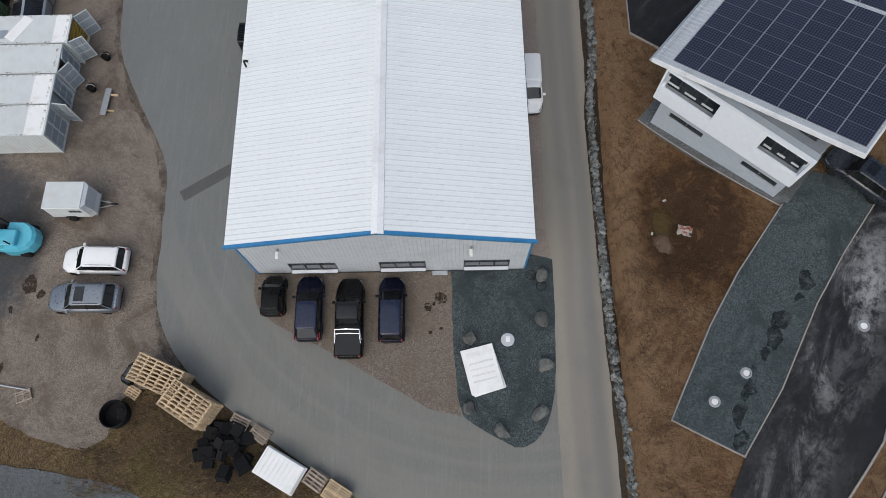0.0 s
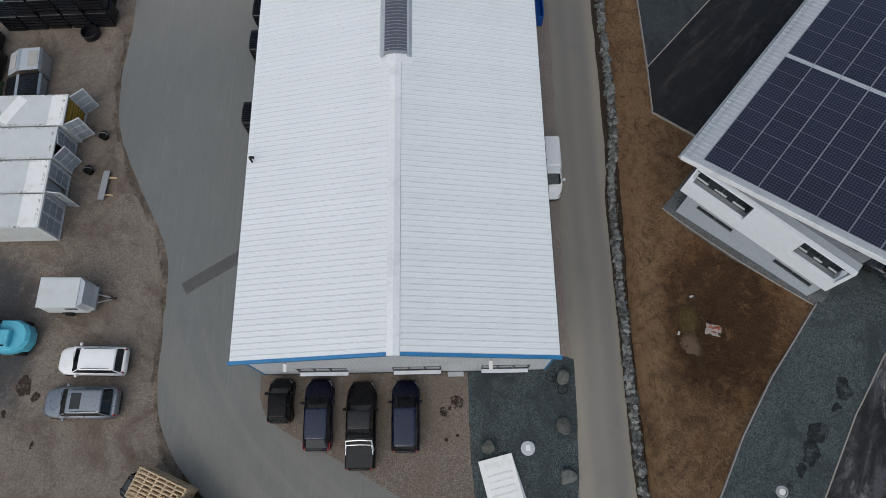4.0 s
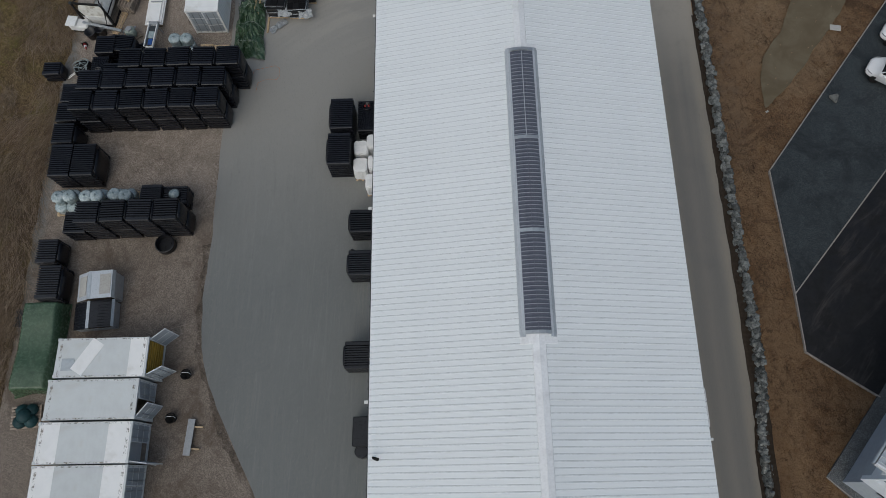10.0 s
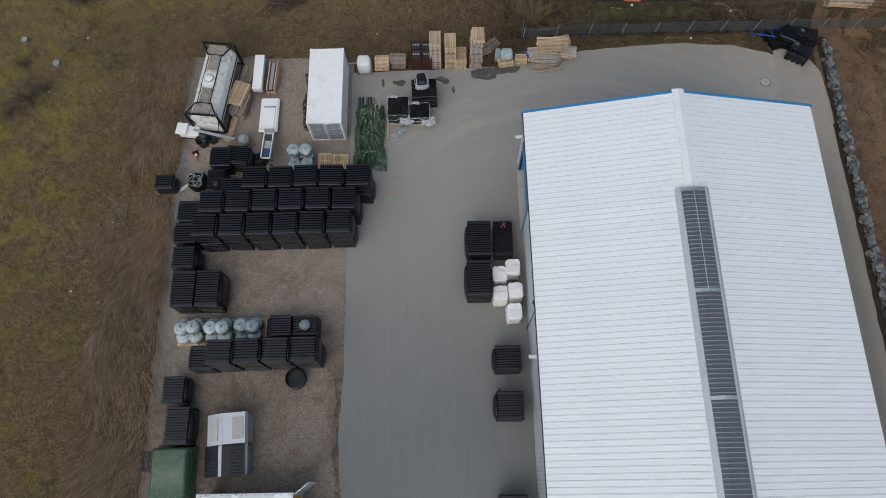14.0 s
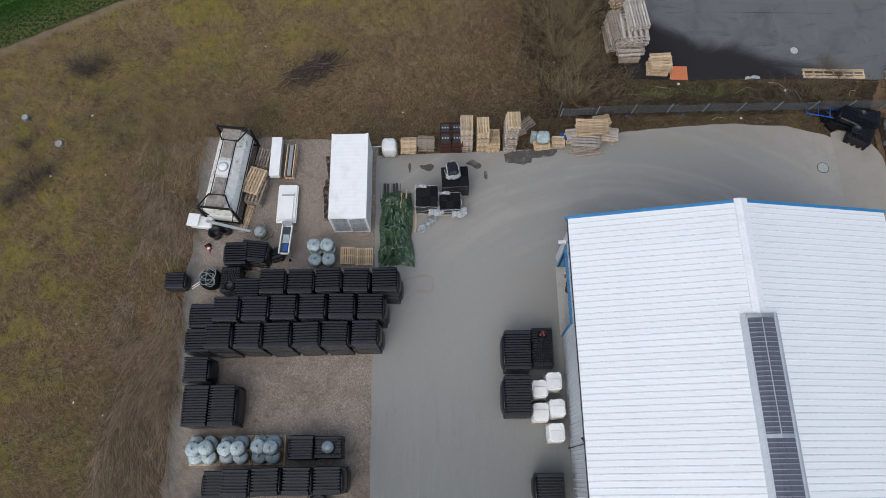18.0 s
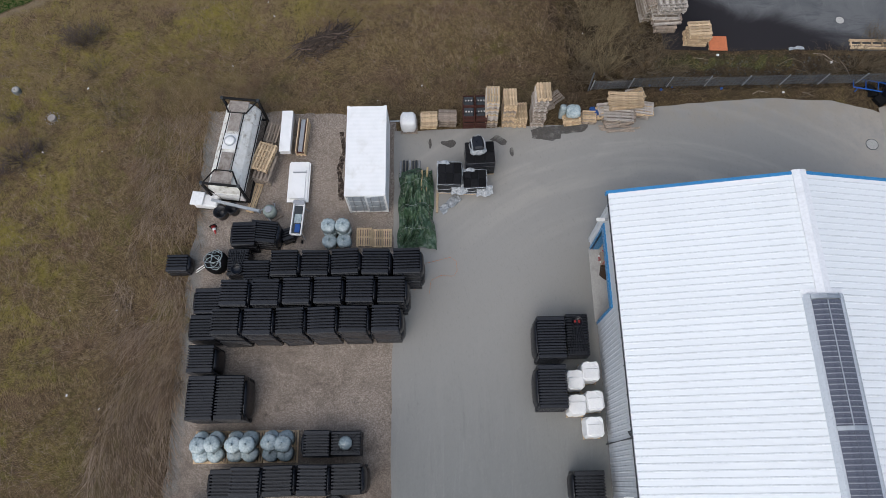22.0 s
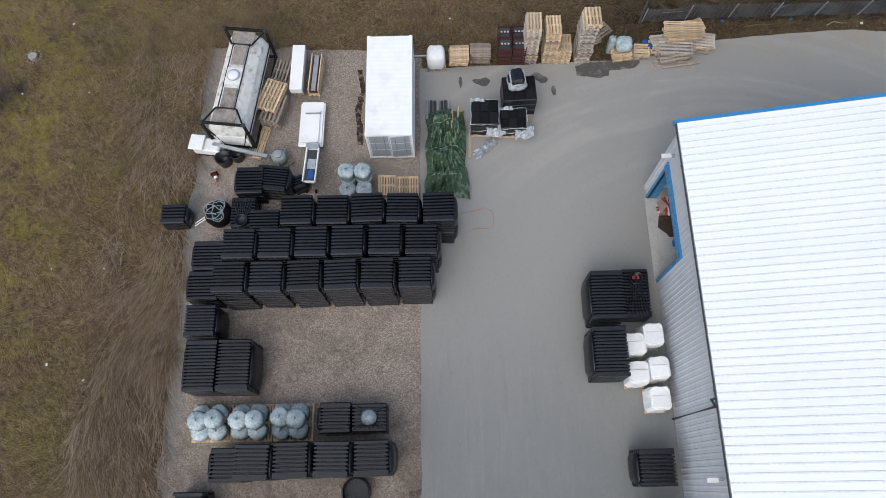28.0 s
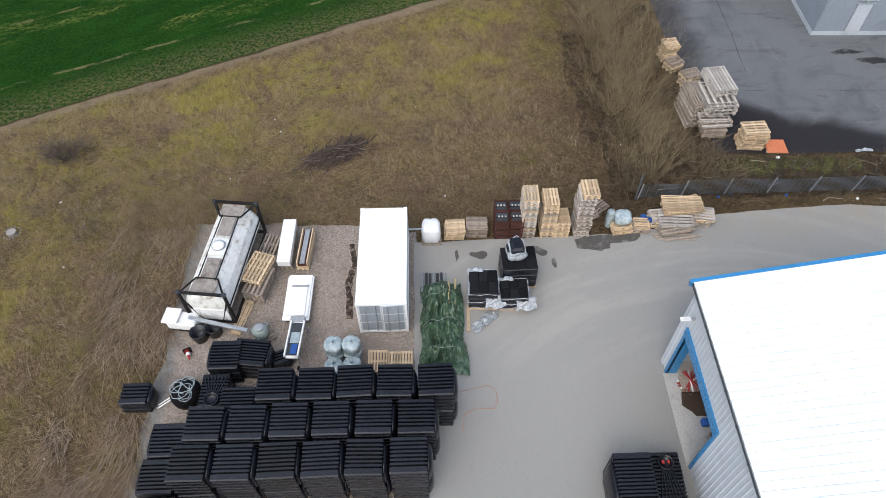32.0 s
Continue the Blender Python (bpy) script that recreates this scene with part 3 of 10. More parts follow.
M = dict(
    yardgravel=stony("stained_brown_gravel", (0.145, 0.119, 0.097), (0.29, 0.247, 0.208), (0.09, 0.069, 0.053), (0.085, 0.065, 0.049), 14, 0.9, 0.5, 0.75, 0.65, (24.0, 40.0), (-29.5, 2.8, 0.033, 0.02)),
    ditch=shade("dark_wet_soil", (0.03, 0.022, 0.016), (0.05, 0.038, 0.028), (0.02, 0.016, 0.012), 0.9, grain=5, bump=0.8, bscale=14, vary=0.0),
    wallblue=shade("blue_grey_cladding", (0.25, 0.275, 0.31), (0.22, 0.245, 0.28), rough=0.45, vary=0.03, bump=0.03),
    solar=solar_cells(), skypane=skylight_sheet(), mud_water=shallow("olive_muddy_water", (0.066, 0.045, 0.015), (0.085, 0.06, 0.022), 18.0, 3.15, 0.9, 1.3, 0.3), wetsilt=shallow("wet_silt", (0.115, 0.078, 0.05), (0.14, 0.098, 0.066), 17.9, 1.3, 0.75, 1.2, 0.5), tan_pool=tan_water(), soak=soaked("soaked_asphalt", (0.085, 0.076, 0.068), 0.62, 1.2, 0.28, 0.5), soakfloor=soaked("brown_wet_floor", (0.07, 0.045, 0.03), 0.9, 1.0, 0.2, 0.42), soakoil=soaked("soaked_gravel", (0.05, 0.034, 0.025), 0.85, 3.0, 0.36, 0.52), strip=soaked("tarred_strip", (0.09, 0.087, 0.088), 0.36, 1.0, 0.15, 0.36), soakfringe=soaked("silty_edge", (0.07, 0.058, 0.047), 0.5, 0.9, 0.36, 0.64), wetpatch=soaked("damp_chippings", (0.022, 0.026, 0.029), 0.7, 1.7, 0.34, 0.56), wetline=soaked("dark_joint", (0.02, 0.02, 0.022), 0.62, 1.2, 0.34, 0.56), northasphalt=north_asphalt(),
    drygrass=grass_blades("dry_grass_blades", (0.05, 0.033, 0.019), (0.2, 0.14, 0.078), (0.38, 0.285, 0.17)),
    vergegrass=grass_blades("brown_verge_grass", (0.05, 0.035, 0.02), (0.085, 0.062, 0.034), (0.13, 0.1, 0.06)),
    greywood=shade("bleached_pallet_wood", (0.46, 0.42, 0.375), (0.36, 0.325, 0.285), (0.22, 0.19, 0.165), 0.88, grain=9, wide=2.0, bump=0.3, vary=0.2),
    greydrum=shade("grey_green_drum", (0.27, 0.31, 0.28), (0.2, 0.24, 0.22), rough=0.6, vary=0.0),
    scrapblack=shade("dull_black_scrap", (0.007, 0.007, 0.008), (0.011, 0.011, 0.012), rough=0.8, vary=0.4),
    silt=stony("dry_tan_silt", (0.16, 0.115, 0.068), (0.2, 0.15, 0.095), (0.13, 0.09, 0.055), (0.1, 0.068, 0.04), 12),
    dullbag=shade("soiled_paper_bag", (0.33, 0.29, 0.26), (0.24, 0.2, 0.18), (0.12, 0.09, 0.07), 0.8, grain=9, wide=3.0, bump=0.6, bscale=20, vary=0.0), dullred=shade("faded_red_print", (0.3, 0.09, 0.06), rough=0.8, vary=0.0),
    cane=shade("dry_pinkish_canes", (0.29, 0.222, 0.16), (0.2, 0.15, 0.11), (0.12, 0.088, 0.064), 0.9, by="island", vary=0.4), purpletwig=shade("purple_grey_brambles", (0.09, 0.07, 0.062), (0.125, 0.1, 0.088), (0.05, 0.04, 0.036), 0.9, by="island", vary=0.3),
    greengrass=grass_blades("green_grass_blades", (0.066, 0.06, 0.019), (0.118, 0.11, 0.036), (0.2, 0.18, 0.075)),
    deadwood=shade("grey_dead_wood", (0.075, 0.058, 0.046), (0.045, 0.035, 0.028), rough=0.9, vary=0.35),
    cutwood=shade("cut_brown_branches", (0.13, 0.098, 0.08), (0.19, 0.145, 0.118), (0.1, 0.075, 0.06), 0.85, by="object", vary=0.35),
    mulch=soaked("dark_bark_mulch", (0.05, 0.034, 0.025), 0.5, 2.2, 0.36, 0.6), leaflitter=soaked("dark_leaf_litter", (0.042, 0.031, 0.02), 0.6, 0.9, 0.34, 0.6), mossy=soaked("yellow_green_moss", (0.1, 0.1, 0.028), 0.7, 1.6, 0.46, 0.6),
    twig=shade("grey_brown_twigs", (0.125, 0.098, 0.064), (0.18, 0.143, 0.094), (0.08, 0.062, 0.045), 0.9, by="island", vary=0.3),
    olivetwig=shade("olive_shrub_twigs", (0.175, 0.136, 0.076), (0.245, 0.195, 0.115), (0.085, 0.066, 0.04), 0.9, by="island", vary=0.3),
    doorpanel=shade("blue_grey_door_panel", (0.31, 0.345, 0.375), (0.27, 0.305, 0.335), (0.24, 0.22, 0.2), 0.5, vary=0.08), rustmark=soaked("rust_bloom", (0.32, 0.23, 0.12), 0.5, 4.0, 0.5, 0.66),
    doorfield=shade("recessed_door_panel", (0.46, 0.49, 0.515), (0.41, 0.44, 0.465), (0.4, 0.39, 0.38), 0.5, vary=0.05), kerbstone=shade("weathered_kerb_concrete", (0.3, 0.275, 0.255), (0.24, 0.22, 0.2), (0.17, 0.15, 0.13), 0.9, grain=6, vary=0.0, bump=0.3), doorgrey=shade("grey_door_paint", (0.6, 0.63, 0.65), (0.54, 0.57, 0.59), (0.42, 0.41, 0.4), 0.5, vary=0.05), yellow=shade("yellow_rack", (0.42, 0.27, 0.05), rough=0.6, vary=0.2),
    zincroof=shade("pale_metal_roof", (0.5, 0.53, 0.56), (0.45, 0.48, 0.51), rough=0.35, metal=0.2, vary=0.0, bump=0.03), plinth=shade("grey_footing", (0.16, 0.17, 0.175), (0.12, 0.13, 0.135), rough=0.9, vary=0.0, bump=0.5),
    # body blue lifted on the roofs, the mirrored sky put into the colour
    cardroof=paint("blue_roof_with_sky_sheen", (0.006, 0.011, 0.036), 0.25, coat=0.4),
    bluebag=shade("blue_plastic", (0.03, 0.09, 0.3), rough=0.5, vary=0.2),
    tealplastic=shade("dark_teal_plastic", (0.014, 0.042, 0.046), (0.021, 0.056, 0.06), rough=0.5, vary=0.2), whitebag=shade("white_bag_fabric", (0.8, 0.8, 0.79), (0.74, 0.745, 0.74), (0.62, 0.62, 0.6), 0.7, grain=6, bump=0.4, bscale=14, vary=0.06),
    cable=shade("orange_cable", (0.5, 0.16, 0.05), rough=0.6, vary=0.0), palewire=shade("fence_wire", (0.13, 0.145, 0.16), rough=0.5, metal=0.3, vary=0.0),
    asphalt=asphalt_old(), lane=lane(), wet=wet_asphalt(), earth=earth(), meadow=meadow(), crop=crop_field(),
    gravel=stony("beige_gravel", (0.112, 0.092, 0.076), (0.245, 0.206, 0.174), (0.085, 0.064, 0.047), (0.12, 0.09, 0.064), 12, 0.9, 0.6, 0.6, 0.55),
    # pinkish strip gravel, brightened in its colour to offset the hall's shade
    stripgravel=stony("pinkish_gravel_shade_lift", (0.22, 0.18, 0.152), (0.36, 0.305, 0.262), (0.16, 0.125, 0.1), (0.2, 0.16, 0.13), 20, 0.9, 0.6, 0.4, 0.4),
    slate=stony("blue_grey_slate_chips", (0.026, 0.036, 0.039), (0.112, 0.134, 0.137), (0.024, 0.031, 0.034), (0.026, 0.034, 0.037), 13, 0.85, 0.6, 0.8, 0.55),
    darkslate=stony("dark_wet_slate_chips", (0.026, 0.033, 0.037), (0.07, 0.08, 0.085), (0.022, 0.028, 0.03), (0.016, 0.019, 0.022), 14, 0.85, 0.5, 0.75, 0.5),
    darkgravel=stony("dark_grey_gravel", (0.075, 0.082, 0.088), (0.165, 0.175, 0.18), (0.06, 0.058, 0.055), (0.07, 0.068, 0.066), 13),
    roof=shade("white_roof_sheet", (0.745, 0.77, 0.775), (0.725, 0.752, 0.762), (0.68, 0.705, 0.712), 0.5, 0.0, 0.5, 0.2, 0.0, vary=0.015, dirt=0.4),
    seam=shade("roof_seam", (0.69, 0.717, 0.73), rough=0.5, vary=0.0),
    ridge=shade("roof_flashing", (0.78, 0.79, 0.8), (0.7, 0.71, 0.72), rough=0.4, vary=0.04),
    wall=shade("grey_wall_cladding", (0.52, 0.545, 0.57), (0.48, 0.505, 0.53), (0.36, 0.37, 0.385), 0.45, 0.0, 1.6, 0.4, 0.03, vary=0.03, dirt=0.4),
    blue=shade("blue_coated_trim", (0.042, 0.205, 0.42), (0.035, 0.18, 0.38), rough=0.3, vary=0.0, bump=0.02),
    gutter=shade("dark_grey_gutter", (0.05, 0.055, 0.06), rough=0.45, vary=0.0),
    white=shade("white_plastic", (0.74, 0.74, 0.73), (0.66, 0.66, 0.64), (0.5, 0.48, 0.44), 0.5, grain=5, bump=0.05, vary=0.05),
    container=shade("white_container_paint", (0.57, 0.595, 0.595), (0.53, 0.55, 0.55), (0.46, 0.44, 0.4), 0.5, grain=1.0, wide=0.7, bump=0.03, vary=0.04, dirt=0.4),
    container_new=shade("bright_white_container_paint", (0.8, 0.8, 0.79), (0.76, 0.765, 0.755), (0.52, 0.49, 0.43), 0.5, grain=1.5, wide=0.8, bump=0.02, vary=0.0, dirt=0.35),
    tankwhite=shade("soiled_white_tank_paint", (0.72, 0.715, 0.68), (0.62, 0.61, 0.56), (0.24, 0.2, 0.14), 0.5, grain=3.5, wide=2.2, bump=0.03, vary=0.0, dirt=0.85), brownplate=shade("soiled_deck_plate", (0.3, 0.27, 0.24), (0.2, 0.17, 0.145), (0.11, 0.085, 0.065), 0.7, grain=5, wide=1.5, bump=0.1, vary=0.1, dirt=0.8),
    greysteel=shade("grey_steel", (0.3, 0.315, 0.33), (0.25, 0.26, 0.275), (0.2, 0.18, 0.16), 0.5, 0.1, vary=0.08),
    zinc=shade("galvanised_sheet", (0.45, 0.48, 0.5), (0.38, 0.41, 0.44), (0.3, 0.31, 0.31), 0.38, 0.55, 4, vary=0.08),
    black=shade("black_polyethylene", (0.0052, 0.0058, 0.0086), (0.009, 0.01, 0.0142), (0.021, 0.022, 0.026), 0.36, 0.0, 5, 1.2, 0.1, 40, vary=0.25, dirt=0.5),
    rubber=shade("black_rubber", (0.012, 0.012, 0.012), (0.022, 0.021, 0.02), (0.05, 0.045, 0.04), 0.8, vary=0.1),
    wood=shade("pale_pallet_wood", (0.58, 0.445, 0.29), (0.46, 0.34, 0.21), (0.32, 0.24, 0.155), 0.8, grain=9, wide=2.0, bump=0.3, vary=0.22),
    oldwood=shade("weathered_pallet_wood", (0.33, 0.275, 0.225), (0.25, 0.205, 0.165), (0.16, 0.13, 0.105), 0.88, grain=9, wide=2.0, bump=0.3, vary=0.25),
    greenwood=shade("yellowed_timber", (0.45, 0.36, 0.2), (0.36, 0.27, 0.14), rough=0.8, vary=0.15),
    boulder=shade("brown_grey_boulder", (0.125, 0.128, 0.12), (0.07, 0.073, 0.07), (0.2, 0.18, 0.15), 0.9, 0.0, 4.0, 1.5, 0.7, 12, vary=0.25, dirt=0.7),
    rubble=shade("broken_bank_stone", (0.155, 0.163, 0.158), (0.065, 0.071, 0.069), (0.31, 0.305, 0.28), 0.9, 0.0, 5.0, 1.2, 0.4, 18, by="island", vary=0.5, dirt=0.6),
    stone=shade("grey_bank_stone", (0.175, 0.184, 0.179), (0.075, 0.083, 0.081), (0.34, 0.33, 0.3), 0.85, 0.0, 3.5, 1.2, 0.6, 14, vary=0.45, dirt=0.7),
    concrete=shade("pale_concrete", (0.42, 0.41, 0.38), (0.33, 0.32, 0.3), (0.24, 0.23, 0.21), 0.85, grain=12, vary=0.1, bump=0.3),
    palefilm=shade("pale_stretch_film", (0.34, 0.36, 0.375), (0.2, 0.215, 0.225), (0.52, 0.54, 0.55), 0.18, grain=9, wide=3.0, bump=0.5, bscale=18, vary=0.1),
    tarp=shade("green_tarpaulin", (0.042, 0.078, 0.042), (0.066, 0.11, 0.064), (0.028, 0.052, 0.028), 0.26, grain=3, wide=1.2, bump=0.8, bscale=9, vary=0.0),
    film=shade("clear_wrapping_film", (0.36, 0.42, 0.43), (0.2, 0.255, 0.265), (0.58, 0.62, 0.62), 0.16, 0.0, 7, 2.5, 0.6, 16, vary=0.15, dirt=0.8),
    teal=paint("turquoise_machine_paint", (0.1, 0.43, 0.56), 0.3, 0.0, 0.5),
    plaster=shade("white_render", (0.68, 0.72, 0.765), (0.645, 0.685, 0.73), rough=0.85, grain=3, vary=0.0, bump=0.15, dirt=0.15),
    plastergrey=shade("grey_render", (0.375, 0.415, 0.46), (0.345, 0.385, 0.43), rough=0.85, grain=3, vary=0.0, bump=0.15, dirt=0.2),
    # for the gable wall only, a darker tone than plastergrey
    gablegrey=shade("dark_gable_grey", (0.17, 0.185, 0.205), (0.15, 0.165, 0.185), rough=0.85, grain=3, vary=0.0, bump=0.15, dirt=0.2),
    anthracite=shade("anthracite_frame", (0.03, 0.033, 0.037), rough=0.4, vary=0.0),
    pane=glass("dark_window_glass"), carglass=glass("car_glass", (0.005, 0.006, 0.007), 0.05), blind=shade("white_window_blind", (0.72, 0.75, 0.79), (0.68, 0.71, 0.75), rough=0.3, vary=0.0, bump=0.0),
    red=shade("red_plastic", (0.32, 0.024, 0.022), rough=0.35, vary=0.0), orange=shade("orange_cover", (0.6, 0.2, 0.09), rough=0.6, vary=0.1),
    bluepaint=shade("blue_steel_paint", (0.02, 0.1, 0.4), rough=0.45, vary=0.1), rust=shade("rust_brown_crate", (0.085, 0.036, 0.028), rough=0.7, vary=0.15),
    chrome=shade("chrome", (0.75, 0.76, 0.77), rough=0.15, metal=1.0, vary=0.0, bump=0.0),
    lens=shade("clear_lamp_lens", (0.2, 0.21, 0.22), rough=0.1, vary=0.0, bump=0.0),
    cardblack=paint("black_car_paint", (0.002, 0.002, 0.0025), coat=0.08), cardblue=paint("dark_blue_car_paint", (0.002, 0.003, 0.012), coat=0.12), cabroof=paint("dark_grey_cab_roof", (0.011, 0.011, 0.014), 0.3, coat=0.35),
    cardslate=paint("slate_grey_car_paint", (0.016, 0.02, 0.027), 0.25, coat=0.9),
    cardwhite=paint("white_car_paint", (0.82, 0.82, 0.815), 0.3), cardsilver=paint("grey_metallic_car_paint", (0.2, 0.22, 0.25), 0.3, 0.5),
    trimblack=shade("black_car_trim", (0.015, 0.015, 0.016), rough=0.5, vary=0.0),
)


# ---- building blocks ----
def mesh_of(name, bm, material, smooth=False):
    me = bpy.data.meshes.new(name)
    bm.to_mesh(me)
    bm.free()
    for m in material if isinstance(material, (list, tuple)) else [material]:
        me.materials.append(M[m])
    if smooth:
        me.polygons.foreach_set("use_smooth", [True] * len(me.polygons))
    return me


def part(name, bm, material, parent=None, label="", at=None, smooth=False):
    """Links a bmesh (or a mesh already made) as one object under a thing or a part."""
    me = bm if isinstance(bm, bpy.types.Mesh) else mesh_of(name, bm, material, smooth)
    ob = new(name, me)
    if parent is not None:
        ob.parent = parent
    if at is not None:
        ob.matrix_basis = at
    return tagged(ob, label)


def thing(name, label, category, at=None, group="", kind=""):
    ob = new(name)
    ob.empty_display_size = 0.2
    if at is not None:
        ob.matrix_basis = at
    return tagged(ob, label, category, group, kind)


def box(x0, y0, z0, x1, y1, z1, bevel=0.0, bm=None, m=None):
    """A box between two corners, its edges chamfered; added to bm where one is given."""
    b = bm or bmesh.new()
    vs = [b.verts.new(v) for v in ((x0, y0, z0), (x1, y0, z0), (x1, y1, z0), (x0, y1, z0), (x0, y0, z1), (x1, y0, z1), (x1, y1, z1), (x0, y1, z1))]
    fs = [b.faces.new([vs[i] for i in f]) for f in ((3, 2, 1, 0), (4, 5, 6, 7), (0, 1, 5, 4), (1, 2, 6, 5), (2, 3, 7, 6), (3, 0, 4, 7))]
    if m is not None:
        bmesh.ops.transform(b, matrix=m, verts=vs)
    if bevel:
        es = list({e for f in fs for e in f.edges})
        bmesh.ops.bevel(b, geom=es, offset=bevel, segments=1, affect="EDGES")
    return b


def tube(points, r, n=8, bm=None, cap=True):
    """A round bar along points."""
    b = bm or bmesh.new()
    rings = []
    for i, p in enumerate(points):
        p = Vector(p)
        a = Vector(points[max(0, i - 1)])
        c = Vector(points[min(len(points) - 1, i + 1)])
        q = (c - a).normalized().to_track_quat("Z", "Y")
        rr = r[i] if isinstance(r, (list, tuple)) else r
        rings.append([b.verts.new(p + q @ Vector((rr * math.cos(2 * math.pi * k / n), rr * math.sin(2 * math.pi * k / n), 0))) for k in range(n)])
    for u, v in zip(rings, rings[1:]):
        for k in range(n):
            b.faces.new((u[k], u[(k + 1) % n], v[(k + 1) % n], v[k]))
    if cap:
        b.faces.new(rings[0][::-1])
        b.faces.new(rings[-1])
    return b


def lathe(profile, n=20, bm=None, at=(0, 0, 0), wobble=None):
    """Turns (radius, height) pairs round the z axis."""
    b = bm or bmesh.new()
    rings = []
    for r, z in profile:
        ring = []
        for k in range(n):
            a = 2 * math.pi * k / n
            f = wobble(a, z) if wobble else 1.0
            ring.append(b.verts.new((at[0] + r * f * math.cos(a), at[1] + r * f * math.sin(a), at[2] + z)))
        rings.append(ring)
    for u, v in zip(rings, rings[1:]):
        for k in range(n):
            b.faces.new((u[k], u[(k + 1) % n], v[(k + 1) % n], v[k]))
    b.faces.new(rings[0][::-1])
    b.faces.new(rings[-1])
    return b


def loft(sections, bm=None, cap=True):
    """Skins rings of equal length, one after another."""
    b = bm or bmesh.new()
    rings = [[b.verts.new(p) for p in s] for s in sections]
    n = len(rings[0])
    for u, v in zip(rings, rings[1:]):
        for k in range(n):
            b.faces.new((u[k], u[(k + 1) % n], v[(k + 1) % n], v[k]))
    if cap:
        b.faces.new(rings[0][::-1])
        b.faces.new(rings[-1])
    bmesh.ops.recalc_face_normals(b, faces=b.faces)
    return b


def smoothstep(a, b, v):
    t = min(1.0, max(0.0, (v - a) / (b - a)))
    return t * t * (3 - 2 * t)


NEXT_Z = 1.7


def rise(x, y):
    """Height of the ground: the yard is level, the plots east of the lane lie on a bank that climbs to the south, the neighbour's yard stands higher."""
    up = 0.3 + 0.035 * (35 - min(45.0, max(-15.0, y)))
    up += 0.08 * max(0.0, min(x, 27.0) - 17.5) * (1 - smoothstep(8, 20, y))
    up -= 0.85 * math.exp(-((x - 18.6) ** 2 / 7 + (y - 2.5) ** 2 / 18))
    plot = smoothstep(14.1, 15.3, x) * max(up, 0.12) * (1 - smoothstep(50, 56, y))
    return max(plot, NEXT_Z * smoothstep(51.6, 53.4, y) * smoothstep(-8.2, -3.9, x))


def smooth_outline(points, times=2, closed=True):
    for _ in range(times):
        n = len(points)
        out = [] if closed else [points[0]]
        for i in range(n if closed else n - 1):
            (ax, ay), (bx, by) = points[i], points[(i + 1) % n]
            out += [(0.78 * ax + 0.22 * bx, 0.78 * ay + 0.22 * by), (0.22 * ax + 0.78 * bx, 0.22 * ay + 0.78 * by)]
        points = out if closed else out + [points[-1]]
    return points


def ragged(points, step, amount, seed):
    """Splits an outline into short steps and lets its edge wander."""
    out = []
    n = len(points)
    for i in range(n):
        a, b = Vector(points[i]), Vector(points[(i + 1) % n])
        m = max(1, int((b - a).length / step))
        for k in range(m):
            p = a.lerp(b, k / m)
            d = noise.noise_vector((p.x * 0.9, p.y * 0.9, seed)) * amount + noise.noise_vector((p.x * 3, p.y * 3, seed)) * amount * 0.4
            out.append((p.x + d.x, p.y + d.y))
    return out


def sheet(name, points, z, material, label, category, drape=0.0, thick=0.0):
    """A paved or strewn area of the ground, following the rise of the land where drape (its mesh size) is given."""
    b = bmesh.new()
    f = b.faces.new([b.verts.new((x, y, 0)) for x, y in points])
    if f.calc_area() and f.normal.z < 0:
        f.normal_flip()
    b.normal_update()
    if b.faces[:][0].normal.z < 0:
        bmesh.ops.reverse_faces(b, faces=b.faces)
    if drape:
        xs, ys = [p[0] for p in points], [p[1] for p in points]
        for axis, lo, hi in ((0, min(xs), max(xs)), (1, min(ys), max(ys))):
            v = lo + drape
            while v < hi:
                co, no = [0, 0, 0], [0, 0, 0]
                co[axis], no[axis] = v, 1
                bmesh.ops.bisect_plane(b, geom=b.verts[:] + b.edges[:] + b.faces[:], plane_co=co, plane_no=no)
                v += drape
    bmesh.ops.triangulate(b, faces=b.faces)
    for v in b.verts:
        v.co.z = (rise(v.co.x, v.co.y) if drape else 0.0) + z
    return tagged(part(name, b, material), label, category, kind="structure")


# ---- ground ----
def ground_sheet():
    def steps(lo, a, b, hi, fine, n):
        return np.concatenate([a - np.geomspace(a - lo + 1, 1, n) + 1, np.arange(a + fine, b, fine), b + np.geomspace(1, hi - b + 1, n) - 1])

    xs, ys = steps(-900, -58, 40, 900, 0.5, 16), steps(-900, -24, 84, 900, 0.5, 16)
    verts = []
    for y in ys:
        for x in xs:
            bumps = 0.12 * noise.noise((x * 0.35, y * 0.35, 0)) if (x < -34 or y > 52) else 0.0
            verts.append((x, y, rise(x, y) - 0.07 - (0.25 if x > 13.5 and y < 50 else 0.0) + bumps * (0 if x > -34 and y < 53 else 1) * 0.6 - (0.06 if x > -3 and y > 53.5 else 0.0)))
    w = len(xs)
    faces = [(j * w + i, j * w + i + 1, (j + 1) * w + i + 1, (j + 1) * w + i) for j in range(len(ys) - 1) for i in range(w - 1)]
    me = bpy.data.meshes.new("ground")
    me.from_pydata(verts, [], faces)
    me.materials.append(M["meadow"])
    me.polygons.foreach_set("use_smooth", [True] * len(faces))
    tagged(new("ground", me), "brown and olive winter meadow of dead grass", "ground", kind="structure")


ground_sheet()

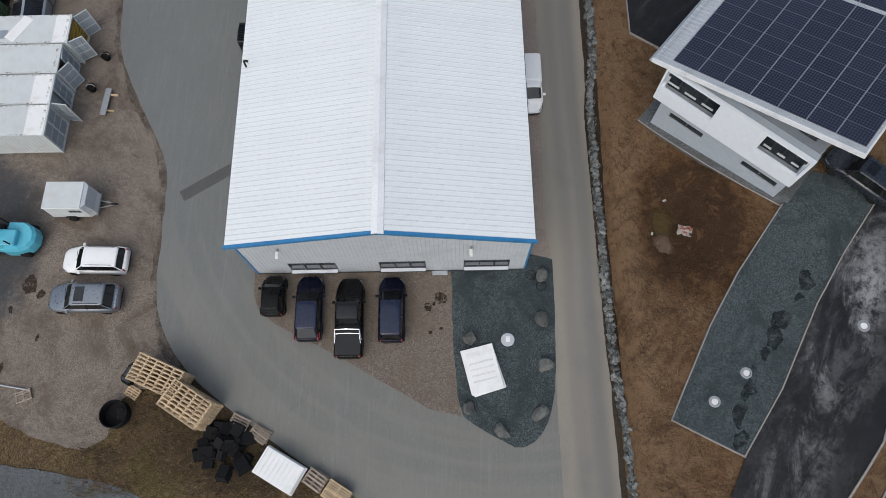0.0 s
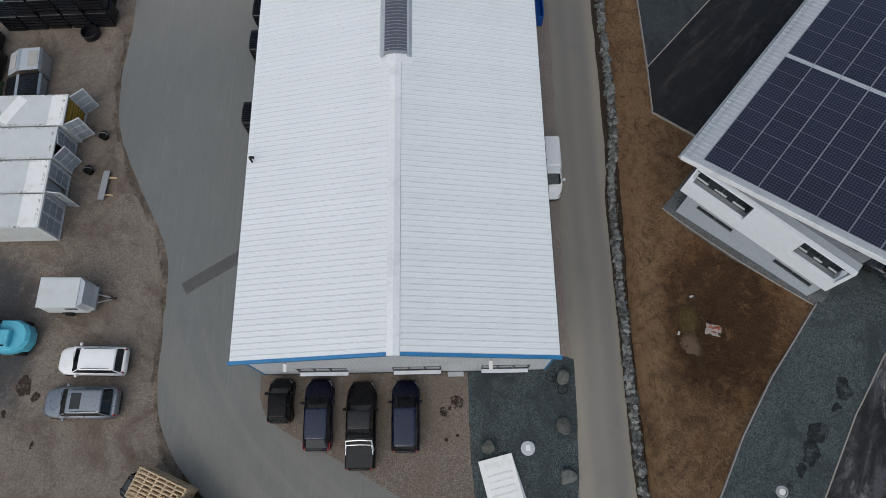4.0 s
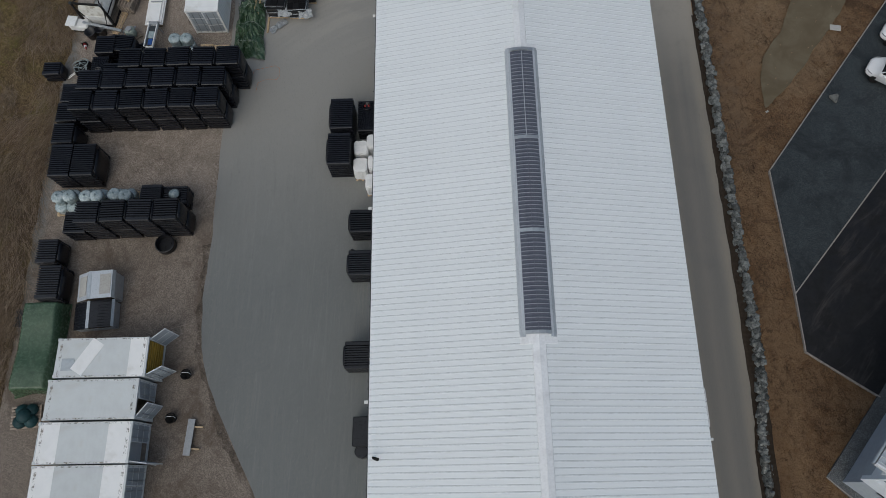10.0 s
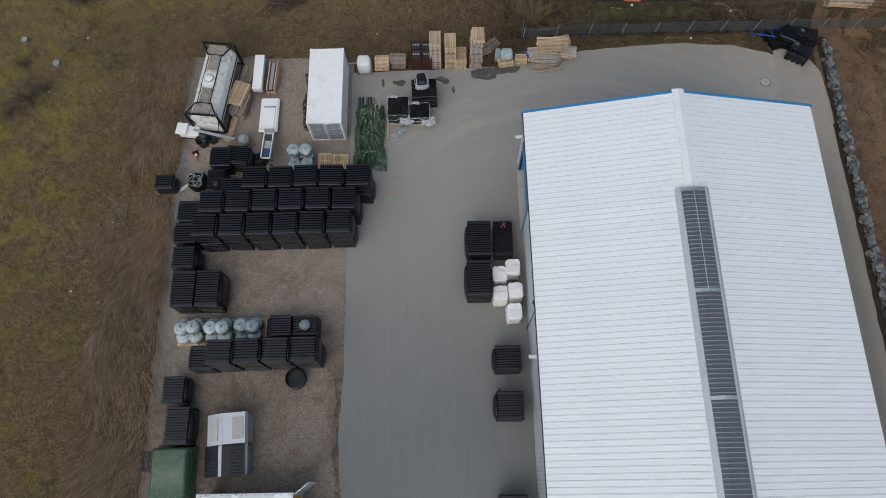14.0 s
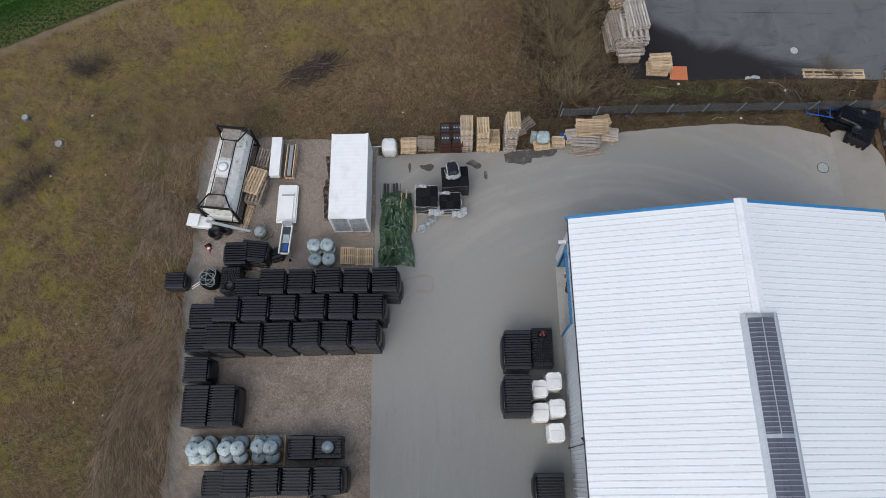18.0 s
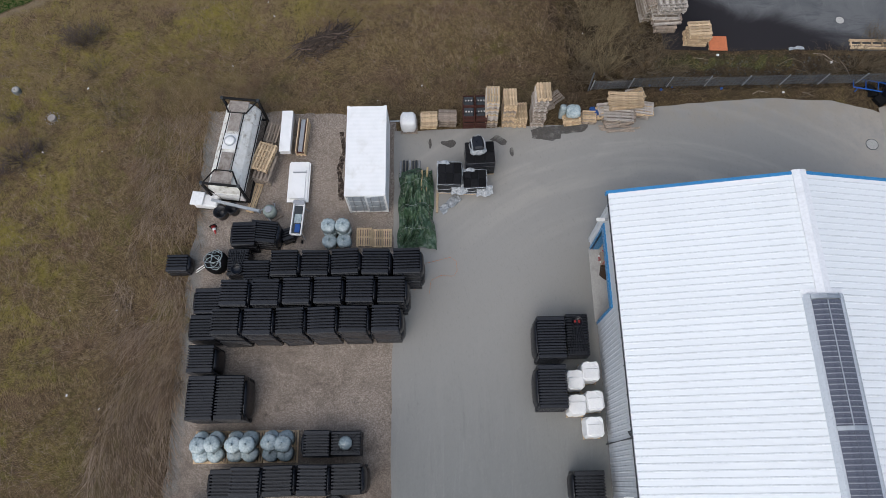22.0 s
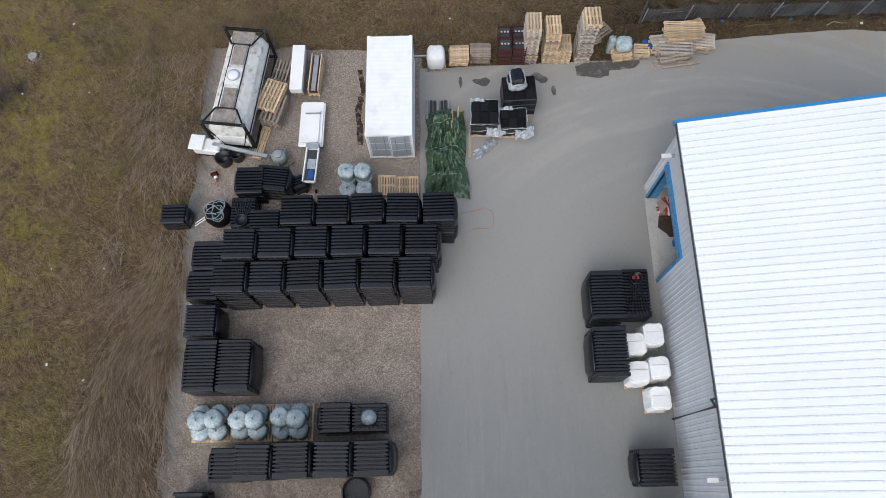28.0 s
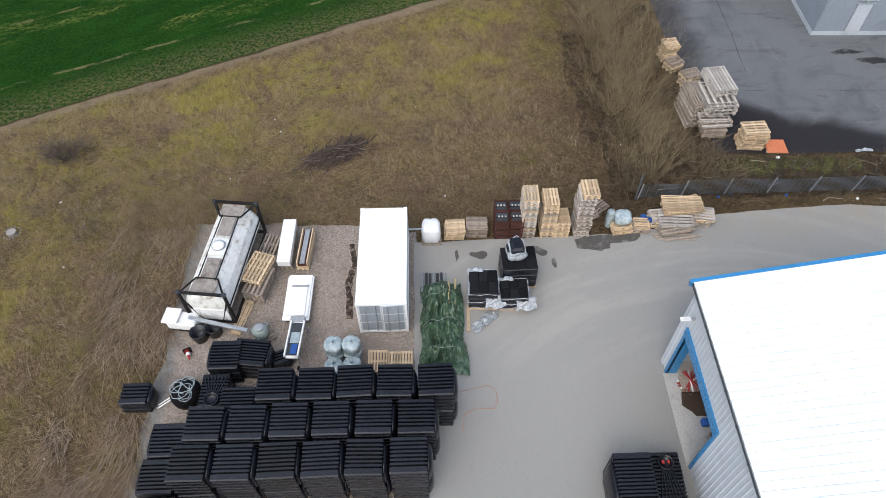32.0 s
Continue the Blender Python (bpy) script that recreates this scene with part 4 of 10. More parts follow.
YARD_WEST = [(-20.9, 49.2), (-20.9, 41.2), (-20.9, 34.6), (-20.9, 26.5), (-21.1, 22.5), (-20.9, 19.2), (-20.1, 16.6), (-18.1, 12.7), (-16.5, 9.8), (-15.8, 7.7),
             (-15.75, 5.0), (-15.6, -0.9), (-15.2, -2.6), (-14.1, -4.8), (-12.5, -6.6), (-10.2, -8.4), (-5.8, -11.5), (-2.3, -13.5), (3.0, -17.5), (7.0, -23.0), (8.0, -60.0)]
yard = [(12.0, -60.0), (12.0, 49.3), (10.5, 50.15), (8.0, 50.9), (4.0, 51.2), (0.0, 51.0), (-3.6, 50.7), (-6.8, 49.9), (-9.0, 49.5)] + YARD_WEST[:5] + smooth_outline(YARD_WEST[5:], 2, False)
sheet("road", ragged(yard, 0.5, 0.07, 1), 0.0, "asphalt", "worn grey asphalt yard and drive with tyre sweeps", "road")
lane_outline = [(10.42, -60), (14.0, -60), (14.0, -14), (13.9, 1.6), (14.15, 12), (14.3, 22), (14.3, 42), (14.3, 46), (14.15, 48.4), (13.3, 50.0), (11.6, 50.5), (10.9, 50.3), (10.85, 24), (10.6, 12), (10.35, 4), (10.5, 0.5), (10.6, -2.5), (10.42, -8.0)]
sheet("lane", ragged(lane_outline, 0.5, 0.06, 2), 0.004, "lane", "narrow dusty asphalt lane with dark wheel tracks", "road")
gravel_yard = [(-33.3, 51.0), (-30.0, 50.9), (-24.5, 50.6), (-20.8, 50.0)] + [(x + 0.25, y) for x, y in YARD_WEST[:14]] + [
    (-13.0, -7.0), (-15.9, -7.2), (-16.9, -7.9), (-17.4, -10.0), (-18.7, -10.9), (-21.3, -10.3), (-24.3, -9.0), (-33.5, -8.0), (-33.4, 12.9), (-33.3, 26.0), (-33.5, 35.0), (-33.2, 43.0)]
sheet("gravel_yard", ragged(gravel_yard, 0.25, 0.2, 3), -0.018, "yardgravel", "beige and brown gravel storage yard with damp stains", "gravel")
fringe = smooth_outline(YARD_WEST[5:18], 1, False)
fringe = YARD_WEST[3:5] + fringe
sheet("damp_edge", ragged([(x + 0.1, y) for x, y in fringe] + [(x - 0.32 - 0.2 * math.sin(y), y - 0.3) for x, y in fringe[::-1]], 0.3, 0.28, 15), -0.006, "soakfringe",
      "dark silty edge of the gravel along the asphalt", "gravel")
sheet("far_gravel", ragged([(-45, -11.4), (-23.8, -11.6), (-20.6, -12.1), (-16.7, -12.9), (-14.8, -13.7), (-12, -16), (-10, -22), (-45, -22)], 0.5, 0.12, 5), -0.02, "darkgravel",
      "blue-grey gravel track beyond the grass strip", "gravel")
sheet("parking_gravel", ragged([(-9.1, 0.5), (-9.05, -1.1), (-8.6, -2.2), (-7.4, -3.2), (-5.5, -4.2), (-3.3, -5.3), (0.4, -7.5), (2.5, -8.7), (4.45, -9.2), (4.1, -4.3), (4.05, 0.5)], 0.4, 0.05, 6),
      0.02, "gravel", "beige gravel parking bay in front of the hall", "gravel")
sheet("slate_bed", ragged(smooth_outline([(4.0, 1.9), (4.0, -4.3), (4.35, -9.0), (5.4, -9.8), (6.6, -10.5), (8.0, -11.2), (9.2, -10.6), (9.95, -9.3), (10.42, -7.3), (10.66, -3.0), (10.74, 0.0), (10.74, 1.2)], 1), 0.4, 0.04, 7),
      0.03, "slate", "bed of blue-grey slate chippings", "gravel")
sheet("side_gravel", ragged([(8.6, 1.1), (10.6, 1.1), (10.4, 4), (10.64, 12), (10.88, 24), (10.9, 41.5), (8.6, 41.5)], 0.5, 0.08, 8), 0.02, "stripgravel", "strip of beige gravel along the hall wall", "gravel")

# bare plot on the bank, with the graded drives laid into it
b = bmesh.new()
nx, ny = 110, 190
grid = []
for j in range(ny + 1):
    row = []
    for i in range(nx + 1):
        x, y = 13.98 + i * 0.42, -24 + j * 0.42
        n = 0.10 * noise.fractal((x * 0.5, y * 0.5, 3), 1.0, 2.0, 4) + 0.05 * noise.noise((x * 2.2, y * 2.2, 9))
        rut = 0.06 * math.sin((x - 16.2) * 5.0) * math.exp(-((x - 16.3) ** 2) / 1.2)
        row.append(b.verts.new((x, y, rise(x, y) + (n - rut) * smoothstep(14.4, 15.6, x) - 0.05)))
    grid.append(row)
for j in range(ny):
    for i in range(nx):
        b.faces.new((grid[j][i], grid[j][i + 1], grid[j + 1][i + 1], grid[j + 1][i]))
tagged(part("bare_plot", b, "earth", smooth=True), "bare rutted brown earth of a building plot", "earth", kind="structure")

DRIVE_WEST = [(16.75, -9.7), (17.7, -8.0), (19.85, -4.1), (22.1, -0.7), (25.5, 3.7)]
DRIVE_EAST = [(31.3, 3.5), (28.6, 0.2), (26.3, -3.0), (23.3, -8.1), (20.55, -11.85)]
sheet("slate_drive", DRIVE_WEST + [(27.5, 6.0), (32.5, 5.2)] + DRIVE_EAST, 0.10, "slate", "drive of dark blue-grey chippings with damp patches", "gravel", drape=0.8)
sheet("street", [(20.62, -11.9)] + DRIVE_EAST[::-1][1:] + [(33, 6), (46, 22), (52, 22), (40, 4), (30.2, -7.2), (28.2, -11.2), (25.6, -14.2), (22, -24), (15, -24), (19.4, -14.1)], 0.085, "wet",
      "wet black asphalt street with pale dried patches", "road", drape=0.9)
sheet("verge_strip", [(30.3, -7.1), (28.35, -11.1), (25.8, -14.1), (22.3, -24), (24.3, -24), (27.4, -14.1), (30.2, -10.4), (33.0, -6.0)], 0.1, "earth", "strip of brown earth beside the street", "earth", drape=0.9)
sheet("side_path", [(33.2, -6.0), (30.4, -10.5), (27.6, -14.2), (24.5, -24), (60, -24), (60, -6)], 0.12, "asphalt", "grey paved path beside the street", "pavement", drape=1.5)
sheet("north_drive", [(17.56, 21.8), (17.55, 30.6), (23.2, 37.6), (33.6, 50.5), (60.0, 50.5), (60.0, 45.0), (38.5, 44.7)], 0.1, "darkslate", "forecourt of dark grey chippings", "gravel", drape=0.9)
sheet("north_street", [(17.46, 18.0), (17.56, 21.75), (38.5, 44.65), (60.0, 44.95), (60, 30), (40.0, 30.0), (23.0, 13.8)], 0.105, "wet", "black wet asphalt forecourt beside the house", "road", drape=0.9)
sheet("silt_patch", smooth_outline([(16.9, 0.0), (16.9, 2.9), (18.9, 2.9), (18.9, 0.0)], 2), rise(18.0, 1.4) + 0.05, "wetsilt", "smooth patch of wet tan silt on earth", "silt")
sheet("puddle", smooth_outline([(16.6, 1.0), (16.6, 5.2), (19.4, 5.2), (19.4, 1.0)], 2), rise(18.35, 2.6) + 0.075, "mud_water", "small olive muddy puddle in the hollow", "puddle")
sheet("puddle", ragged(smooth_outline([(18.15, 35.4), (18.3, 37.5), (18.6, 39.5), (19.6, 41.2), (20.9, 42.6), (21.9, 45.2), (23.2, 46.8), (26.5, 46.6), (26.0, 44.8), (24.4, 42.6), (22.0, 39.7), (20.3, 37.6), (19.2, 36.5)], 2), 0.2, 0.16, 16),
      0.06, "tan_pool", "shallow tan muddy puddle on the plot", "puddle", drape=0.6)
sheet("crop_field", ragged([(-60, 53.9), (-47.6, 59.8), (-41.2, 62.9), (-34.1, 66.0), (-26.4, 69.8), (-18.8, 73.3), (20, 91), (250, 200), (250, 600), (-500, 600), (-500, -150)], 0.3, 0.16, 12), 0.02, "crop",
      "dark green winter crop field with drill rows", "field")
sheet("north_yard", ragged([(-3.2, 53.95), (1.0, 53.7), (5.0, 53.72), (12, 53.5), (60, 53.0), (60, 110), (-4.0, 110), (-3.7, 67.2), (-3.55, 61.8), (-3.35, 57.4)], 0.6, 0.08, 14), NEXT_Z, "northasphalt",
      "grey asphalt yard of the neighbour, wet along its edge", "road")


def kerb(points, name, label, w=0.075, up=0.05):
    """A pale edging strip laid along points, its top a little above the ground."""
    b = bmesh.new()
    pts = []
    for (ax, ay), (bx, by) in zip(points, points[1:]):
        n = max(1, int(math.hypot(bx - ax, by - ay) / 0.8))
        pts += [(ax + (bx - ax) * k / n, ay + (by - ay) * k / n) for k in range(n)]
    pts.append(points[-1])
    rings = []
    for i, (x, y) in enumerate(pts):
        ax, ay = pts[max(0, i - 1)]
        bx, by = pts[min(len(pts) - 1, i + 1)]
        d = math.hypot(bx - ax, by - ay)
        nx, ny = -(by - ay) / d * w / 2, (bx - ax) / d * w / 2
        z = rise(x, y) + 0.1
        rings.append([(x - nx, y - ny, z - 0.3), (x + nx, y + ny, z - 0.3), (x + nx, y + ny, z + up), (x - nx, y - ny, z + up)])
    loft(rings, b)
    tagged(part(name, b, "kerbstone"), label, "kerb", kind="structure")


kerb([(20.6, -11.9), (16.75, -9.75)] + DRIVE_WEST[1:], "drive_kerb", "pale concrete edging round the slate drive")
kerb(DRIVE_EAST[::-1] + [(33.0, 6.0)], "street_kerb", "pale concrete edging between drive and street")
kerb([(22.2, -24), (25.7, -14.15), (28.27, -11.2), (30.25, -7.2), (40.0, 4.0)], "street_kerb", "pale concrete kerb of the wet street", 0.12)
kerb([(24.4, -24), (27.5, -14.15), (30.3, -10.45), (33.1, -6.0)], "path_kerb", "pale concrete kerb of the side path", 0.12)
kerb([(21.6, 14.9), (17.45, 18.0), (17.55, 21.8), (17.55, 30.6), (23.2, 37.6), (33.6, 50.5)], "forecourt_kerb", "pale concrete edging round the forecourt")
kerb([(17.58, 21.8), (38.5, 44.7)], "forecourt_kerb", "pale concrete edging across the forecourt")

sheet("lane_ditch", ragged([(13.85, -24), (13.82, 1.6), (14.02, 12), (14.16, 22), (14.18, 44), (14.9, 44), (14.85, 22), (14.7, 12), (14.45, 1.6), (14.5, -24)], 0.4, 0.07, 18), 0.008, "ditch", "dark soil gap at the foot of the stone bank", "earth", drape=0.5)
sheet("damp_streak", ragged([(-24.15, 49.2), (-24.08, 47.6), (-24.12, 46.0), (-24.05, 44.3), (-24.32, 44.3), (-24.42, 45.4), (-24.5, 46.6), (-24.38, 47.8), (-24.4, 49.2)], 0.12, 0.16, 60), -0.01, "soakoil", "dark wet streak of soil on gravel", "stain")
for k, (x, y, r_, g_) in enumerate(((24.0, -4.1, 0.5, 1.3), (23.4, -5.0, 0.5, 1.6), (22.85, -6.0, 0.3, 1.5), (25.9, -1.6, 0.45, 1.7), (25.3, -2.6, 0.25, 1.3), (21.95, -7.0, 0.35, 1.6), (21.3, -8.2, 0.5, 1.8), (20.75, -9.6, 0.42, 2.0), (20.25, -11.0, 0.4, 1.5))):
    turn = (lambda u, v: (x + u * 0.85 + v * 0.5, y - u * 0.5 + v * 0.85))
    sheet("damp_stain", ragged([turn(r_ * math.cos(a), g_ * r_ * math.sin(a)) for a in (0.3, 1.0, 1.7, 2.6, 3.4, 4.2, 5.3)], 0.1, 0.42, 90 + k), 0.105, "wetpatch", "dark damp patch on the chippings", "stain", drape=0.6)
sheet("mulch_strip", ragged([(-10.4, 68.5), (-9.0, 68.0), (-9.2, 63.4), (-9.3, 60.0), (-9.3, 57.0), (-10.0, 56.6), (-10.2, 60.0), (-10.45, 63.5)], 0.3, 0.4, 71), 0.06, "mulch", "strip of dark bark mulch through the meadow", "mulch")
sheet("leaf_litter", ragged([(-9.3, 51.9), (14.0, 51.8), (14.0, 53.2), (-3.0, 53.4), (-3.8, 57.0), (-4.0, 63.0), (-4.2, 69.0), (-6.5, 72.0), (-8.6, 70.0), (-9.0, 62.0)], 0.4, 0.3, 72), 0.06, "leaflitter", "dark damp leaf litter under the shrubs", "litter", drape=0.5)
sheet("verge_moss", ragged([(-4.0, 52.7), (5.0, 52.7), (5.0, 53.4), (-3.0, 53.5)], 0.4, 0.2, 73), 0.075, "mossy", "yellow-green moss on the verge", "moss", drape=0.5)


# ---- the hall: white ridge roof, grey cladding, blue trim ----
EAVE_Z, RIDGE_Z, EAVE_X, SOUTH, NORTH = 6.34, 8.38, 9.05, 0.0, 41.75
EAST = 0.978  # the east slope is a little shorter than the west one
hall = thing("warehouse_hall", "long industrial hall with white sheet roof, grey cladding and blue trim", "hall")
slope = math.atan2(RIDGE_Z - EAVE_Z, EAVE_X)
slant = math.hypot(RIDGE_Z - EAVE_Z, EAVE_X)


def roof_panel(width, length):
    """One roof sheet: its ribs run from the ridge down to the eave."""
    b = bmesh.new()
    prof, pitch = [], width / 3
    for k in range(3):
        o = k * pitch
        prof += [(o, 0.0), (o + pitch - 0.085, 0.0), (o + pitch - 0.075, 0.012), (o + pitch - 0.012, 0.012)]
    prof.append((width - 0.002, 0.0))
    top = [[b.verts.new((u, y, z + 0.06)) for y, z in prof] for u in (0.0, length)]
    low = [[b.verts.new((u, y, 0.0)) for y in (0.0, width - 0.002)] for u in (0.0, length)]
    for i in range(len(prof) - 1):
        f = b.faces.new((top[0][i], top[1][i], top[1][i + 1], top[0][i + 1]))
        f.material_index = 0 if i % 4 == 0 else 1
    b.faces.new((low[0][1], low[1][1], low[1][0], low[0][0]))
    for e in (0, 1):
        b.faces.new([low[e][0]] + top[e] + [low[e][1]])
    bmesh.ops.recalc_face_normals(b, faces=b.faces)
    return b


panel_mesh = mesh_of("roof_panel", roof_panel((NORTH - SOUTH) / 42, slant - 0.02), ("roof", "seam"))
for side in (-1, 1):
    deck = box(-slant, 0, -0.10, 0, NORTH - SOUTH, -0.003)
    face = part("roof", deck, "roof", hall, "white trapezoidal sheet roof slope")
    if side < 0:
        face.matrix_basis = Matrix.Translation((0, SOUTH, RIDGE_Z)) @ pose(0, 0, 0, 0, -math.degrees(slope), 0)
    else:
        face.matrix_basis = Matrix.Translation((0, NORTH, RIDGE_Z)) @ pose(0, 0, 0, 0, 0, 180) @ pose(0, 0, 0, 0, -math.degrees(slope), 0) @ Matrix.Diagonal((EAST, 1, 1, 1))
    for k in range(42):
        part("roof_panel", panel_mesh, None, face, at=Matrix.Translation((-slant, k * (NORTH - SOUTH) / 42, 0)))
    # gutter with brackets along the eave
    x0 = side * (EAVE_X * (EAST if side > 0 else 1) + 0.02)
    b = box(min(x0, x0 + side * 0.05), SOUTH + 0.02, EAVE_Z - 0.1, max(x0, x0 + side * 0.05), NORTH - 0.02, EAVE_Z - 0.03)
    part("gutter", b, "gutter", hall, "dark grey eave gutter")
    bracket = mesh_of("gutter_bracket", box(min(0, side * 0.1), -0.02, EAVE_Z - 0.04, max(0, side * 0.1), 0.02, EAVE_Z - 0.015), "gutter")
    for k in range(30):
        part("gutter_bracket", bracket, None, hall, at=Matrix.Translation((x0, SOUTH + 0.7 + k * 1.39, 0)))
# ridge cap in lengths, one either side of the skylight
for y0, y1 in ((SOUTH - 0.16, 18.0), (35.45, NORTH + 0.16)):
    n = max(1, round((y1 - y0) / 3.0))
    for k in range(n):
        a, c = y0 + (y1 - y0) * k / n, y0 + (y1 - y0) * (k + 1) / n + 0.03
        b = bmesh.new()
        s = [[(-0.34, y, RIDGE_Z + 0.045), (0, y, RIDGE_Z + 0.125), (0.34, y, RIDGE_Z + 0.045), (0.36, y, RIDGE_Z - 0.03), (0, y, RIDGE_Z + 0.05), (-0.36, y, RIDGE_Z - 0.03)] for y in (a, c)]
        loft(s, b)
        part("ridge_cap", b, "ridge", hall)
# blue verge boards on both gables
for y, out in ((SOUTH, -1), (NORTH, 1)):
    for side in (-1, 1):
        s = []
        for x in (0.0, side * (EAVE_X * (EAST if side > 0 else 1) + 0.12)):
            z = RIDGE_Z - abs(x) * math.tan(slope)
            ya, yb = y + out * 0.13, y - out * 0.05
            s.append([(x, ya, z - 0.22), (x, ya, z + 0.075), (x, yb, z + 0.075), (x, yb, z - 0.22)])
        b = loft(s)
        part("verge_trim", b, "blue", hall, "blue verge board")

WX, WY0, WY1 = 8.8, 0.3, 41.5


def cladding(length, low, high, gable=False, x_of=None):
    """A ribbed wall sheet of real depth in the x-z plane, ribs upright; its top follows the roof on a gable."""
    b = bmesh.new()
    n = max(1, round(length / 0.25))
    p = length / n
    out = []
    for k in range(n):
        o = k * p
        out += [(o, 0.0), (o + p * 0.6, 0.0), (o + p * 0.68, -0.016), (o + p * 0.92, -0.016)]
    out.append((length, 0.0))
    f = [(b.verts.new((u, d, low)), b.verts.new((u, d, high(u) if callable(high) else high))) for u, d in out]
    g = [(b.verts.new((u, 0.09, low)), b.verts.new((u, 0.09, high(u) if callable(high) else high))) for u, d in out]
    for r, flip in ((f, False), (g, True)):
        for a, c in zip(r, r[1:]):
            b.faces.new((a[0], c[0], c[1], a[1]) if not flip else (c[0], a[0], a[1], c[1]))
    for a, c, d, e in zip(f, f[1:], g, g[1:]):
        b.faces.new((a[1], c[1], e[1], d[1]))
        b.faces.new((c[0], a[0], d[0], e[0]))
    b.faces.new((f[0][0], f[0][1], g[0][1], g[0][0]))
    b.faces.new((f[-1][1], f[-1][0], g[-1][0], g[-1][1]))
    return b


def under_roof(x):
    return RIDGE_Z - abs(x) * math.tan(slope) - 0.11


WINDOWS = [(-6.45, -3.4), (-0.62, 2.35), (4.82, 7.75)]
SILL, HEAD = 0.75, 2.05


def gable_wall(name, holes, at, label):
    wall = part(name, cladding(2 * WX, HEAD if holes else 0.0, lambda u: under_roof(u - WX)), "wall", hall, label, at)
    edges = [-WX] + [v for h in holes for v in h] + [WX]
    if holes:
        for a, c in zip(edges[::2], edges[1::2]):
            part("cladding_pier", cladding(c - a, 0.0, HEAD - 0.002), "wall", wall, at=Matrix.Translation((a + WX, 0, 0)))
        for a, c in holes:
            part("cladding_apron", cladding(c - a - 0.004, 0.0, SILL), "wall", wall, at=Matrix.Translation((a + WX + 0.002, 0, 0)))
    return wall


gable_wall("south_wall", WINDOWS, Matrix.Translation((-WX, WY0, 0)), "light grey ribbed gable cladding with three windows")
gable_wall("north_wall", [], Matrix.Translation((WX, WY1, 0)) @ pose(0, 0, 0, 0, 0, 180), "light grey ribbed gable cladding")
part("east_wall", cladding(WY1 - WY0, 0.0, EAVE_Z - 0.1), "wall", hall, "light grey ribbed side cladding", Matrix.Translation((WX, WY0, 0)) @ pose(0, 0, 0, 0, 0, 90))
DOOR = (36.3, 40.8, 3.6)
wtop = EAVE_Z - 0.1
for y0, y1, z0 in ((WY0, DOOR[0], 0.0), (DOOR[0], DOOR[1], DOOR[2] + 0.424), (DOOR[1], WY1, 0.0)):
    part("west_wall", cladding(y1 - y0 - 0.002, z0, wtop), "wall", hall, "light grey ribbed side cladding", Matrix.Translation((-WX, y1, 0)) @ pose(0, 0, 0, 0, 0, -90))
# blue corner posts and the blue frame of the open gateway
for x in (-WX, WX):
    for y in (WY0, WY1):
        sx, sy = (-1 if x < 0 else 1), (-1 if y < 20 else 1)
        b = box(min(x, x + sx * 0.05) - 0.03, min(y - sy * 0.2, y + sy * 0.05), 0.0, max(x, x + sx * 0.05) + 0.03, max(y - sy * 0.2, y + sy * 0.05), under_roof(WX) - 0.03)
        part("corner_trim", b, "blue" if y < 20 else "wall", hall, "blue corner flashing" if y < 20 else "grey corner flashing")
gate = part("gateway", box(-WX - 0.06, DOOR[0] - 0.16, 0.0, -WX + 0.3, DOOR[0] - 0.002, DOOR[2] - 0.052), "blue", hall, "open roller gateway framed in blue sheet")
part("gate_jamb", box(-WX - 0.06, DOOR[1] + 0.002, 0.0, -WX + 0.5, DOOR[1] + 0.16, DOOR[2] - 0.052), "blue", gate)
part("gate_lintel", box(-WX - 0.1, DOOR[0] - 0.16, DOOR[2] - 0.05, -WX + 0.3, DOOR[1] + 0.16, DOOR[2] + 0.42), "blue", gate)
part("rolled_shutter", tube([(-WX + 0.55, DOOR[0] + 0.05, DOOR[2] + 0.25), (-WX + 0.55, DOOR[1] - 0.05, DOOR[2] + 0.25)], 0.22, 14), "zinc", gate, "rolled-up steel shutter")
part("threshold", box(-WX - 0.14, DOOR[0], -0.02, -WX + 0.3, DOOR[1], 0.03), "concrete", gate, "pale concrete threshold")
part("hall_floor", box(-WX + 0.1, WY0 + 0.1, -0.05, WX - 0.1, WY1 - 0.1, 0.012), "concrete", hall, "grey concrete floor inside the hall")
sheet("wet_patch", ragged(smooth_outline([(-8.4, 38.7), (-6.0, 38.2), (-4.5, 40.6), (-8.3, 40.7)], 1), 0.2, 0.2, 74), 0.018, "soakfloor", "brown wet patch on the hall floor", "stain")
# windows of the south gable
for a, c in WINDOWS:
    win = part("window", box(a, WY0 - 0.03, HEAD - 0.09, c, WY0 + 0.06, HEAD - 0.002), "anthracite", hall, "wide low window with dark frame and white sill")
    part("window_frame", box(a, WY0 - 0.03, SILL + 0.004, c, WY0 + 0.06, SILL + 0.08), "anthracite", win)
    for k in range(4):
        x = a + (c - a - 0.07) * k / 3
        part("mullion", box(x, WY0 - 0.028, SILL + 0.08, x + 0.07, WY0 + 0.058, HEAD - 0.09), "anthracite", win)
    for k in range(3):
        x = a + (c - a) * k / 3
        part("pane", box(x + 0.075, WY0 + 0.01, SILL + 0.082, x + (c - a) / 3 - 0.03, WY0 + 0.03, HEAD - 0.092), "pane", win)
    part("sill", box(a + 0.02, WY0 - 0.27, SILL - 0.04, c - 0.02, WY0 - 0.032, SILL + 0.0, 0.008), "blind", win, "projecting white sill")
    part("sill_frame", box(a - 0.06, WY0 - 0.31, SILL - 0.05, c + 0.06, WY0 - 0.272, SILL + 0.01), "anthracite", win)
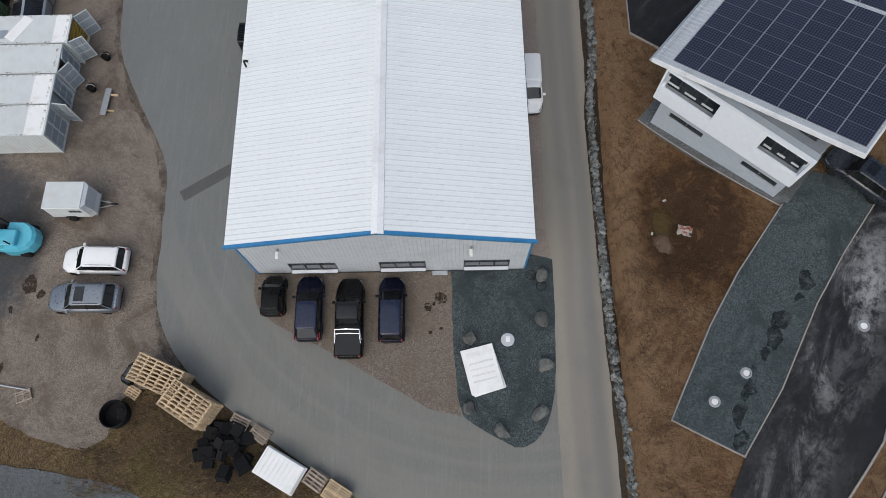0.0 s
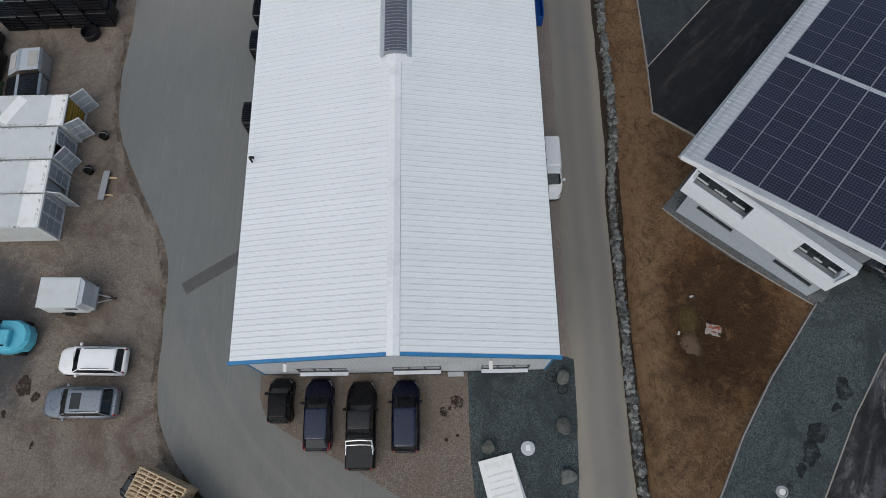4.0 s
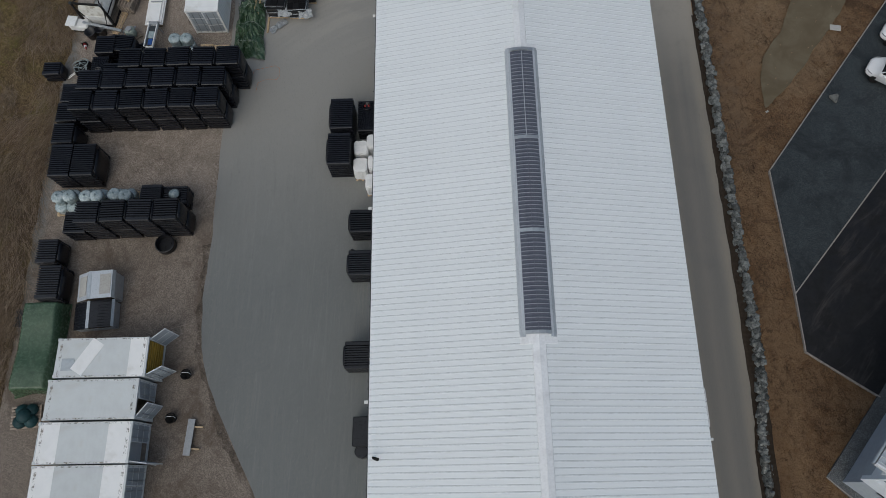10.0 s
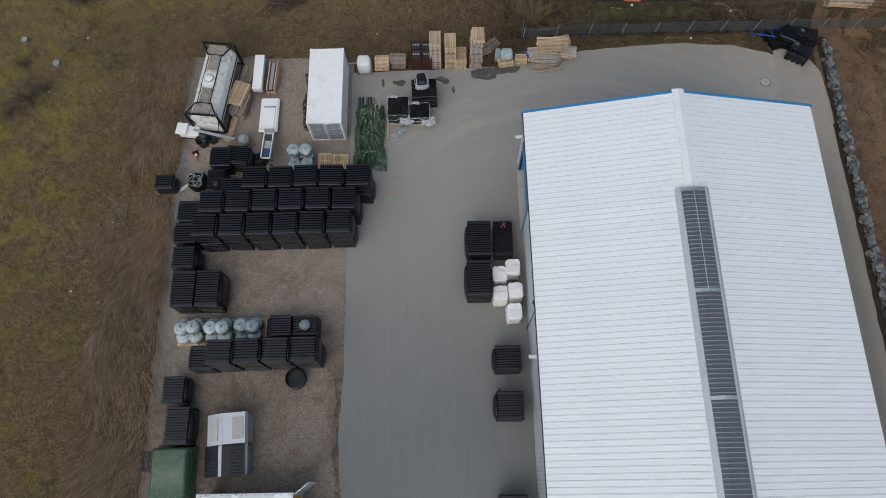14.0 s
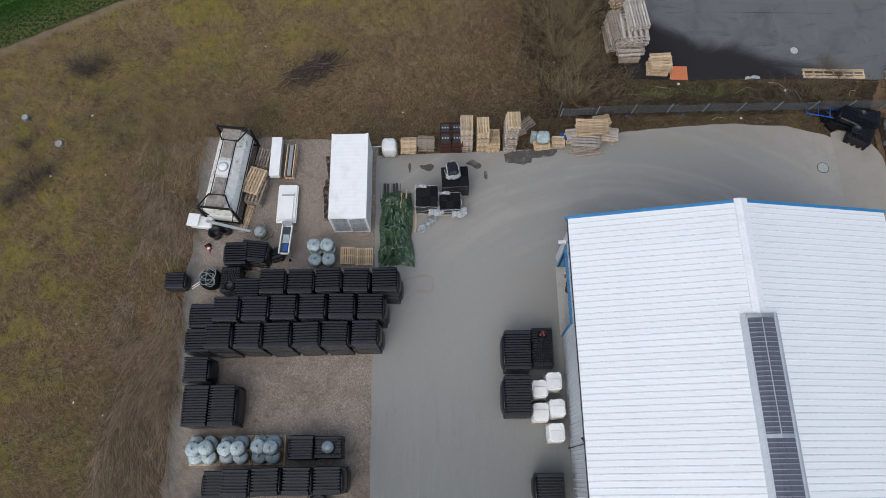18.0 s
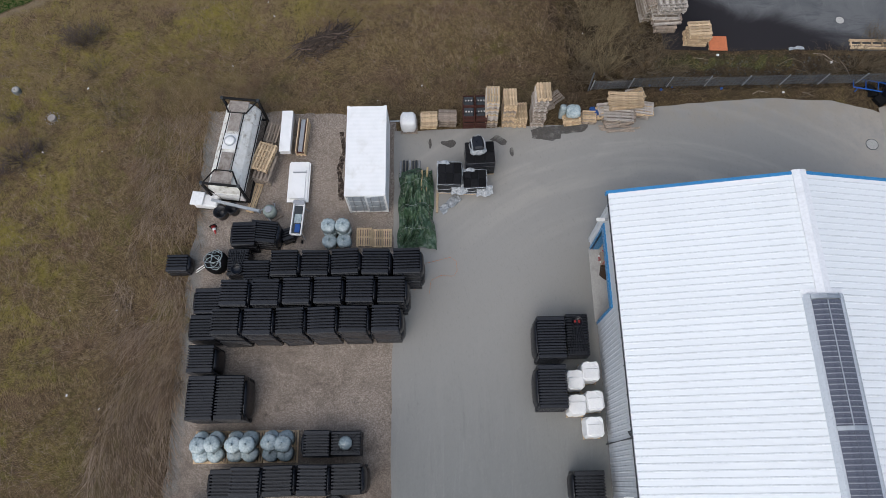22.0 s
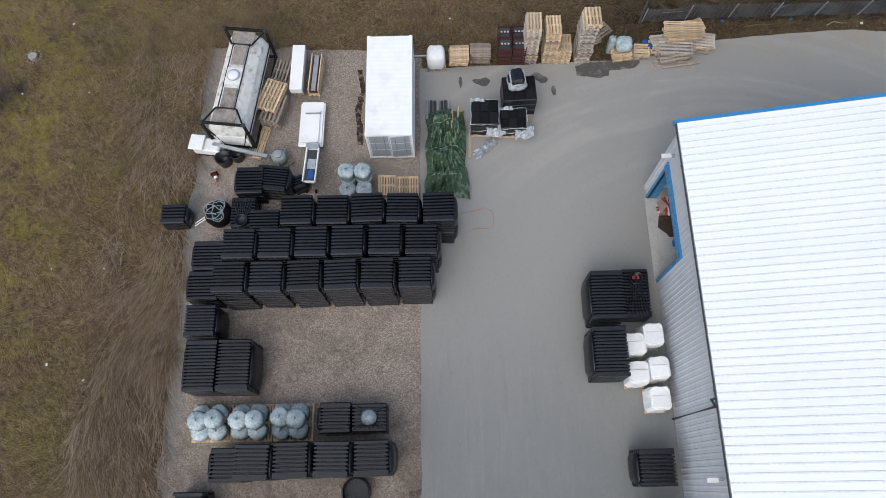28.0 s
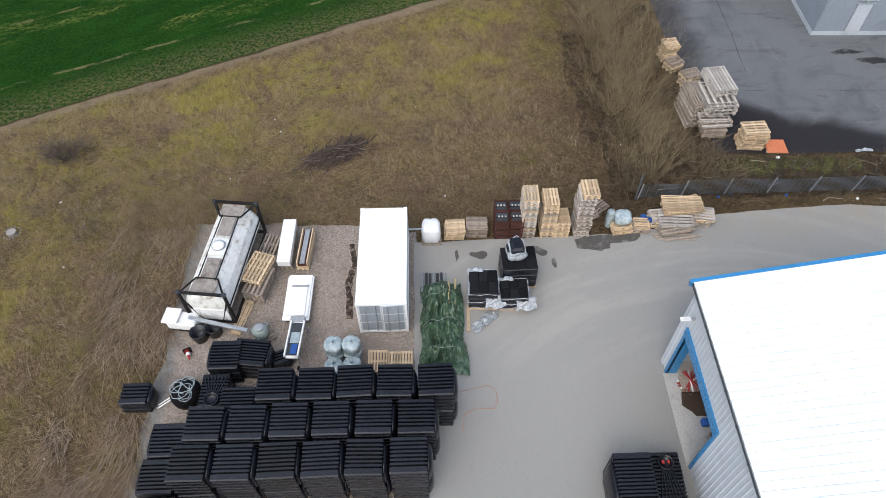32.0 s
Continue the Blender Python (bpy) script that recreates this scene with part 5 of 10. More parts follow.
# side door on the south gable: step and canopy strip
part("base_strip", box(-WX, WY0 - 0.055, 0.0, WX, WY0 - 0.03, 0.14), "anthracite", hall, "dark base flashing")
part("door_step", box(2.75, WY0 - 0.34, 0.0, 3.75, WY0 - 0.03, 0.12, 0.01), "zinc", hall, "galvanised grating step")


def wall_lamp(x, y, z, yaw):
    lamp = part("wall_lamp", box(-0.1, -0.62, -0.05, 0.1, -0.16, 0.035, 0.02), "white", hall, "white wall floodlight", pose(x, y, z, 0, 0, yaw))
    part("bracket", box(-0.05, -0.17, -0.12, 0.05, 0.0, 0.06), "greysteel", lamp)
    part("lamp_glass", box(-0.08, -0.58, -0.065, 0.08, -0.2, -0.051), "lens", lamp)


for x, y, z, yaw in ((-6.35, 0.26, 5.0, 0), (5.2, 0.26, 4.8, 0), (-8.85, 40.8, 5.0, -90), (-8.85, 26.6, 5.15, -90), (-8.85, 15.0, 5.2, -90)):
    wall_lamp(x, y, z, yaw)
# downpipes
for y in (29.6, 15.6, 1.2):
    pts = [(-EAVE_X - 0.08, y, EAVE_Z - 0.15), (-EAVE_X - 0.08, y, EAVE_Z - 0.45), (-WX - 0.09, y - 0.25, EAVE_Z - 0.75), (-WX - 0.09, y - 0.25, 0.05)]
    part("downpipe", tube(pts, 0.055, 8), "gutter", hall, "dark grey downpipe")
# black flue with its cowl on the west slope
flue = part("flue", tube([(-8.72, 12.0, under_roof(8.72)), (-8.72, 12.0, 7.05)], 0.06, 10), "rubber", hall, "thin black flue pipe")
part("cowl", tube([(-8.72, 12.0, 7.05), (-8.6, 11.95, 7.16), (-8.42, 11.9, 7.2)], [0.065, 0.08, 0.08], 10), "rubber", flue)

# ---- skylight on the ridge ----
skylight = thing("ridge_skylight", "long grey translucent ridge skylight with pale frame, three sections", "skylight")
SK0, SK1 = 18.1, 35.35
for side in (-1, 1):
    s = []
    for y in (SK0 - 0.25, SK1 + 0.2):
        zi = RIDGE_Z - 0.92 * math.tan(slope)
        s.append([(side * 0.98, y, zi - 0.04), (side * 0.98, y, zi + 0.06), (side * 0.80, y, zi + 0.22), (side * 0.66, y, zi + 0.24), (side * 0.66, y, zi)])
    part("curb", loft(s), "zincroof", skylight, "pale grey flashing curb")
rib, pitch = [], 0.245
prof = [(-0.68, RIDGE_Z + 0.05), (-0.36, RIDGE_Z + 0.14), (0.0, RIDGE_Z + 0.18), (0.36, RIDGE_Z + 0.14), (0.68, RIDGE_Z + 0.05)]
n = int((SK1 - SK0) / pitch)


def skylight_pane():
    b = bmesh.new()
    rows = []
    for y, up in ((0.0, 0.0), (0.02, 0.014), (0.045, 0.014), (0.065, 0.0), (pitch - 0.002, 0.0)):
        rows.append([b.verts.new((x, y, z + up)) for x, z in prof])
    for r, q in zip(rows, rows[1:]):
        for i in range(4):
            b.faces.new((r[i], r[i + 1], q[i + 1], q[i]))
    return b


pane_mesh = mesh_of("pane", skylight_pane(), "skypane", True)
for k in range(n):
    part("pane", pane_mesh, None, skylight, at=Matrix.Translation((0, SK0 + k * pitch, 0)))
for y in (SK0 - 0.12, SK0 + 5.55, SK0 + 11.25, SK1 - 0.06):
    s = [[(x * 1.02, y + d, z + 0.035 + up) for x, z in prof] + [(x * 1.02, y + d, z - 0.03) for x, z in prof[::-1]] for d, up in ((0, 0), (0.2, 0))]
    part("cross_bar", loft(s), "zinc", skylight, "pale joint strip")
part("ridge_strip", box(-0.012, SK0 + 0.1, RIDGE_Z + 0.18, 0.012, SK0 + 11.2, RIDGE_Z + 0.205), "skypane", skylight, "faint ridge strip")
part("ridge_strip", box(-0.022, SK0 + 11.45, RIDGE_Z + 0.18, 0.022, SK1 - 0.1, RIDGE_Z + 0.215), "zinc", skylight, "pale ridge strip")
for y0, y1 in ((SK0 - 0.62, SK0 - 0.1), (SK1 + 0.08, SK1 + 0.45)):
    s = [[(-0.98, y, RIDGE_Z - 0.13), (0, y, RIDGE_Z + 0.13), (0.98, y, RIDGE_Z - 0.13), (0.98, y, RIDGE_Z - 0.2), (0, y, RIDGE_Z), (-0.98, y, RIDGE_Z - 0.2)] for y in (y0, y1)]
    part("end_flashing", loft(s), "ridge", skylight, "white end flashing")


# ---- vehicles ----
def car_body(L, W, belt, front, rear, low=0.28, nose=0.62, tail=0.75):
    """The lower body: rounded sections from the nose (+x) to the tail."""
    secs = []
    for s, zf, wf in ((0.0, nose * 0.75, 0.5), (0.015, nose * 0.92, 0.68), (0.05, nose * 1.05, 0.83), (0.1, nose * 1.12, 0.93), (0.2, None, 0.985), (front, None, 1.0), (0.6, None, 1.0), (rear, None, 0.99), (0.95, None, 0.95), (0.98, None, 0.87), (1.0, None, 0.72)):
        x = L / 2 - s * L
        if zf is None:
            top = belt if s >= front else nose * 1.1 + (belt - nose * 1.1) * (s - 0.07) / max(0.01, front - 0.07)
            if s >= rear:
                top = belt + (tail - belt) * (s - rear) / max(0.01, 1.0 - rear)
        else:
            top = zf
        h = W / 2 * wf
        z0 = low + (0.1 if s in (0.0, 1.0) else 0.0)
        half = [(0.0, z0), (h * 0.85, z0), (h, z0 + 0.13), (h * 1.0, top - 0.16), (h * 0.955, top - 0.05), (h * 0.80, top + 0.01), (h * 0.4, top + 0.035), (0.0, top + 0.04)]
        ring = [(x, y, z) for y, z in half] + [(x, -y, z) for y, z in half[-2:0:-1]]
        secs.append(ring)
    return loft(secs)


def slab_ring(x0, x1, h0, h1, z, r=0.14):
    """A rounded four-sided ring at height z, from x0 (front) to x1 (rear), with half widths h0 and h1."""
    return [(x0, 0, z + 0.012), (x0 - 0.02, h0 - r, z), (x0 - r, h0, z), ((x0 + x1) / 2, (h0 + h1) / 2 + 0.015, z + 0.008), (x1 + r, h1, z), (x1 + 0.02, h1 - r, z), (x1, 0, z + 0.012),
            (x1 + 0.02, -h1 + r, z), (x1 + r, -h1, z), ((x0 + x1) / 2, -(h0 + h1) / 2 - 0.015, z + 0.008), (x0 - r, -h0, z), (x0 - 0.02, -h0 + r, z)]


def car_roof(x0, x1, W, H):
    """A roof skin crowned along and across, its rim rolled down on to the glazing."""
    secs = []
    for f in (-0.02, 0.0, 0.05, 0.15, 0.35, 0.6, 0.82, 0.95, 1.0, 1.015):
        x = x0 + (x1 - x0) * f
        h = W * (0.392 - 0.012 * f) * (1.0 if 0.03 < f < 0.97 else 0.93)
        drop = 0.045 * (2 * f - 0.9) ** 2 + (0.04 if not 0 <= f <= 1 else 0.0)
        ring = [(x, h * k, H + 0.01 - drop - 0.04 * abs(k) ** 2.4 - (0.02 if abs(k) == 1 else 0)) for k in (-1, -0.94, -0.75, -0.45, 0, 0.45, 0.75, 0.94, 1)]
        secs.append(ring + [(x, h * k, H - drop - 0.13) for k in (0.9, -0.9)])
    return loft(secs)


def wheel(parent, x, y, r=0.33, w=0.21):
    side = 1 if y > 0 else -1
    at = Matrix.Translation((x, y, r)) @ pose(0, 0, 0, -90 * side, 0, 0)
    w_ob = part("wheel", lathe([(r * 0.62, -w / 2), (r * 0.96, -w / 2), (r, -w / 2 + 0.03), (r, w / 2 - 0.03), (r * 0.96, w / 2), (r * 0.62, w / 2)], 20), "rubber", parent, "black tyre on a grey rim", at, True)
    part("rim", lathe([(r * 0.64, -0.02), (r * 0.62, w / 2 - 0.02), (r * 0.2, w / 2 - 0.05), (0.02, w / 2 - 0.03)], 16), "zinc", w_ob)


def car(name, label, at, L, W, H, colour, front=0.30, rear=0.93, roof0=0.42, roof1=0.86, belt=0.92, cab_end=None, tail=0.85, roof_colour=None, rails=False, group="parked cars", sunroof=False, lights=0.13):
    c = thing(name, label, "car", at, group)
    cab_end = cab_end or rear
    part("body", car_body(L, W, belt, front, rear, tail=tail), colour, c, smooth=True)
    nose_z = 0.63
    X = lambda s: L / 2 - s * L
    a0, a1, b0, b1 = X(front), X(cab_end), X(roof0), X(roof1)
    part("glazing", loft([slab_ring(a0, a1, W * 0.44, W * 0.43, belt + 0.02), slab_ring(b0, b1, W * 0.375, W * 0.37, H - 0.1)]), "carglass", c, "dark tinted glazing", smooth=False)
    roof_part = part("roof", car_roof(b0, b1, W, H), roof_colour or colour, c, smooth=True)
    if sunroof:
        part("sunroof", box(b1 + 0.58 * (b0 - b1), -W * 0.25, H + 0.004, b0 - 0.25, W * 0.25, H + 0.02, 0.008), "carglass", roof_part, "dark glass roof panel")
    for y in (-1, 1):
        for s0, s1 in ((front, roof0), (cab_end, roof1)):
            part("pillar", tube([(X(s0) + (0.02 if s0 == front else -0.02), y * W * 0.44, belt + 0.02), (X(s1), y * W * 0.378, H - 0.05)], 0.035, 6), colour, c)
        part("pillar", tube([((a0 + a1) / 2, y * W * 0.447, belt + 0.02), ((b0 + b1) / 2, y * W * 0.388, H - 0.06)], 0.03, 6), "trimblack", c)
        part("mirror", box(X(front) - 0.42, y * W * 0.5 - 0.02 + (0 if y > 0 else -0.16), belt + 0.0, X(front) - 0.25, y * W * 0.5 + 0.02 + (0.16 if y > 0 else 0), belt + 0.15, 0.03), colour, c)
        part("headlight", tube([(L / 2 - 0.1, y * W * 0.31, nose_z), (L / 2 - 0.25, y * W * 0.395, nose_z + 0.04), (L / 2 - 0.48, y * W * 0.455, nose_z + 0.09)], [0.02, 0.03, 0.015], 6), "lens", c, "slim clear headlight")
        if lights > 0.2:
            lamp = tube([(-L / 2 + 0.06, y * W * 0.36, tail - 0.12), (-L / 2 + 0.2, y * W * 0.435, tail - 0.02), (-L / 2 + lights, y * W * 0.465, tail + 0.04)], [0.08, 0.1, 0.03], 8)
        else:
            lamp = box(-L / 2 + 0.03, y * W * 0.39 - 0.06, tail - 0.26, -L / 2 + lights, y * W * 0.39 + 0.07, tail - 0.02, 0.02)
        part("tail_light", lamp, "red", c, "red tail light")
        if rails:
            part("roof_rail", tube([(b0 - 0.25, y * W * 0.34, H + 0.0), (b0 - 0.35, y * W * 0.34, H + 0.05), (b1 + 0.3, y * W * 0.34, H + 0.05), (b1 + 0.2, y * W * 0.34, H)], 0.018, 6), "trimblack", c)
        for s in (0.19, 0.81):
            wheel(c, X(s), y * (W / 2 - 0.115))
    part("bumper", box(L / 2 - 0.12, -W * 0.36, 0.3, L / 2 + 0.0, W * 0.36, 0.46, 0.04), "trimblack", c)
    part("bumper", box(-L / 2 - 0.01, -W * 0.38, 0.32, -L / 2 + 0.14, W * 0.38, 0.5, 0.04), "trimblack", c)
    part("wiper", tube([(a0 + 0.06, -W * 0.3, belt + 0.05), (a0 - 0.02, W * 0.1, belt + 0.07)], 0.012, 5), "trimblack", c)
    return c


def cargo_body(v, L=4.55, W=1.82, H=1.86):
    """The closed box of a van behind its cab."""
    s = []
    for x, k, up in ((-L / 2 + 0.03, 0.93, -0.06), (-L / 2 + 0.1, 0.97, 0.0), (0.1, 0.97, 0.02), (0.25, 0.94, -0.03)):
        h = W / 2 * k
        s.append([(x, -h, 0.9), (x, -h * 0.98, 1.4), (x, -h * 0.9, H - 0.1 + up), (x, -h * 0.75, H + up), (x, h * 0.75, H + up), (x, h * 0.9, H - 0.1 + up), (x, h * 0.98, 1.4), (x, h, 0.9)])
    part("cargo_body", loft(s), "cardwhite", v, "closed white load space", smooth=False)
    for y in (-1, 1):
        part("side_trim", box(-1.9, y * W * 0.493 - 0.012, 0.62, 1.2, y * W * 0.493 + 0.012, 0.72), "trimblack", v)


car("small_car", "small black city car parked on gravel by the hall", pose(-7.55, -1.4, 0.02, 0, 0, 90), 2.72, 1.5, 1.52, "cardblack", front=0.24, rear=0.97, roof0=0.38, roof1=0.9, belt=0.95, tail=0.95)
car("hatchback", "dark blue hatchback parked nose to the hall", pose(-5.2, -2.28, 0.02, 0, 0, 90), 4.3, 1.74, 1.48, "cardblue", front=0.27, rear=0.97, roof0=0.44, roof1=0.85, tail=0.9, roof_colour="cardroof", lights=0.5)
pick = car("pickup_truck", "black double-cab pickup with chrome sports bar and covered bed", pose(-2.57, -2.95, 0.02, 0, 0, 90), 5.25, 1.8, 1.8, "cardblack", front=0.27, rear=0.98, roof0=0.36, roof1=0.56, belt=1.05, cab_end=0.62, tail=1.05, roof_colour="cabroof")
part("bed_cover", box(-2.48, -0.8, 1.09, -0.78, 0.8, 1.15, 0.02), "trimblack", pick, "black bed cover")
part("sports_bar", tube([(-1.55, -0.84, 1.1), (-0.98, -0.76, 1.55), (-0.95, 0.0, 1.6), (-0.98, 0.76, 1.55), (-1.55, 0.84, 1.1)], 0.05, 8), "chrome", pick, "chrome sports bar")
part("sports_bar", tube([(-1.75, -0.82, 1.12), (-1.22, -0.74, 1.42), (-1.2, 0.0, 1.46), (-1.22, 0.74, 1.42), (-1.75, 0.82, 1.12)], 0.035, 8), "chrome", pick)
car("estate_car", "dark blue people carrier with sky-tinted roof on gravel", pose(0.13, -2.44, 0.02, 0, 0, 90), 4.3, 1.7, 1.65, "cardblue", front=0.24, rear=0.98, roof0=0.42, roof1=0.93, tail=0.95, roof_colour="cardroof")
car("white_estate", "white estate car with black roof rails on gravel", pose(-19.62, 1.25, -0.01, 0, 0, 178), 4.4, 1.82, 1.52, "cardwhite", front=0.26, rear=0.97, roof0=0.40, roof1=0.9, rails=True, tail=0.95)
car("silver_suv", "grey metallic sport utility car with glass roof on gravel", pose(-19.95, -1.33, -0.01, 0, 0, 179), 4.72, 1.92, 1.66, "cardsilver", front=0.28, rear=0.95, roof0=0.42, roof1=0.86, rails=True, sunroof=True, tail=1.0, belt=1.0)
van = car("white_van", "white van parked along the hall wall", pose(9.86, 13.8, 0.02, 0, 0, -90), 4.2, 1.78, 1.82, "cardwhite", front=0.2, rear=0.99, roof0=0.33, roof1=0.5, belt=1.05, tail=1.1, cab_end=0.52)
cargo_body(van, 4.15, 1.78, 1.84)
car("dark_suv", "black sport utility car parked beside the house", pose(30.55, 5.35, rise(30, 5) + 0.13, 0, 0, 136), 4.8, 1.9, 1.68, "cardslate", front=0.28, rear=0.95, roof0=0.42, roof1=0.86, belt=1.0, tail=1.0, sunroof=True)
van = car("delivery_van", "white delivery van with dark stripe on the forecourt", pose(27.8, 37.5, rise(27.8, 37.5) + 0.12, 0, 0, 146), 4.5, 1.85, 1.85, "cardwhite", front=0.2, rear=0.99, roof0=0.33, roof1=0.5, belt=1.05, tail=1.1, cab_end=0.52)
cargo_body(van)
van = car("delivery_van", "white delivery van parked further back on the forecourt", pose(29.6, 40.6, rise(29.6, 40.6) + 0.12, 0, 0, 146), 4.5, 1.85, 1.85, "cardwhite", front=0.2, rear=0.99, roof0=0.33, roof1=0.5, belt=1.05, tail=1.1, cab_end=0.52)
cargo_body(van)

# box trailer with its drawbar
tr = thing("box_trailer", "white enclosed box trailer with drawbar on gravel", "trailer", pose(-21.55, 5.4, -0.01, 0, 0, -1))
part("body", loft([[(-1.48, -0.96, 0.5), (1.15, -0.96, 0.5), (1.48, -0.7, 0.5), (1.48, 0.7, 0.5), (1.15, 0.96, 0.5), (-1.48, 0.96, 0.5)], [(-1.46, -0.94, 2.02), (1.05, -0.94, 2.02), (1.32, -0.66, 1.96), (1.32, 0.66, 1.96), (1.05, 0.94, 2.02), (-1.46, 0.94, 2.02)]]), "container", tr)
part("roof", loft([[(-1.5, -0.99, 2.0), (1.1, -0.99, 2.0), (1.1, 0.99, 2.0), (-1.5, 0.99, 2.0)], [(-1.47, -0.95, 2.06), (1.08, -0.95, 2.06), (1.08, 0.95, 2.06), (-1.47, 0.95, 2.06)]]), "container", tr, "white roof sheet")
part("nose_panel", loft([[(1.11, -0.95, 2.03), (1.11, 0.95, 2.03), (1.2, 0.95, 1.0), (1.2, -0.95, 1.0)], [(1.36, -0.7, 1.98), (1.36, 0.7, 1.98), (1.5, 0.7, 1.0), (1.5, -0.7, 1.0)]]), "zincroof", tr, "pale grey sloping nose")
for k, (x, w_) in enumerate(((0.1, 0.2), (0.36, 0.2), (0.62, 0.28))):
    part("marking", box(x, -0.985, 1.35, x + w_, -0.972, 1.62), "gutter", tr, "dark marking bar on the side")
part("marking", box(-1.1, -0.985, 0.72, 0.9, -0.972, 0.8), "doorgrey", tr, "grey trim line")
part("chassis", box(-1.4, -0.8, 0.36, 1.5, 0.8, 0.5), "greysteel", tr)
part("drawbar", tube([(1.4, -0.3, 0.42), (2.5, -0.04, 0.45)], 0.04, 6), "greysteel", tr)
part("drawbar", tube([(1.4, 0.3, 0.42), (2.5, 0.04, 0.45)], 0.04, 6), "greysteel", tr)
part("coupling", tube([(2.3, 0, 0.47), (2.75, 0, 0.47)], [0.06, 0.075], 8), "rubber", tr)
part("jockey_wheel", lathe([(0.09, -0.04), (0.11, 0), (0.09, 0.04)], 12), "rubber", tr, at=pose(2.2, 0.18, 0.12, 90, 0, 0))
part("jockey_post", tube([(2.2, 0.12, 0.15), (2.2, 0.12, 0.75)], 0.025, 6), "zinc", tr)
for y in (-1, 1):
    wheel(tr, -0.2, y * 1.0, 0.3, 0.17)
    part("mudguard", tube([(0.2, y * 1.0, 0.5), (0.05, y * 1.0, 0.66), (-0.45, y * 1.0, 0.66), (-0.6, y * 1.0, 0.5)], 0.05, 6), "rubber", tr)

# turquoise heavy forklift
fk = thing("forklift_truck", "turquoise heavy forklift truck with white cab roof", "forklift", pose(-25.75, 2.85, -0.01, 0, 0, -2))
part("counterweight", loft([[(0.2, -1.05, z), (1.3, -1.05, z), (1.85, -0.75, z), (2.12, -0.3, z), (2.12, 0.3, z), (1.85, 0.75, z), (1.3, 1.05, z), (0.2, 1.05, z)] for z in (0.35, 1.1)] + [[(0.3, -0.95, 1.35), (1.25, -0.95, 1.35), (1.7, -0.68, 1.33), (1.95, -0.28, 1.3), (1.95, 0.28, 1.3), (1.7, 0.68, 1.33), (1.25, 0.95, 1.35), (0.3, 0.95, 1.35)]]), "teal", fk, "rounded turquoise counterweight")
part("engine_cover", box(-0.55, -0.75, 1.0, 1.15, 0.35, 1.72, 0.06), "teal", fk)
part("chassis", box(-1.75, -0.85, 0.35, 0.4, 0.85, 0.95, 0.05), "teal", fk)
part("fender", box(-1.7, -1.1, 0.95, -0.7, -0.65, 1.1, 0.04), "teal", fk)
part("fender", box(-1.7, 0.65, 0.95, -0.7, 1.1, 1.1, 0.04), "teal", fk)
cab = part("cab", box(-1.2, 0.05, 2.45, 0.1, 1.1, 2.62, 0.05), "white", fk, "white overhead guard with roof slots")
for k in range(3):
    part("roof_slot", box(-0.12 + 0.0, 0.2 + k * 0.3, 2.624, 0.06, 0.4 + k * 0.3, 2.63), "rubber", cab)
for k in range(4):
    part("roof_louvre", box(-1.12, 0.2 + k * 0.2, 2.624, -0.85, 0.28 + k * 0.2, 2.63), "rubber", cab)
for x, y in ((-1.1, 0.1), (-1.1, 1.02), (0.02, 0.1), (0.02, 1.02)):
    part("post", tube([(x, y, 0.95), (x, y, 2.46)], 0.04, 6), "rubber", cab)
part("seat", box(-0.5, 0.35, 1.0, 0.0, 0.85, 1.35, 0.06), "rubber", fk)
mast = part("mast", box(-2.05, -0.75, 0.2, -1.85, -0.58, 3.0), "rubber", fk, "dark steel lifting mast")
part("mast_rail", box(-2.05, 0.58, 0.2, -1.85, 0.75, 3.0), "rubber", mast)
for z in (0.5, 1.6, 2.85):
    part("cross_bar", box(-2.04, -0.58, z, -1.9, 0.58, z + 0.15), "rubber", mast)
part("lift_cylinder", tube([(-1.95, 0.3, 0.3), (-1.95, 0.3, 2.7)], 0.06, 8), "zinc", mast)
part("hose_reel", tube([(-1.98, -0.3, 2.2), (-1.98, -0.1, 2.9), (-1.98, 0.15, 2.3)], 0.04, 6), "rubber", mast)
part("carriage", box(-2.25, -0.9, 0.35, -2.08, 0.9, 0.95), "rubber", fk)
for y in (-0.55, 0.55):
    part("fork", box(-3.6, y - 0.08, 0.08, -2.1, y + 0.08, 0.14), "greysteel", fk)
for x, y, r in ((-1.2, -0.95, 0.5), (-1.2, 0.95, 0.5), (1.3, -0.9, 0.38), (1.3, 0.9, 0.38)):
    wheel(fk, x, y, r, 0.32)
part("exhaust", tube([(0.9, -0.7, 1.7), (0.9, -0.7, 2.3)], 0.05, 8), "rubber", fk)
# pale stack the forklift carries
ld = thing("wrapped_load", "pale film-wrapped block of boards on the ground", "load", pose(-29.3, 3.6, -0.01, 0, 0, -4))
part("board", box(-0.9, -0.75, 0.14, 0.9, 0.75, 1.1, 0.05), "white", ld)
part("pallet_base", box(-0.85, -0.7, 0.0, 0.85, 0.7, 0.14), "oldwood", ld)
ld = thing("wrapped_load", "pale crumpled sheet over a low stack", "load", pose(-28.6, 0.9, -0.01, 0, 0, 8))
part("board", box(-0.8, -0.9, 0.0, 0.8, 0.9, 0.6, 0.12), "white", ld)


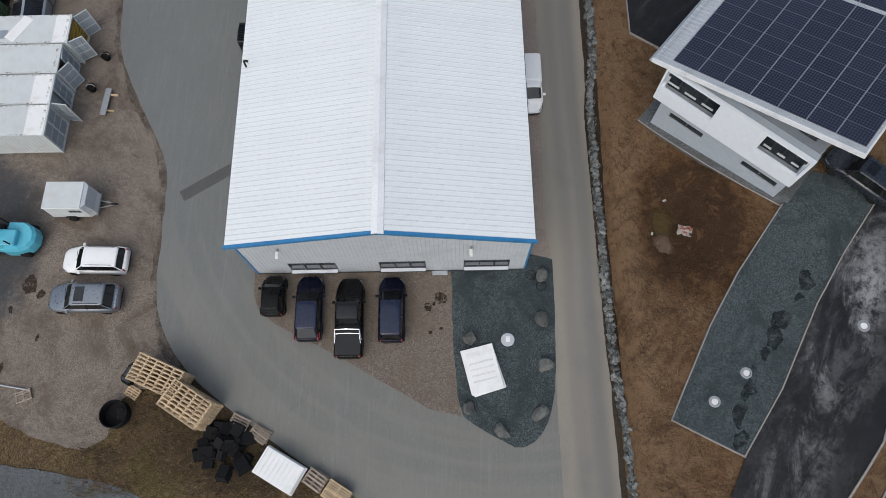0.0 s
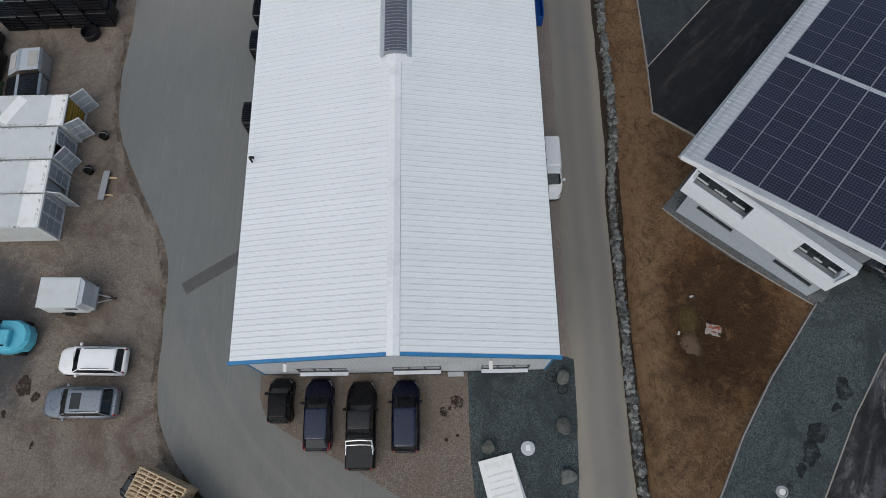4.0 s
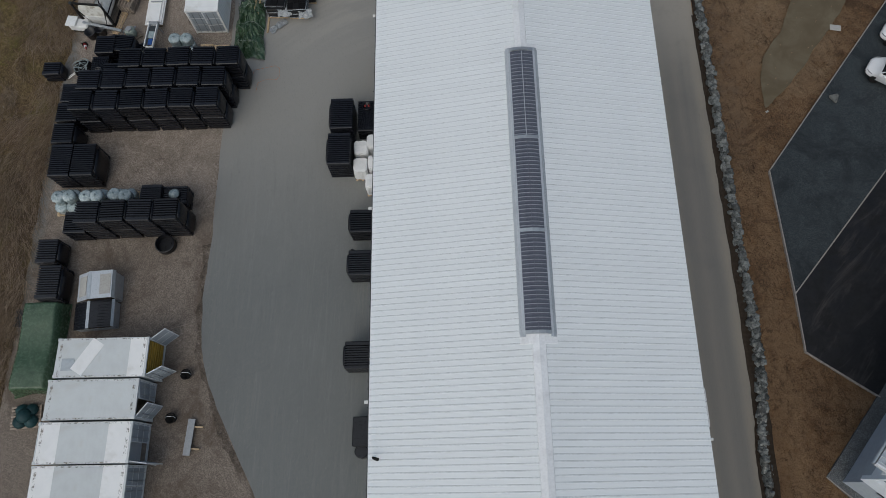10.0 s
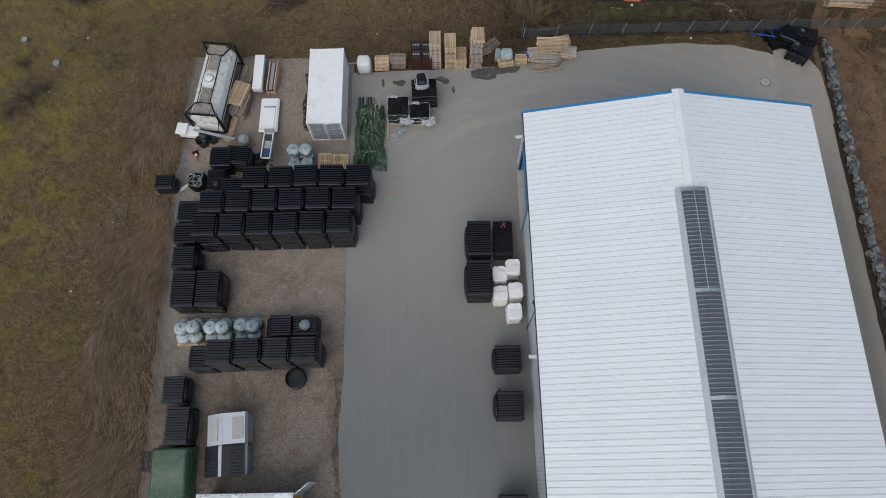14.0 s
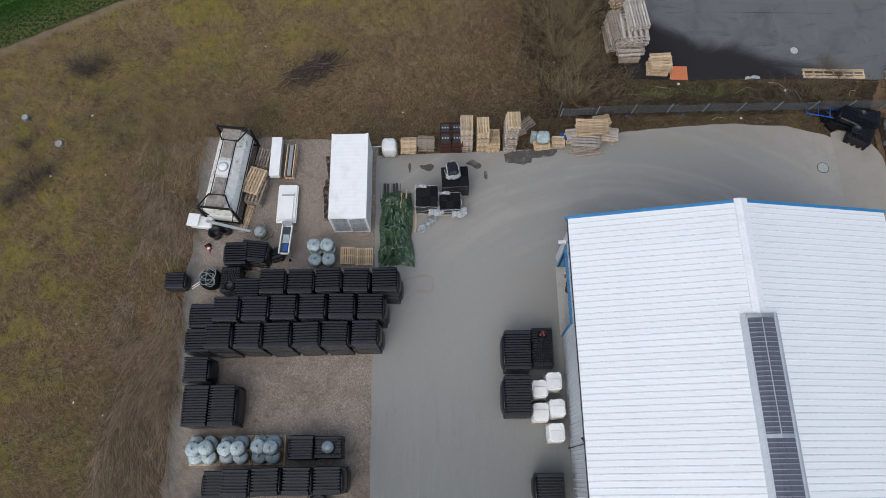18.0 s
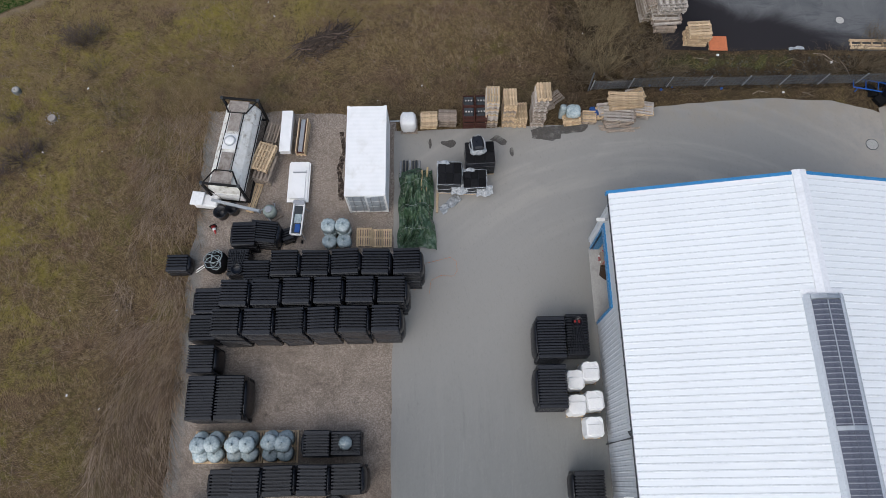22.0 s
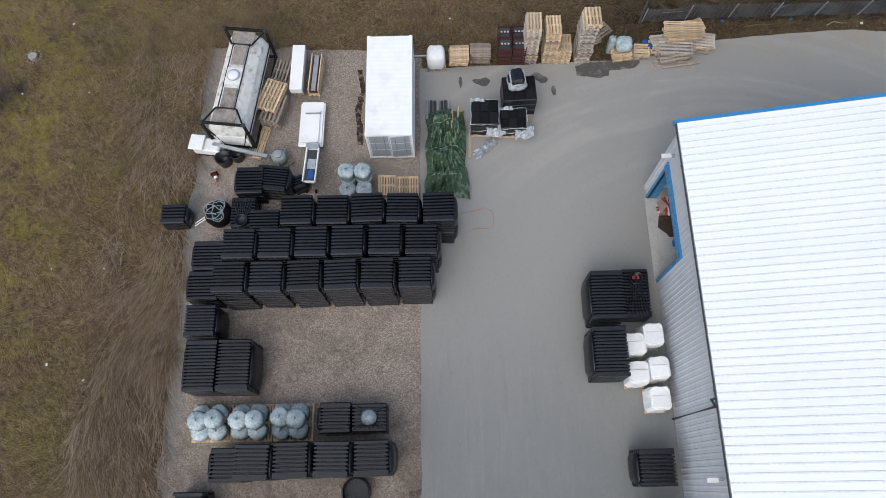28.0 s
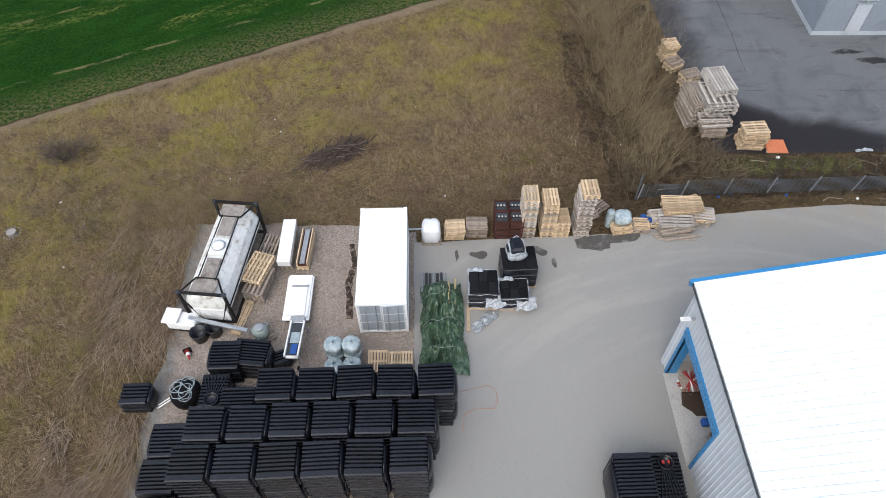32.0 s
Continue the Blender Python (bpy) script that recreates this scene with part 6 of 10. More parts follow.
# ---- shipping containers ----
def corrugated(length, height, depth=0.022, pitch=0.28):
    b = bmesh.new()
    n = max(1, round(length / pitch))
    p = length / n
    out = []
    for k in range(n):
        o = k * p
        out += [(o, 0.0), (o + p * 0.28, 0.0), (o + p * 0.5, depth), (o + p * 0.78, depth)]
    out.append((length, 0.0))
    lo, hi = [b.verts.new((u, d, 0)) for u, d in out], [b.verts.new((u, d, height)) for u, d in out]
    for i in range(len(out) - 1):
        b.faces.new((lo[i], lo[i + 1], hi[i + 1], hi[i]))
    back = [b.verts.new((u, 0.06, z)) for u, z in ((0, 0), (length, 0), (length, height), (0, height))]
    b.faces.new(back[::-1])
    b.faces.new([hi[i] for i in range(len(out))] + [back[2], back[3]])
    return b


def door_leaf(w, h):
    """A container door leaf in the x-z plane: frame, two recessed fields, locking bars."""
    b = box(0, 0, 0, w, 0.05, h)
    return b


def container(at, L, W, H, colour, label, doors=((0, 0), (0, 0)), group="shipping containers", stripes=()):
    """Doors on the +x end, hinged at the corners and turned open by the angles given (second number: which leaf exists)."""
    c = thing("shipping_container", label, "container", at, group)
    f = 0.1
    for y in (0, W - f):
        part("bottom_rail", box(f, y, 0.08, L - f, y + f, 0.24), colour, c)
        part("top_rail", box(f, y, H - 0.09, L - f, y + f, H), colour, c)
    for x in (0, L - f):
        for y in (0, W - f):
            part("corner_post", box(x, y, 0.0, x + f, y + f, H), colour, c)
    for x in (0, L - 0.16):
        for y in (0, W - 0.16):
            part("corner_casting", box(x - 0.012, y - 0.012, H - 0.12, x + 0.172, y + 0.172, H + 0.022, 0.01), colour, c)
    part("header", box(L - f, f, H - 0.12, L, W - f, H - 0.002), colour, c)
    part("sill", box(L - f, f, 0.05, L, W - f, 0.18), colour, c)
    part("side_wall", corrugated(L - 2 * f, H - 0.33), colour, c, at=pose(f, 0.012, 0.24))
    part("side_wall", corrugated(L - 2 * f, H - 0.33), colour, c, at=pose(L - f, W - 0.012, 0.24, 0, 0, 180))
    part("end_wall", corrugated(W - 2 * f, H - 0.2), colour, c, at=pose(0.012, W - f, 0.1, 0, 0, -90))
    roofb = bmesh.new()
    n = 44
    rows = []
    for k in range(n + 1):
        x = 0.02 + (L - 0.04) * k / n
        z = H - 0.003 - (0.004 if k % 2 else 0.0)
        rows.append([roofb.verts.new((x, y, zz)) for y, zz in ((0.06, H - 0.01), (0.16, z), (W - 0.16, z), (W - 0.06, H - 0.01))])
    for r, q in zip(rows, rows[1:]):
        for i in range(3):
            roofb.faces.new((r[i], q[i], q[i + 1], r[i + 1]))
    roof_part = part("roof", roofb, colour, c, "ribbed steel roof")
    for a0, a1 in stripes:
        part("roof_sheet", box(a0, 0.03, H - 0.004, a1, W - 0.03, H + 0.0015), "container_new", roof_part, "brighter roof panel")
    for a0, a1 in ((0.19, 0.34), (L - 0.34, L - 0.19)) if colour == "container" else ():
        part("rust_bloom", box(a0, 0.05, H + 0.004, a1, W - 0.05, H + 0.006), "rustmark", c, "yellow-brown rust along the roof's end")
    for y in (0.02, W - 0.12) if colour == "container" else ():
        part("rust_bloom", box(0.3, y, H + 0.002, L - 0.3, y + 0.1, H + 0.004), "rustmark", c, "yellow-brown rust along the roof's edge")
    part("floor", box(f, f, 0.1, L - f, W - f, 0.2), "oldwood", c)
    lw, lh = W / 2 - f - 0.01, H - 0.32
    for side, (angle, there) in zip((0, 1), doors):
        if side == 0:
            at2 = pose(L - 0.03, f, 0.19) @ pose(0, 0, 0, 0, 0, 90 - angle)
        else:
            at2 = pose(L - 0.03, W - f, 0.19) @ pose(0, 0, 0, 0, 0, -90 + angle) @ Matrix.Diagonal((1, -1, 1, 1))
        leaf = part("door", door_leaf(lw, lh), "doorgrey", c, "grey container door leaf", at2)
        for k in range(3):
            z0 = 0.06 + k * (lh - 0.06) / 3
            part("door_field", box(0.07, -0.012, z0 + 0.03, lw - 0.06, -0.002, z0 + (lh - 0.06) / 3 - 0.05, 0.004), "doorpanel", leaf)
            part("door_field", box(0.07, 0.052, z0 + 0.03, lw - 0.06, 0.062, z0 + (lh - 0.06) / 3 - 0.05, 0.004), "doorpanel", leaf)
        for u in (0.3, 0.75):
            part("locking_bar", tube([(lw * u, -0.04, 0.02), (lw * u, -0.04, lh - 0.02)], 0.022, 6), "greysteel", leaf)
            part("handle", box(lw * u - 0.02, -0.075, 0.95, lw * u + 0.3, -0.05, 0.99), "zinc", leaf)
        for z in (0.25, 0.9, 1.6, 2.1):
            part("hinge", box(-0.04, -0.03, z, 0.03, 0.06, z + 0.09), "greysteel", leaf)
    return c


W4 = "white weathered shipping container "
container(pose(-29.1, 9.6, 0), 5.62, 2.38, 2.58, "container", W4 + "with closed grey doors", stripes=((0.05, 1.33), (4.2, 5.5)))
container(pose(-29.12, 12.06, 0), 5.62, 2.38, 2.58, "container", W4 + "with one door ajar", ((98, 1), (0, 1)), stripes=((0.1, 1.3), (4.2, 5.5)))
container(pose(-28.98, 14.56, 0), 5.52, 2.38, 2.58, "container", W4 + "and a door swung half open", ((38, 1), (6, 1)))
half = bpy.data.objects["shipping_container.001"]
part("inner_panel", box(5.2, 0.12, 0.2, 5.24, 2.26, 2.4), "doorfield", half, "plain grey sheet closing the container")
cy = container(pose(-28.78, 17.06, 0), 5.62, 2.4, 2.58, "container", W4 + "standing open with yellow racks inside", ((62, 1), (128, 1)), stripes=((4.5, 5.5),))
part("loose_sheet", box(-0.42, -1.1, 2.59, 0.42, 1.1, 2.605), "container_new", cy, "bright loose sheet lying across the roof", pose(1.95, 1.25, 0, 0, 0, -32))
part("roof_patch", box(0.42, 0.42, 2.585, 1.2, 1.15, 2.6), "zinc", cy, "repair patch on the roof")
for k in range(7):
    part("rack_slat", box(4.2, 0.22 + k * 0.29, 1.9, 5.56, 0.4 + k * 0.29, 2.1), "yellow", cy, "yellow rack board")
for k in range(7):
    part("rack_front", box(5.5, 0.15, 0.3 + k * 0.3, 5.6, 2.25, 0.42 + k * 0.3, 0.005), "yellow", cy, "yellow-brown rack beam")
nc = container(pose(-23.6, 49.55, 0, 0, 0, -90), 6.06, 2.44, 2.6, "container_new", "clean white shipping container with grey doors on gravel", ((0, 1), (4, 1)), stripes=())
nc.matrix_basis = Matrix.Translation((-21.2 - 2.42, 49.58, 0)) @ pose(0, 0, 0, 0, 0, -90)


# ---- black plastic tanks ----
def tank_profile(d, h, rib=0.15, margin=0.17):
    """The corrugated outline of a tank in the y-z plane, anticlockwise."""
    pts = []

    def run(ax, ay, bx, by, nx, ny, pitch):
        L = math.hypot(bx - ax, by - ay)
        n = max(1, int((L - 2 * margin) / pitch))
        p = (L - 2 * margin) / n
        tx, ty = (bx - ax) / L, (by - ay) / L
        out = [(0.05, 0.0), (margin, 0.0)]
        for k in range(n):
            o = margin + k * p
            out += [(o + p * 0.05, -rib), (o + p * 0.4, -rib), (o + p * 0.5, 0.0), (o + p, 0.0)]
        out.append((L - 0.05, 0.0))
        for s, dd in out:
            pts.append((ax + tx * s + nx * dd, ay + ty * s + ny * dd))

    run(-d / 2, 0.0, d / 2, 0.0, 0, -1, 0.3)
    run(d / 2, 0.0, d / 2, h, 1, 0, 0.3)
    run(d / 2, h, -d / 2, h, 0, 1, 0.15)
    run(-d / 2, h, -d / 2, 0.0, -1, 0, 0.3)
    return pts


def tank_meshes(w, d, h):
    prof = tank_profile(d, h)

    def ring(x, k, up):
        return [(x, y * k, up + (z - h / 2) * k + h / 2) for y, z in prof]

    def notched(x, k):
        return [(x, y * k, (z - h / 2) * k + h / 2) for y, z in tank_profile(d, h, 0.26)]

    body = mesh_of("tank_body", loft([notched(-w / 2, 1.0), ring(-w / 2 + 0.1, 1.0, 0), ring(w / 2 - 0.13, 1.0, 0), notched(w / 2 - 0.03, 1.0), notched(w / 2, 0.95)]), "black")
    s = []
    for x, k in ((w / 2 - 0.01, 0.84), (w / 2 + 0.06, 0.82), (w / 2 + 0.15, 0.66), (w / 2 + 0.19, 0.45)):
        n = 14
        s.append([(x, d / 2 * k * max(-1, min(1, 1.35 * math.cos(2 * math.pi * i / n))), h / 2 + h / 2 * k * max(-1, min(1, 1.35 * math.sin(2 * math.pi * i / n)))) for i in range(n)])
    end = mesh_of("end_dome", loft(s), "black", True)
    return body, end


TANKS = {}


def tank(x, y, z, w=1.5, d=1.5, h=1.63, turn=0.0, label="black ribbed plastic tank", group="black plastic tanks", tilt=0.0, pipe=False):
    """A ribbed tank, its end dome towards its own +x. x, y: the middle of its footprint."""
    key = (w, d, h)
    if key not in TANKS:
        TANKS[key] = tank_meshes(w, d, h)
    t = thing("plastic_tank", label, "tank", pose(x, y, z, tilt, 0, turn), group)
    part("body", TANKS[key][0], None, t)
    e = part("end_dome", TANKS[key][1], None, t)
    return t


random.seed(11)
STK = "black ribbed plastic tank stacked two high in a row"
for x0, n, y, pitch in ((-26.75, 5, 39.25, 1.72), (-29.45, 6, 37.6, 1.745), (-29.75, 6, 35.95, 1.745)):
    for k in range(n):
        for z in (0.0, 1.635):
            tank(x0 + k * pitch + random.uniform(-0.03, 0.03) + (0.03 if z == 0 else 0), y + random.uniform(-0.04, 0.04) + (0.05 * (k - 3) * 0.3 if y < 38 else 0), z, turn=random.uniform(-1.5, 1.5) + (180 if k % 7 == 6 else 0), label=STK)
for k in range(4):
    for z in (0.0, 1.635):
        tank(-28.05 + k * 1.72 + random.uniform(-0.03, 0.03), 27.62 + random.uniform(-0.03, 0.03) + 0.03 * k, z, turn=random.uniform(-1.2, 1.2), label=STK)
ONE = "black ribbed plastic tank standing on gravel"
tank(-29.62, 27.55, 0, turn=180, label=ONE)
tank(-31.45, 37.55, 0, turn=180, label=ONE)
tank(-31.55, 35.98, 0, turn=180, label=ONE)
tank(-28.75, 39.2, 0, label=ONE)
tank(-31.15, 32.0, 0, 1.48, 2.4, 2.05, 180, "large black ribbed plastic tank on gravel")
tank(-29.55, 32.0, 0, 1.52, 2.4, 2.05, 0, "large black ribbed plastic tank on gravel")
tank(-31.4, 34.15, 0, 1.45, 1.55, 1.9, 0, ONE)
tank(-31.25, 25.6, 0, 1.35, 1.65, 1.5, 0, "black ribbed plastic tank at the yard's edge")
tank(-30.75, 23.45, 0, 1.45, 2.25, 1.6, 0, "long black ribbed plastic tank at the yard's edge")
tank(-33.75, 40.1, -0.03, 1.25, 1.05, 1.0, 0, "small black ribbed tank at the edge of the grass")
tank(-24.82, 29.55, 0, 1.4, 1.4, 1.5, 180, ONE)
tank(-11.9, 35.0, 0, 1.55, 2.35, 2.2, 180, "tall black ribbed tank on the asphalt by the hall")
tank(-12.0, 32.3, 0, 1.55, 2.35, 2.2, 180, "tall black ribbed tank on the asphalt by the hall")
tank(-10.35, 27.15, 0, 1.6, 1.6, 1.75, 180, "black ribbed tank against the hall wall")
t = tank(-10.35, 24.25, 0, 1.65, 1.7, 1.75, 180, "black ribbed tank with a short pipe against the hall wall")
part("filler_pipe", tube([(0.62, -0.95, 0.8), (0.62, -0.95, 1.35), (0.62, -0.95, 1.45)], [0.09, 0.09, 0.11], 10), "black", t)
tank(-10.4, 18.25, 0, 1.65, 1.7, 1.75, 180, "black ribbed tank against the hall wall")
tank(-29.75, 41.7, 0, 1.4, 1.5, 1.5, 180, "black ribbed tank standing askew among others")
tank(-28.6, 41.85, 0.0, 1.6, 1.4, 1.4, -7, "black ribbed tank turned askew among others")
tank(-27.35, 41.9, 0.0, 0.7, 0.8, 0.7, 20, "small black ribbed tank lying on gravel")


def lying_tank(x, y, w, d, h, turn, label, capped=False):
    """A tank lying flat with a round manhole and raised spines on its top."""
    t = thing("plastic_tank", label, "tank", pose(x, y, 0, 0, 0, turn), "black plastic tanks")
    key = (w, d, h)
    if key not in TANKS:
        TANKS[key] = tank_meshes(w, d, h)
    part("body", TANKS[key][0], None, t)
    ny = d * (0.30 if not capped else 0.0)
    for a in (-0.32, -0.21, -0.1, 0.0, 0.1, 0.21, 0.32):
        part("spine", tube([(a * 0.6, ny - 0.2, h + 0.0), (a * 1.9 * w / 1.4, -d / 2 + 0.1 if not capped else ny - 0.5, h + 0.02)], 0.035, 6), "black", t)
    if capped:
        for a in (-0.32, 0.32):
            part("spine", tube([(a * 0.6, ny + 0.2, h), (a * 1.9, ny + 0.5, h + 0.02)], 0.05, 6), "black", t)
    neck = part("manhole_neck", lathe([(0.33, h - 0.04), (0.34, h + 0.14), (0.29, h + 0.14), (0.28, h + 0.02), (0.05, h + 0.015)], 22), "black", t, "open round manhole neck", Matrix.Translation((0, ny, 0)), True)
    if capped:
        part("cap", lathe([(0.36, h + 0.13), (0.37, h + 0.2), (0.25, h + 0.34), (0.05, h + 0.4)], 20), "film", neck, "film-wrapped cap", smooth=True)
    elif -20 < x < 0:
        for k in (-1, 1):
            part("fitting", box(k * 0.12 - 0.06, -0.05, h + 0.02, k * 0.12 + 0.06, 0.1, h + 0.12, 0.02), "red", neck, "red pipe fitting")
    return t


lying_tank(-10.25, 35.3, 1.25, 2.4, 1.25, 0, "black tank lying flat with an open manhole beside the hall")
lying_tank(-23.25, 29.55, 1.6, 1.3, 1.25, 0, "black tank with a film-wrapped manhole cap", True)
t = lying_tank(-30.02, 40.0, 1.22, 1.65, 1.25, 180, "flat black tank top with ring opening leaning on the row")
# black bins near the flue: dark crate with a drum
t = thing("plastic_crate", "black plastic crate with a drum against the hall wall", "crate", pose(-10.15, 13.4, 0))
part("crate", box(-0.5, -0.6, 0, 0.5, 1.15, 1.5, 0.05), "black", t)
part("drum", lathe([(0.4, 0), (0.42, 0.05), (0.42, 0.95), (0.36, 1.0)], 18), "black", t, at=pose(0.0, -0.85, 0))

# film-wrapped bundles on pallets
random.seed(5)


def bundle_mesh(seed):
    rnd = random.Random(seed)
    ph = [rnd.uniform(0, 6.3) for _ in range(3)]
    pleats = rnd.randint(11, 14)

    def wob(a, z):
        deep = 0.035 + 0.11 * smoothstep(0.45, 0.7, z)
        return 1 + deep * (abs(math.sin(pleats * 0.5 * a + ph[0])) - 0.6) + 0.03 * math.sin(23 * a + ph[1] + 3 * z) + 0.03 * math.sin(4 * a + ph[2])

    return mesh_of("bundle", lathe([(0.36, 0.0), (0.40, 0.12), (0.38, 0.4), (0.41, 0.5), (0.39, 0.58), (0.33, 0.64), (0.22, 0.675), (0.12, 0.7), (0.05, 0.72), (0.02, 0.72)], 52, wobble=wob), "film", True)


BUNDLES = [bundle_mesh(k) for k in range(4)]


def bundle(x, y, z, label="grey plastic bundle wrapped in clear film"):
    t = thing("wrapped_bundle", label, "bundle", pose(x, y, z, 0, 0, random.uniform(0, 360)) @ Matrix.Diagonal((1.12, 1.12, 1.0, 1)), "film-wrapped bundles")
    part("wrapped_body", random.choice(BUNDLES), None, t)
    part("knot", lathe([(0.05, 0.70), (0.07, 0.76), (0.03, 0.84)], 8), "film", t)


for gx in (-30.9, -29.0, -27.05):
    for dx, dy in ((-0.42, -0.4), (0.42, -0.4), (-0.42, 0.42), (0.42, 0.42)):
        bundle(gx + dx * 0.95, 29.5 + dy * 0.95, 0.145)
    for dx in (-0.36, 0.38):
        bundle(gx + dx, 29.62 + random.uniform(-0.1, 0.15), 0.82, "grey plastic bundle in clear film on top of others")
for dx, dy in ((0, 0), (0.86, 0), (0.0, -0.72), (0.88, -0.72)):
    bundle(-24.75 + dx, 42.2 + dy, 0.0)
    if dy == 0:
        bundle(-24.75 + dx, 42.25 + dy, 0.66, "grey plastic bundle in clear film on top of another")


# ---- the white house on the bank ----
house = thing("house", "white and grey rendered house with mono-pitch solar roof", "house", pose(17.54, 10.75, 0, 0, 0, -41))
HZ = lambda u: 1.15 + 0.085 * u
bed = []
for f, out in ((0.0, 0.3), (0.12, 0.4), (0.3, 0.46), (0.5, 0.46), (0.75, 0.36), (1.0, 0.15)):
    u = -0.2 + 11.05 * f
    g, w_ = 1.12 + 0.85 * f, 1.24 + 1.1 * f
    bed.append([(u, -0.05 - out, -0.4), (u, -0.05 - out, g), (u, -0.02 - out, g + 0.05), (u, 0.05 - out, g + 0.05), (u, 0.4, w_), (u, 20.5, w_), (u, 20.5, -0.4)])
part("footing", loft(bed), "darkgravel", house, "sloping bed of dark grey chippings round the walls")
part("footing_kerb", tube([(r_[2][0], r_[2][1], r_[2][2] + 0.01) for r_ in bed], 0.045, 5), "kerbstone", house, "pale edging of the chippings")


def pierced(u0, u1, z0, z1, holes, v0, v1, colour, name, parent, label):
    """A wall from u0 to u1 along the facade with openings that go right through it."""
    us = sorted({u0, u1, *[h[0] for h in holes], *[h[1] for h in holes]})
    first = None
    for a, c in zip(us, us[1:]):
        mid = (a + c) / 2
        cuts = sorted((h[2], h[3]) for h in holes if h[0] < mid < h[1])
        z = z0
        for lo, hi in cuts + [(z1, z1)]:
            if lo - z > 0.01:
                ob = part(name, box(a, v0, z, c, v1, lo), colour, first or parent, label if first is None else "")
                first = first or ob
            z = hi
    return first


def window(parent, u0, u1, z0, z1, v, n, label="dark framed window"):
    w = part("window", box(u0, v, z1 - 0.06, u1, v + 0.09, z1), "anthracite", parent, label)
    part("window_frame", box(u0, v, z0, u1, v + 0.09, z0 + 0.06), "anthracite", w)
    for k in range(n + 1):
        x = u0 + (u1 - u0 - 0.06) * k / n
        part("mullion", box(x, v + 0.002, z0 + 0.06, x + 0.06, v + 0.088, z1 - 0.06), "anthracite", w)
    for k in range(n):
        part("pane", box(u0 + (u1 - u0) * k / n + 0.06, v + 0.03, z0 + 0.062, u0 + (u1 - u0) * (k + 1) / n - 0.03, v + 0.05, z1 - 0.062), "pane", w)


LOW = [(1.45, 4.0, 3.0, 3.55), (6.95, 9.5, 3.0, 3.55)]
wall = pierced(0.6, 9.95, 0.9, 4.3, LOW, 0.0, 0.32, "plastergrey", "lower_wall", house, "grey rendered ground floor wall")
for u0, u1, z0, z1 in LOW:
    window(wall, u0, u1, z0, z1, 0.08, 2, "low dark strip window")
part("side_wall", box(0.6, 0.322, 0.9, 0.92, 20.2, 4.3), "plastergrey", house, "grey rendered side wall")
part("side_wall", box(9.63, 0.322, 1.6, 9.95, 20.2, 4.3), "plastergrey", house)
part("back_wall", box(0.922, 19.9, 0.9, 9.628, 20.2, 9.6), "plastergrey", house)
# projecting white upper band with deep-set openings
HIGH = [(0.12, 3.85, 5.5, 7.3), (7.05, 9.9, 5.5, 7.3)]
band = pierced(0.0, 10.1, 4.3, 7.5, HIGH, -0.3, -0.04, "plaster", "upper_wall", house, "projecting white rendered upper storey")
part("balcony_floor", box(0.0, -0.038, 4.305, 10.1, 1.6, 5.1), "plastergrey", band)
part("parapet_side", box(0.0, -0.038, 5.102, 0.3, 20.2, 5.9), "plaster", band, "white rendered side band")
part("parapet_side", box(0.0, 0.9, 5.902, 0.3, 20.2, 7.4), "plaster", band)
part("parapet_side", box(9.8, -0.038, 5.102, 10.1, 20.2, 5.9), "plaster", band)
part("parapet_side", box(9.8, 0.9, 5.902, 10.1, 20.2, 7.4), "plaster", band)
for u0, u1, z0, z1 in HIGH:
    window(band, u0, u1, z0 - 0.4, z1, 0.5, 4, "dark framed loggia window band")
    # three pale strips added low in each opening
    for k in range(3):
        part("rail_panel", box(u0 + 0.2 + k * (u1 - u0) / 3, 0.2, z0 + 0.2, u0 + (k + 1) * (u1 - u0) / 3 - 0.24, 0.24, z0 + 0.36), "wall", band, "pale strip low in the loggia opening")
    part("loggia_wall", box(u0 + 0.2, 0.5, 5.11, u1 - 0.2, 0.6, z0 - 0.41), "plastergrey", band)
    part("soffit", box(u0 + 0.0, -0.038, z1 + 0.04, u1 - 0.0, 0.6, z1 + 0.1), "plastergrey", band)


def roof_z(u):
    return 7.42 + (u + 1.1) * 0.228


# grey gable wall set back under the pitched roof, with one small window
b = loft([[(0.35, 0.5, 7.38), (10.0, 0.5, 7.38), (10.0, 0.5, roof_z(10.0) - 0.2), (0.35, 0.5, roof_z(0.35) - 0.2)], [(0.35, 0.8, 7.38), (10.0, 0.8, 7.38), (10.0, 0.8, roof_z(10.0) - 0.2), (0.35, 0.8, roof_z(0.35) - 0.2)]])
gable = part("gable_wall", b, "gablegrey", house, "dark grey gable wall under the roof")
window(gable, 8.2, 9.3, 8.2, 8.75, 0.44, 2, "small dark gable window")
part("ledge", box(0.0, -0.038, 7.402, 10.1, 0.498, 7.44), "plastergrey", band)
part("east_gable", box(9.7, 0.802, 7.402, 10.0, 19.898, roof_z(10.0) - 0.3), "plastergrey", house)
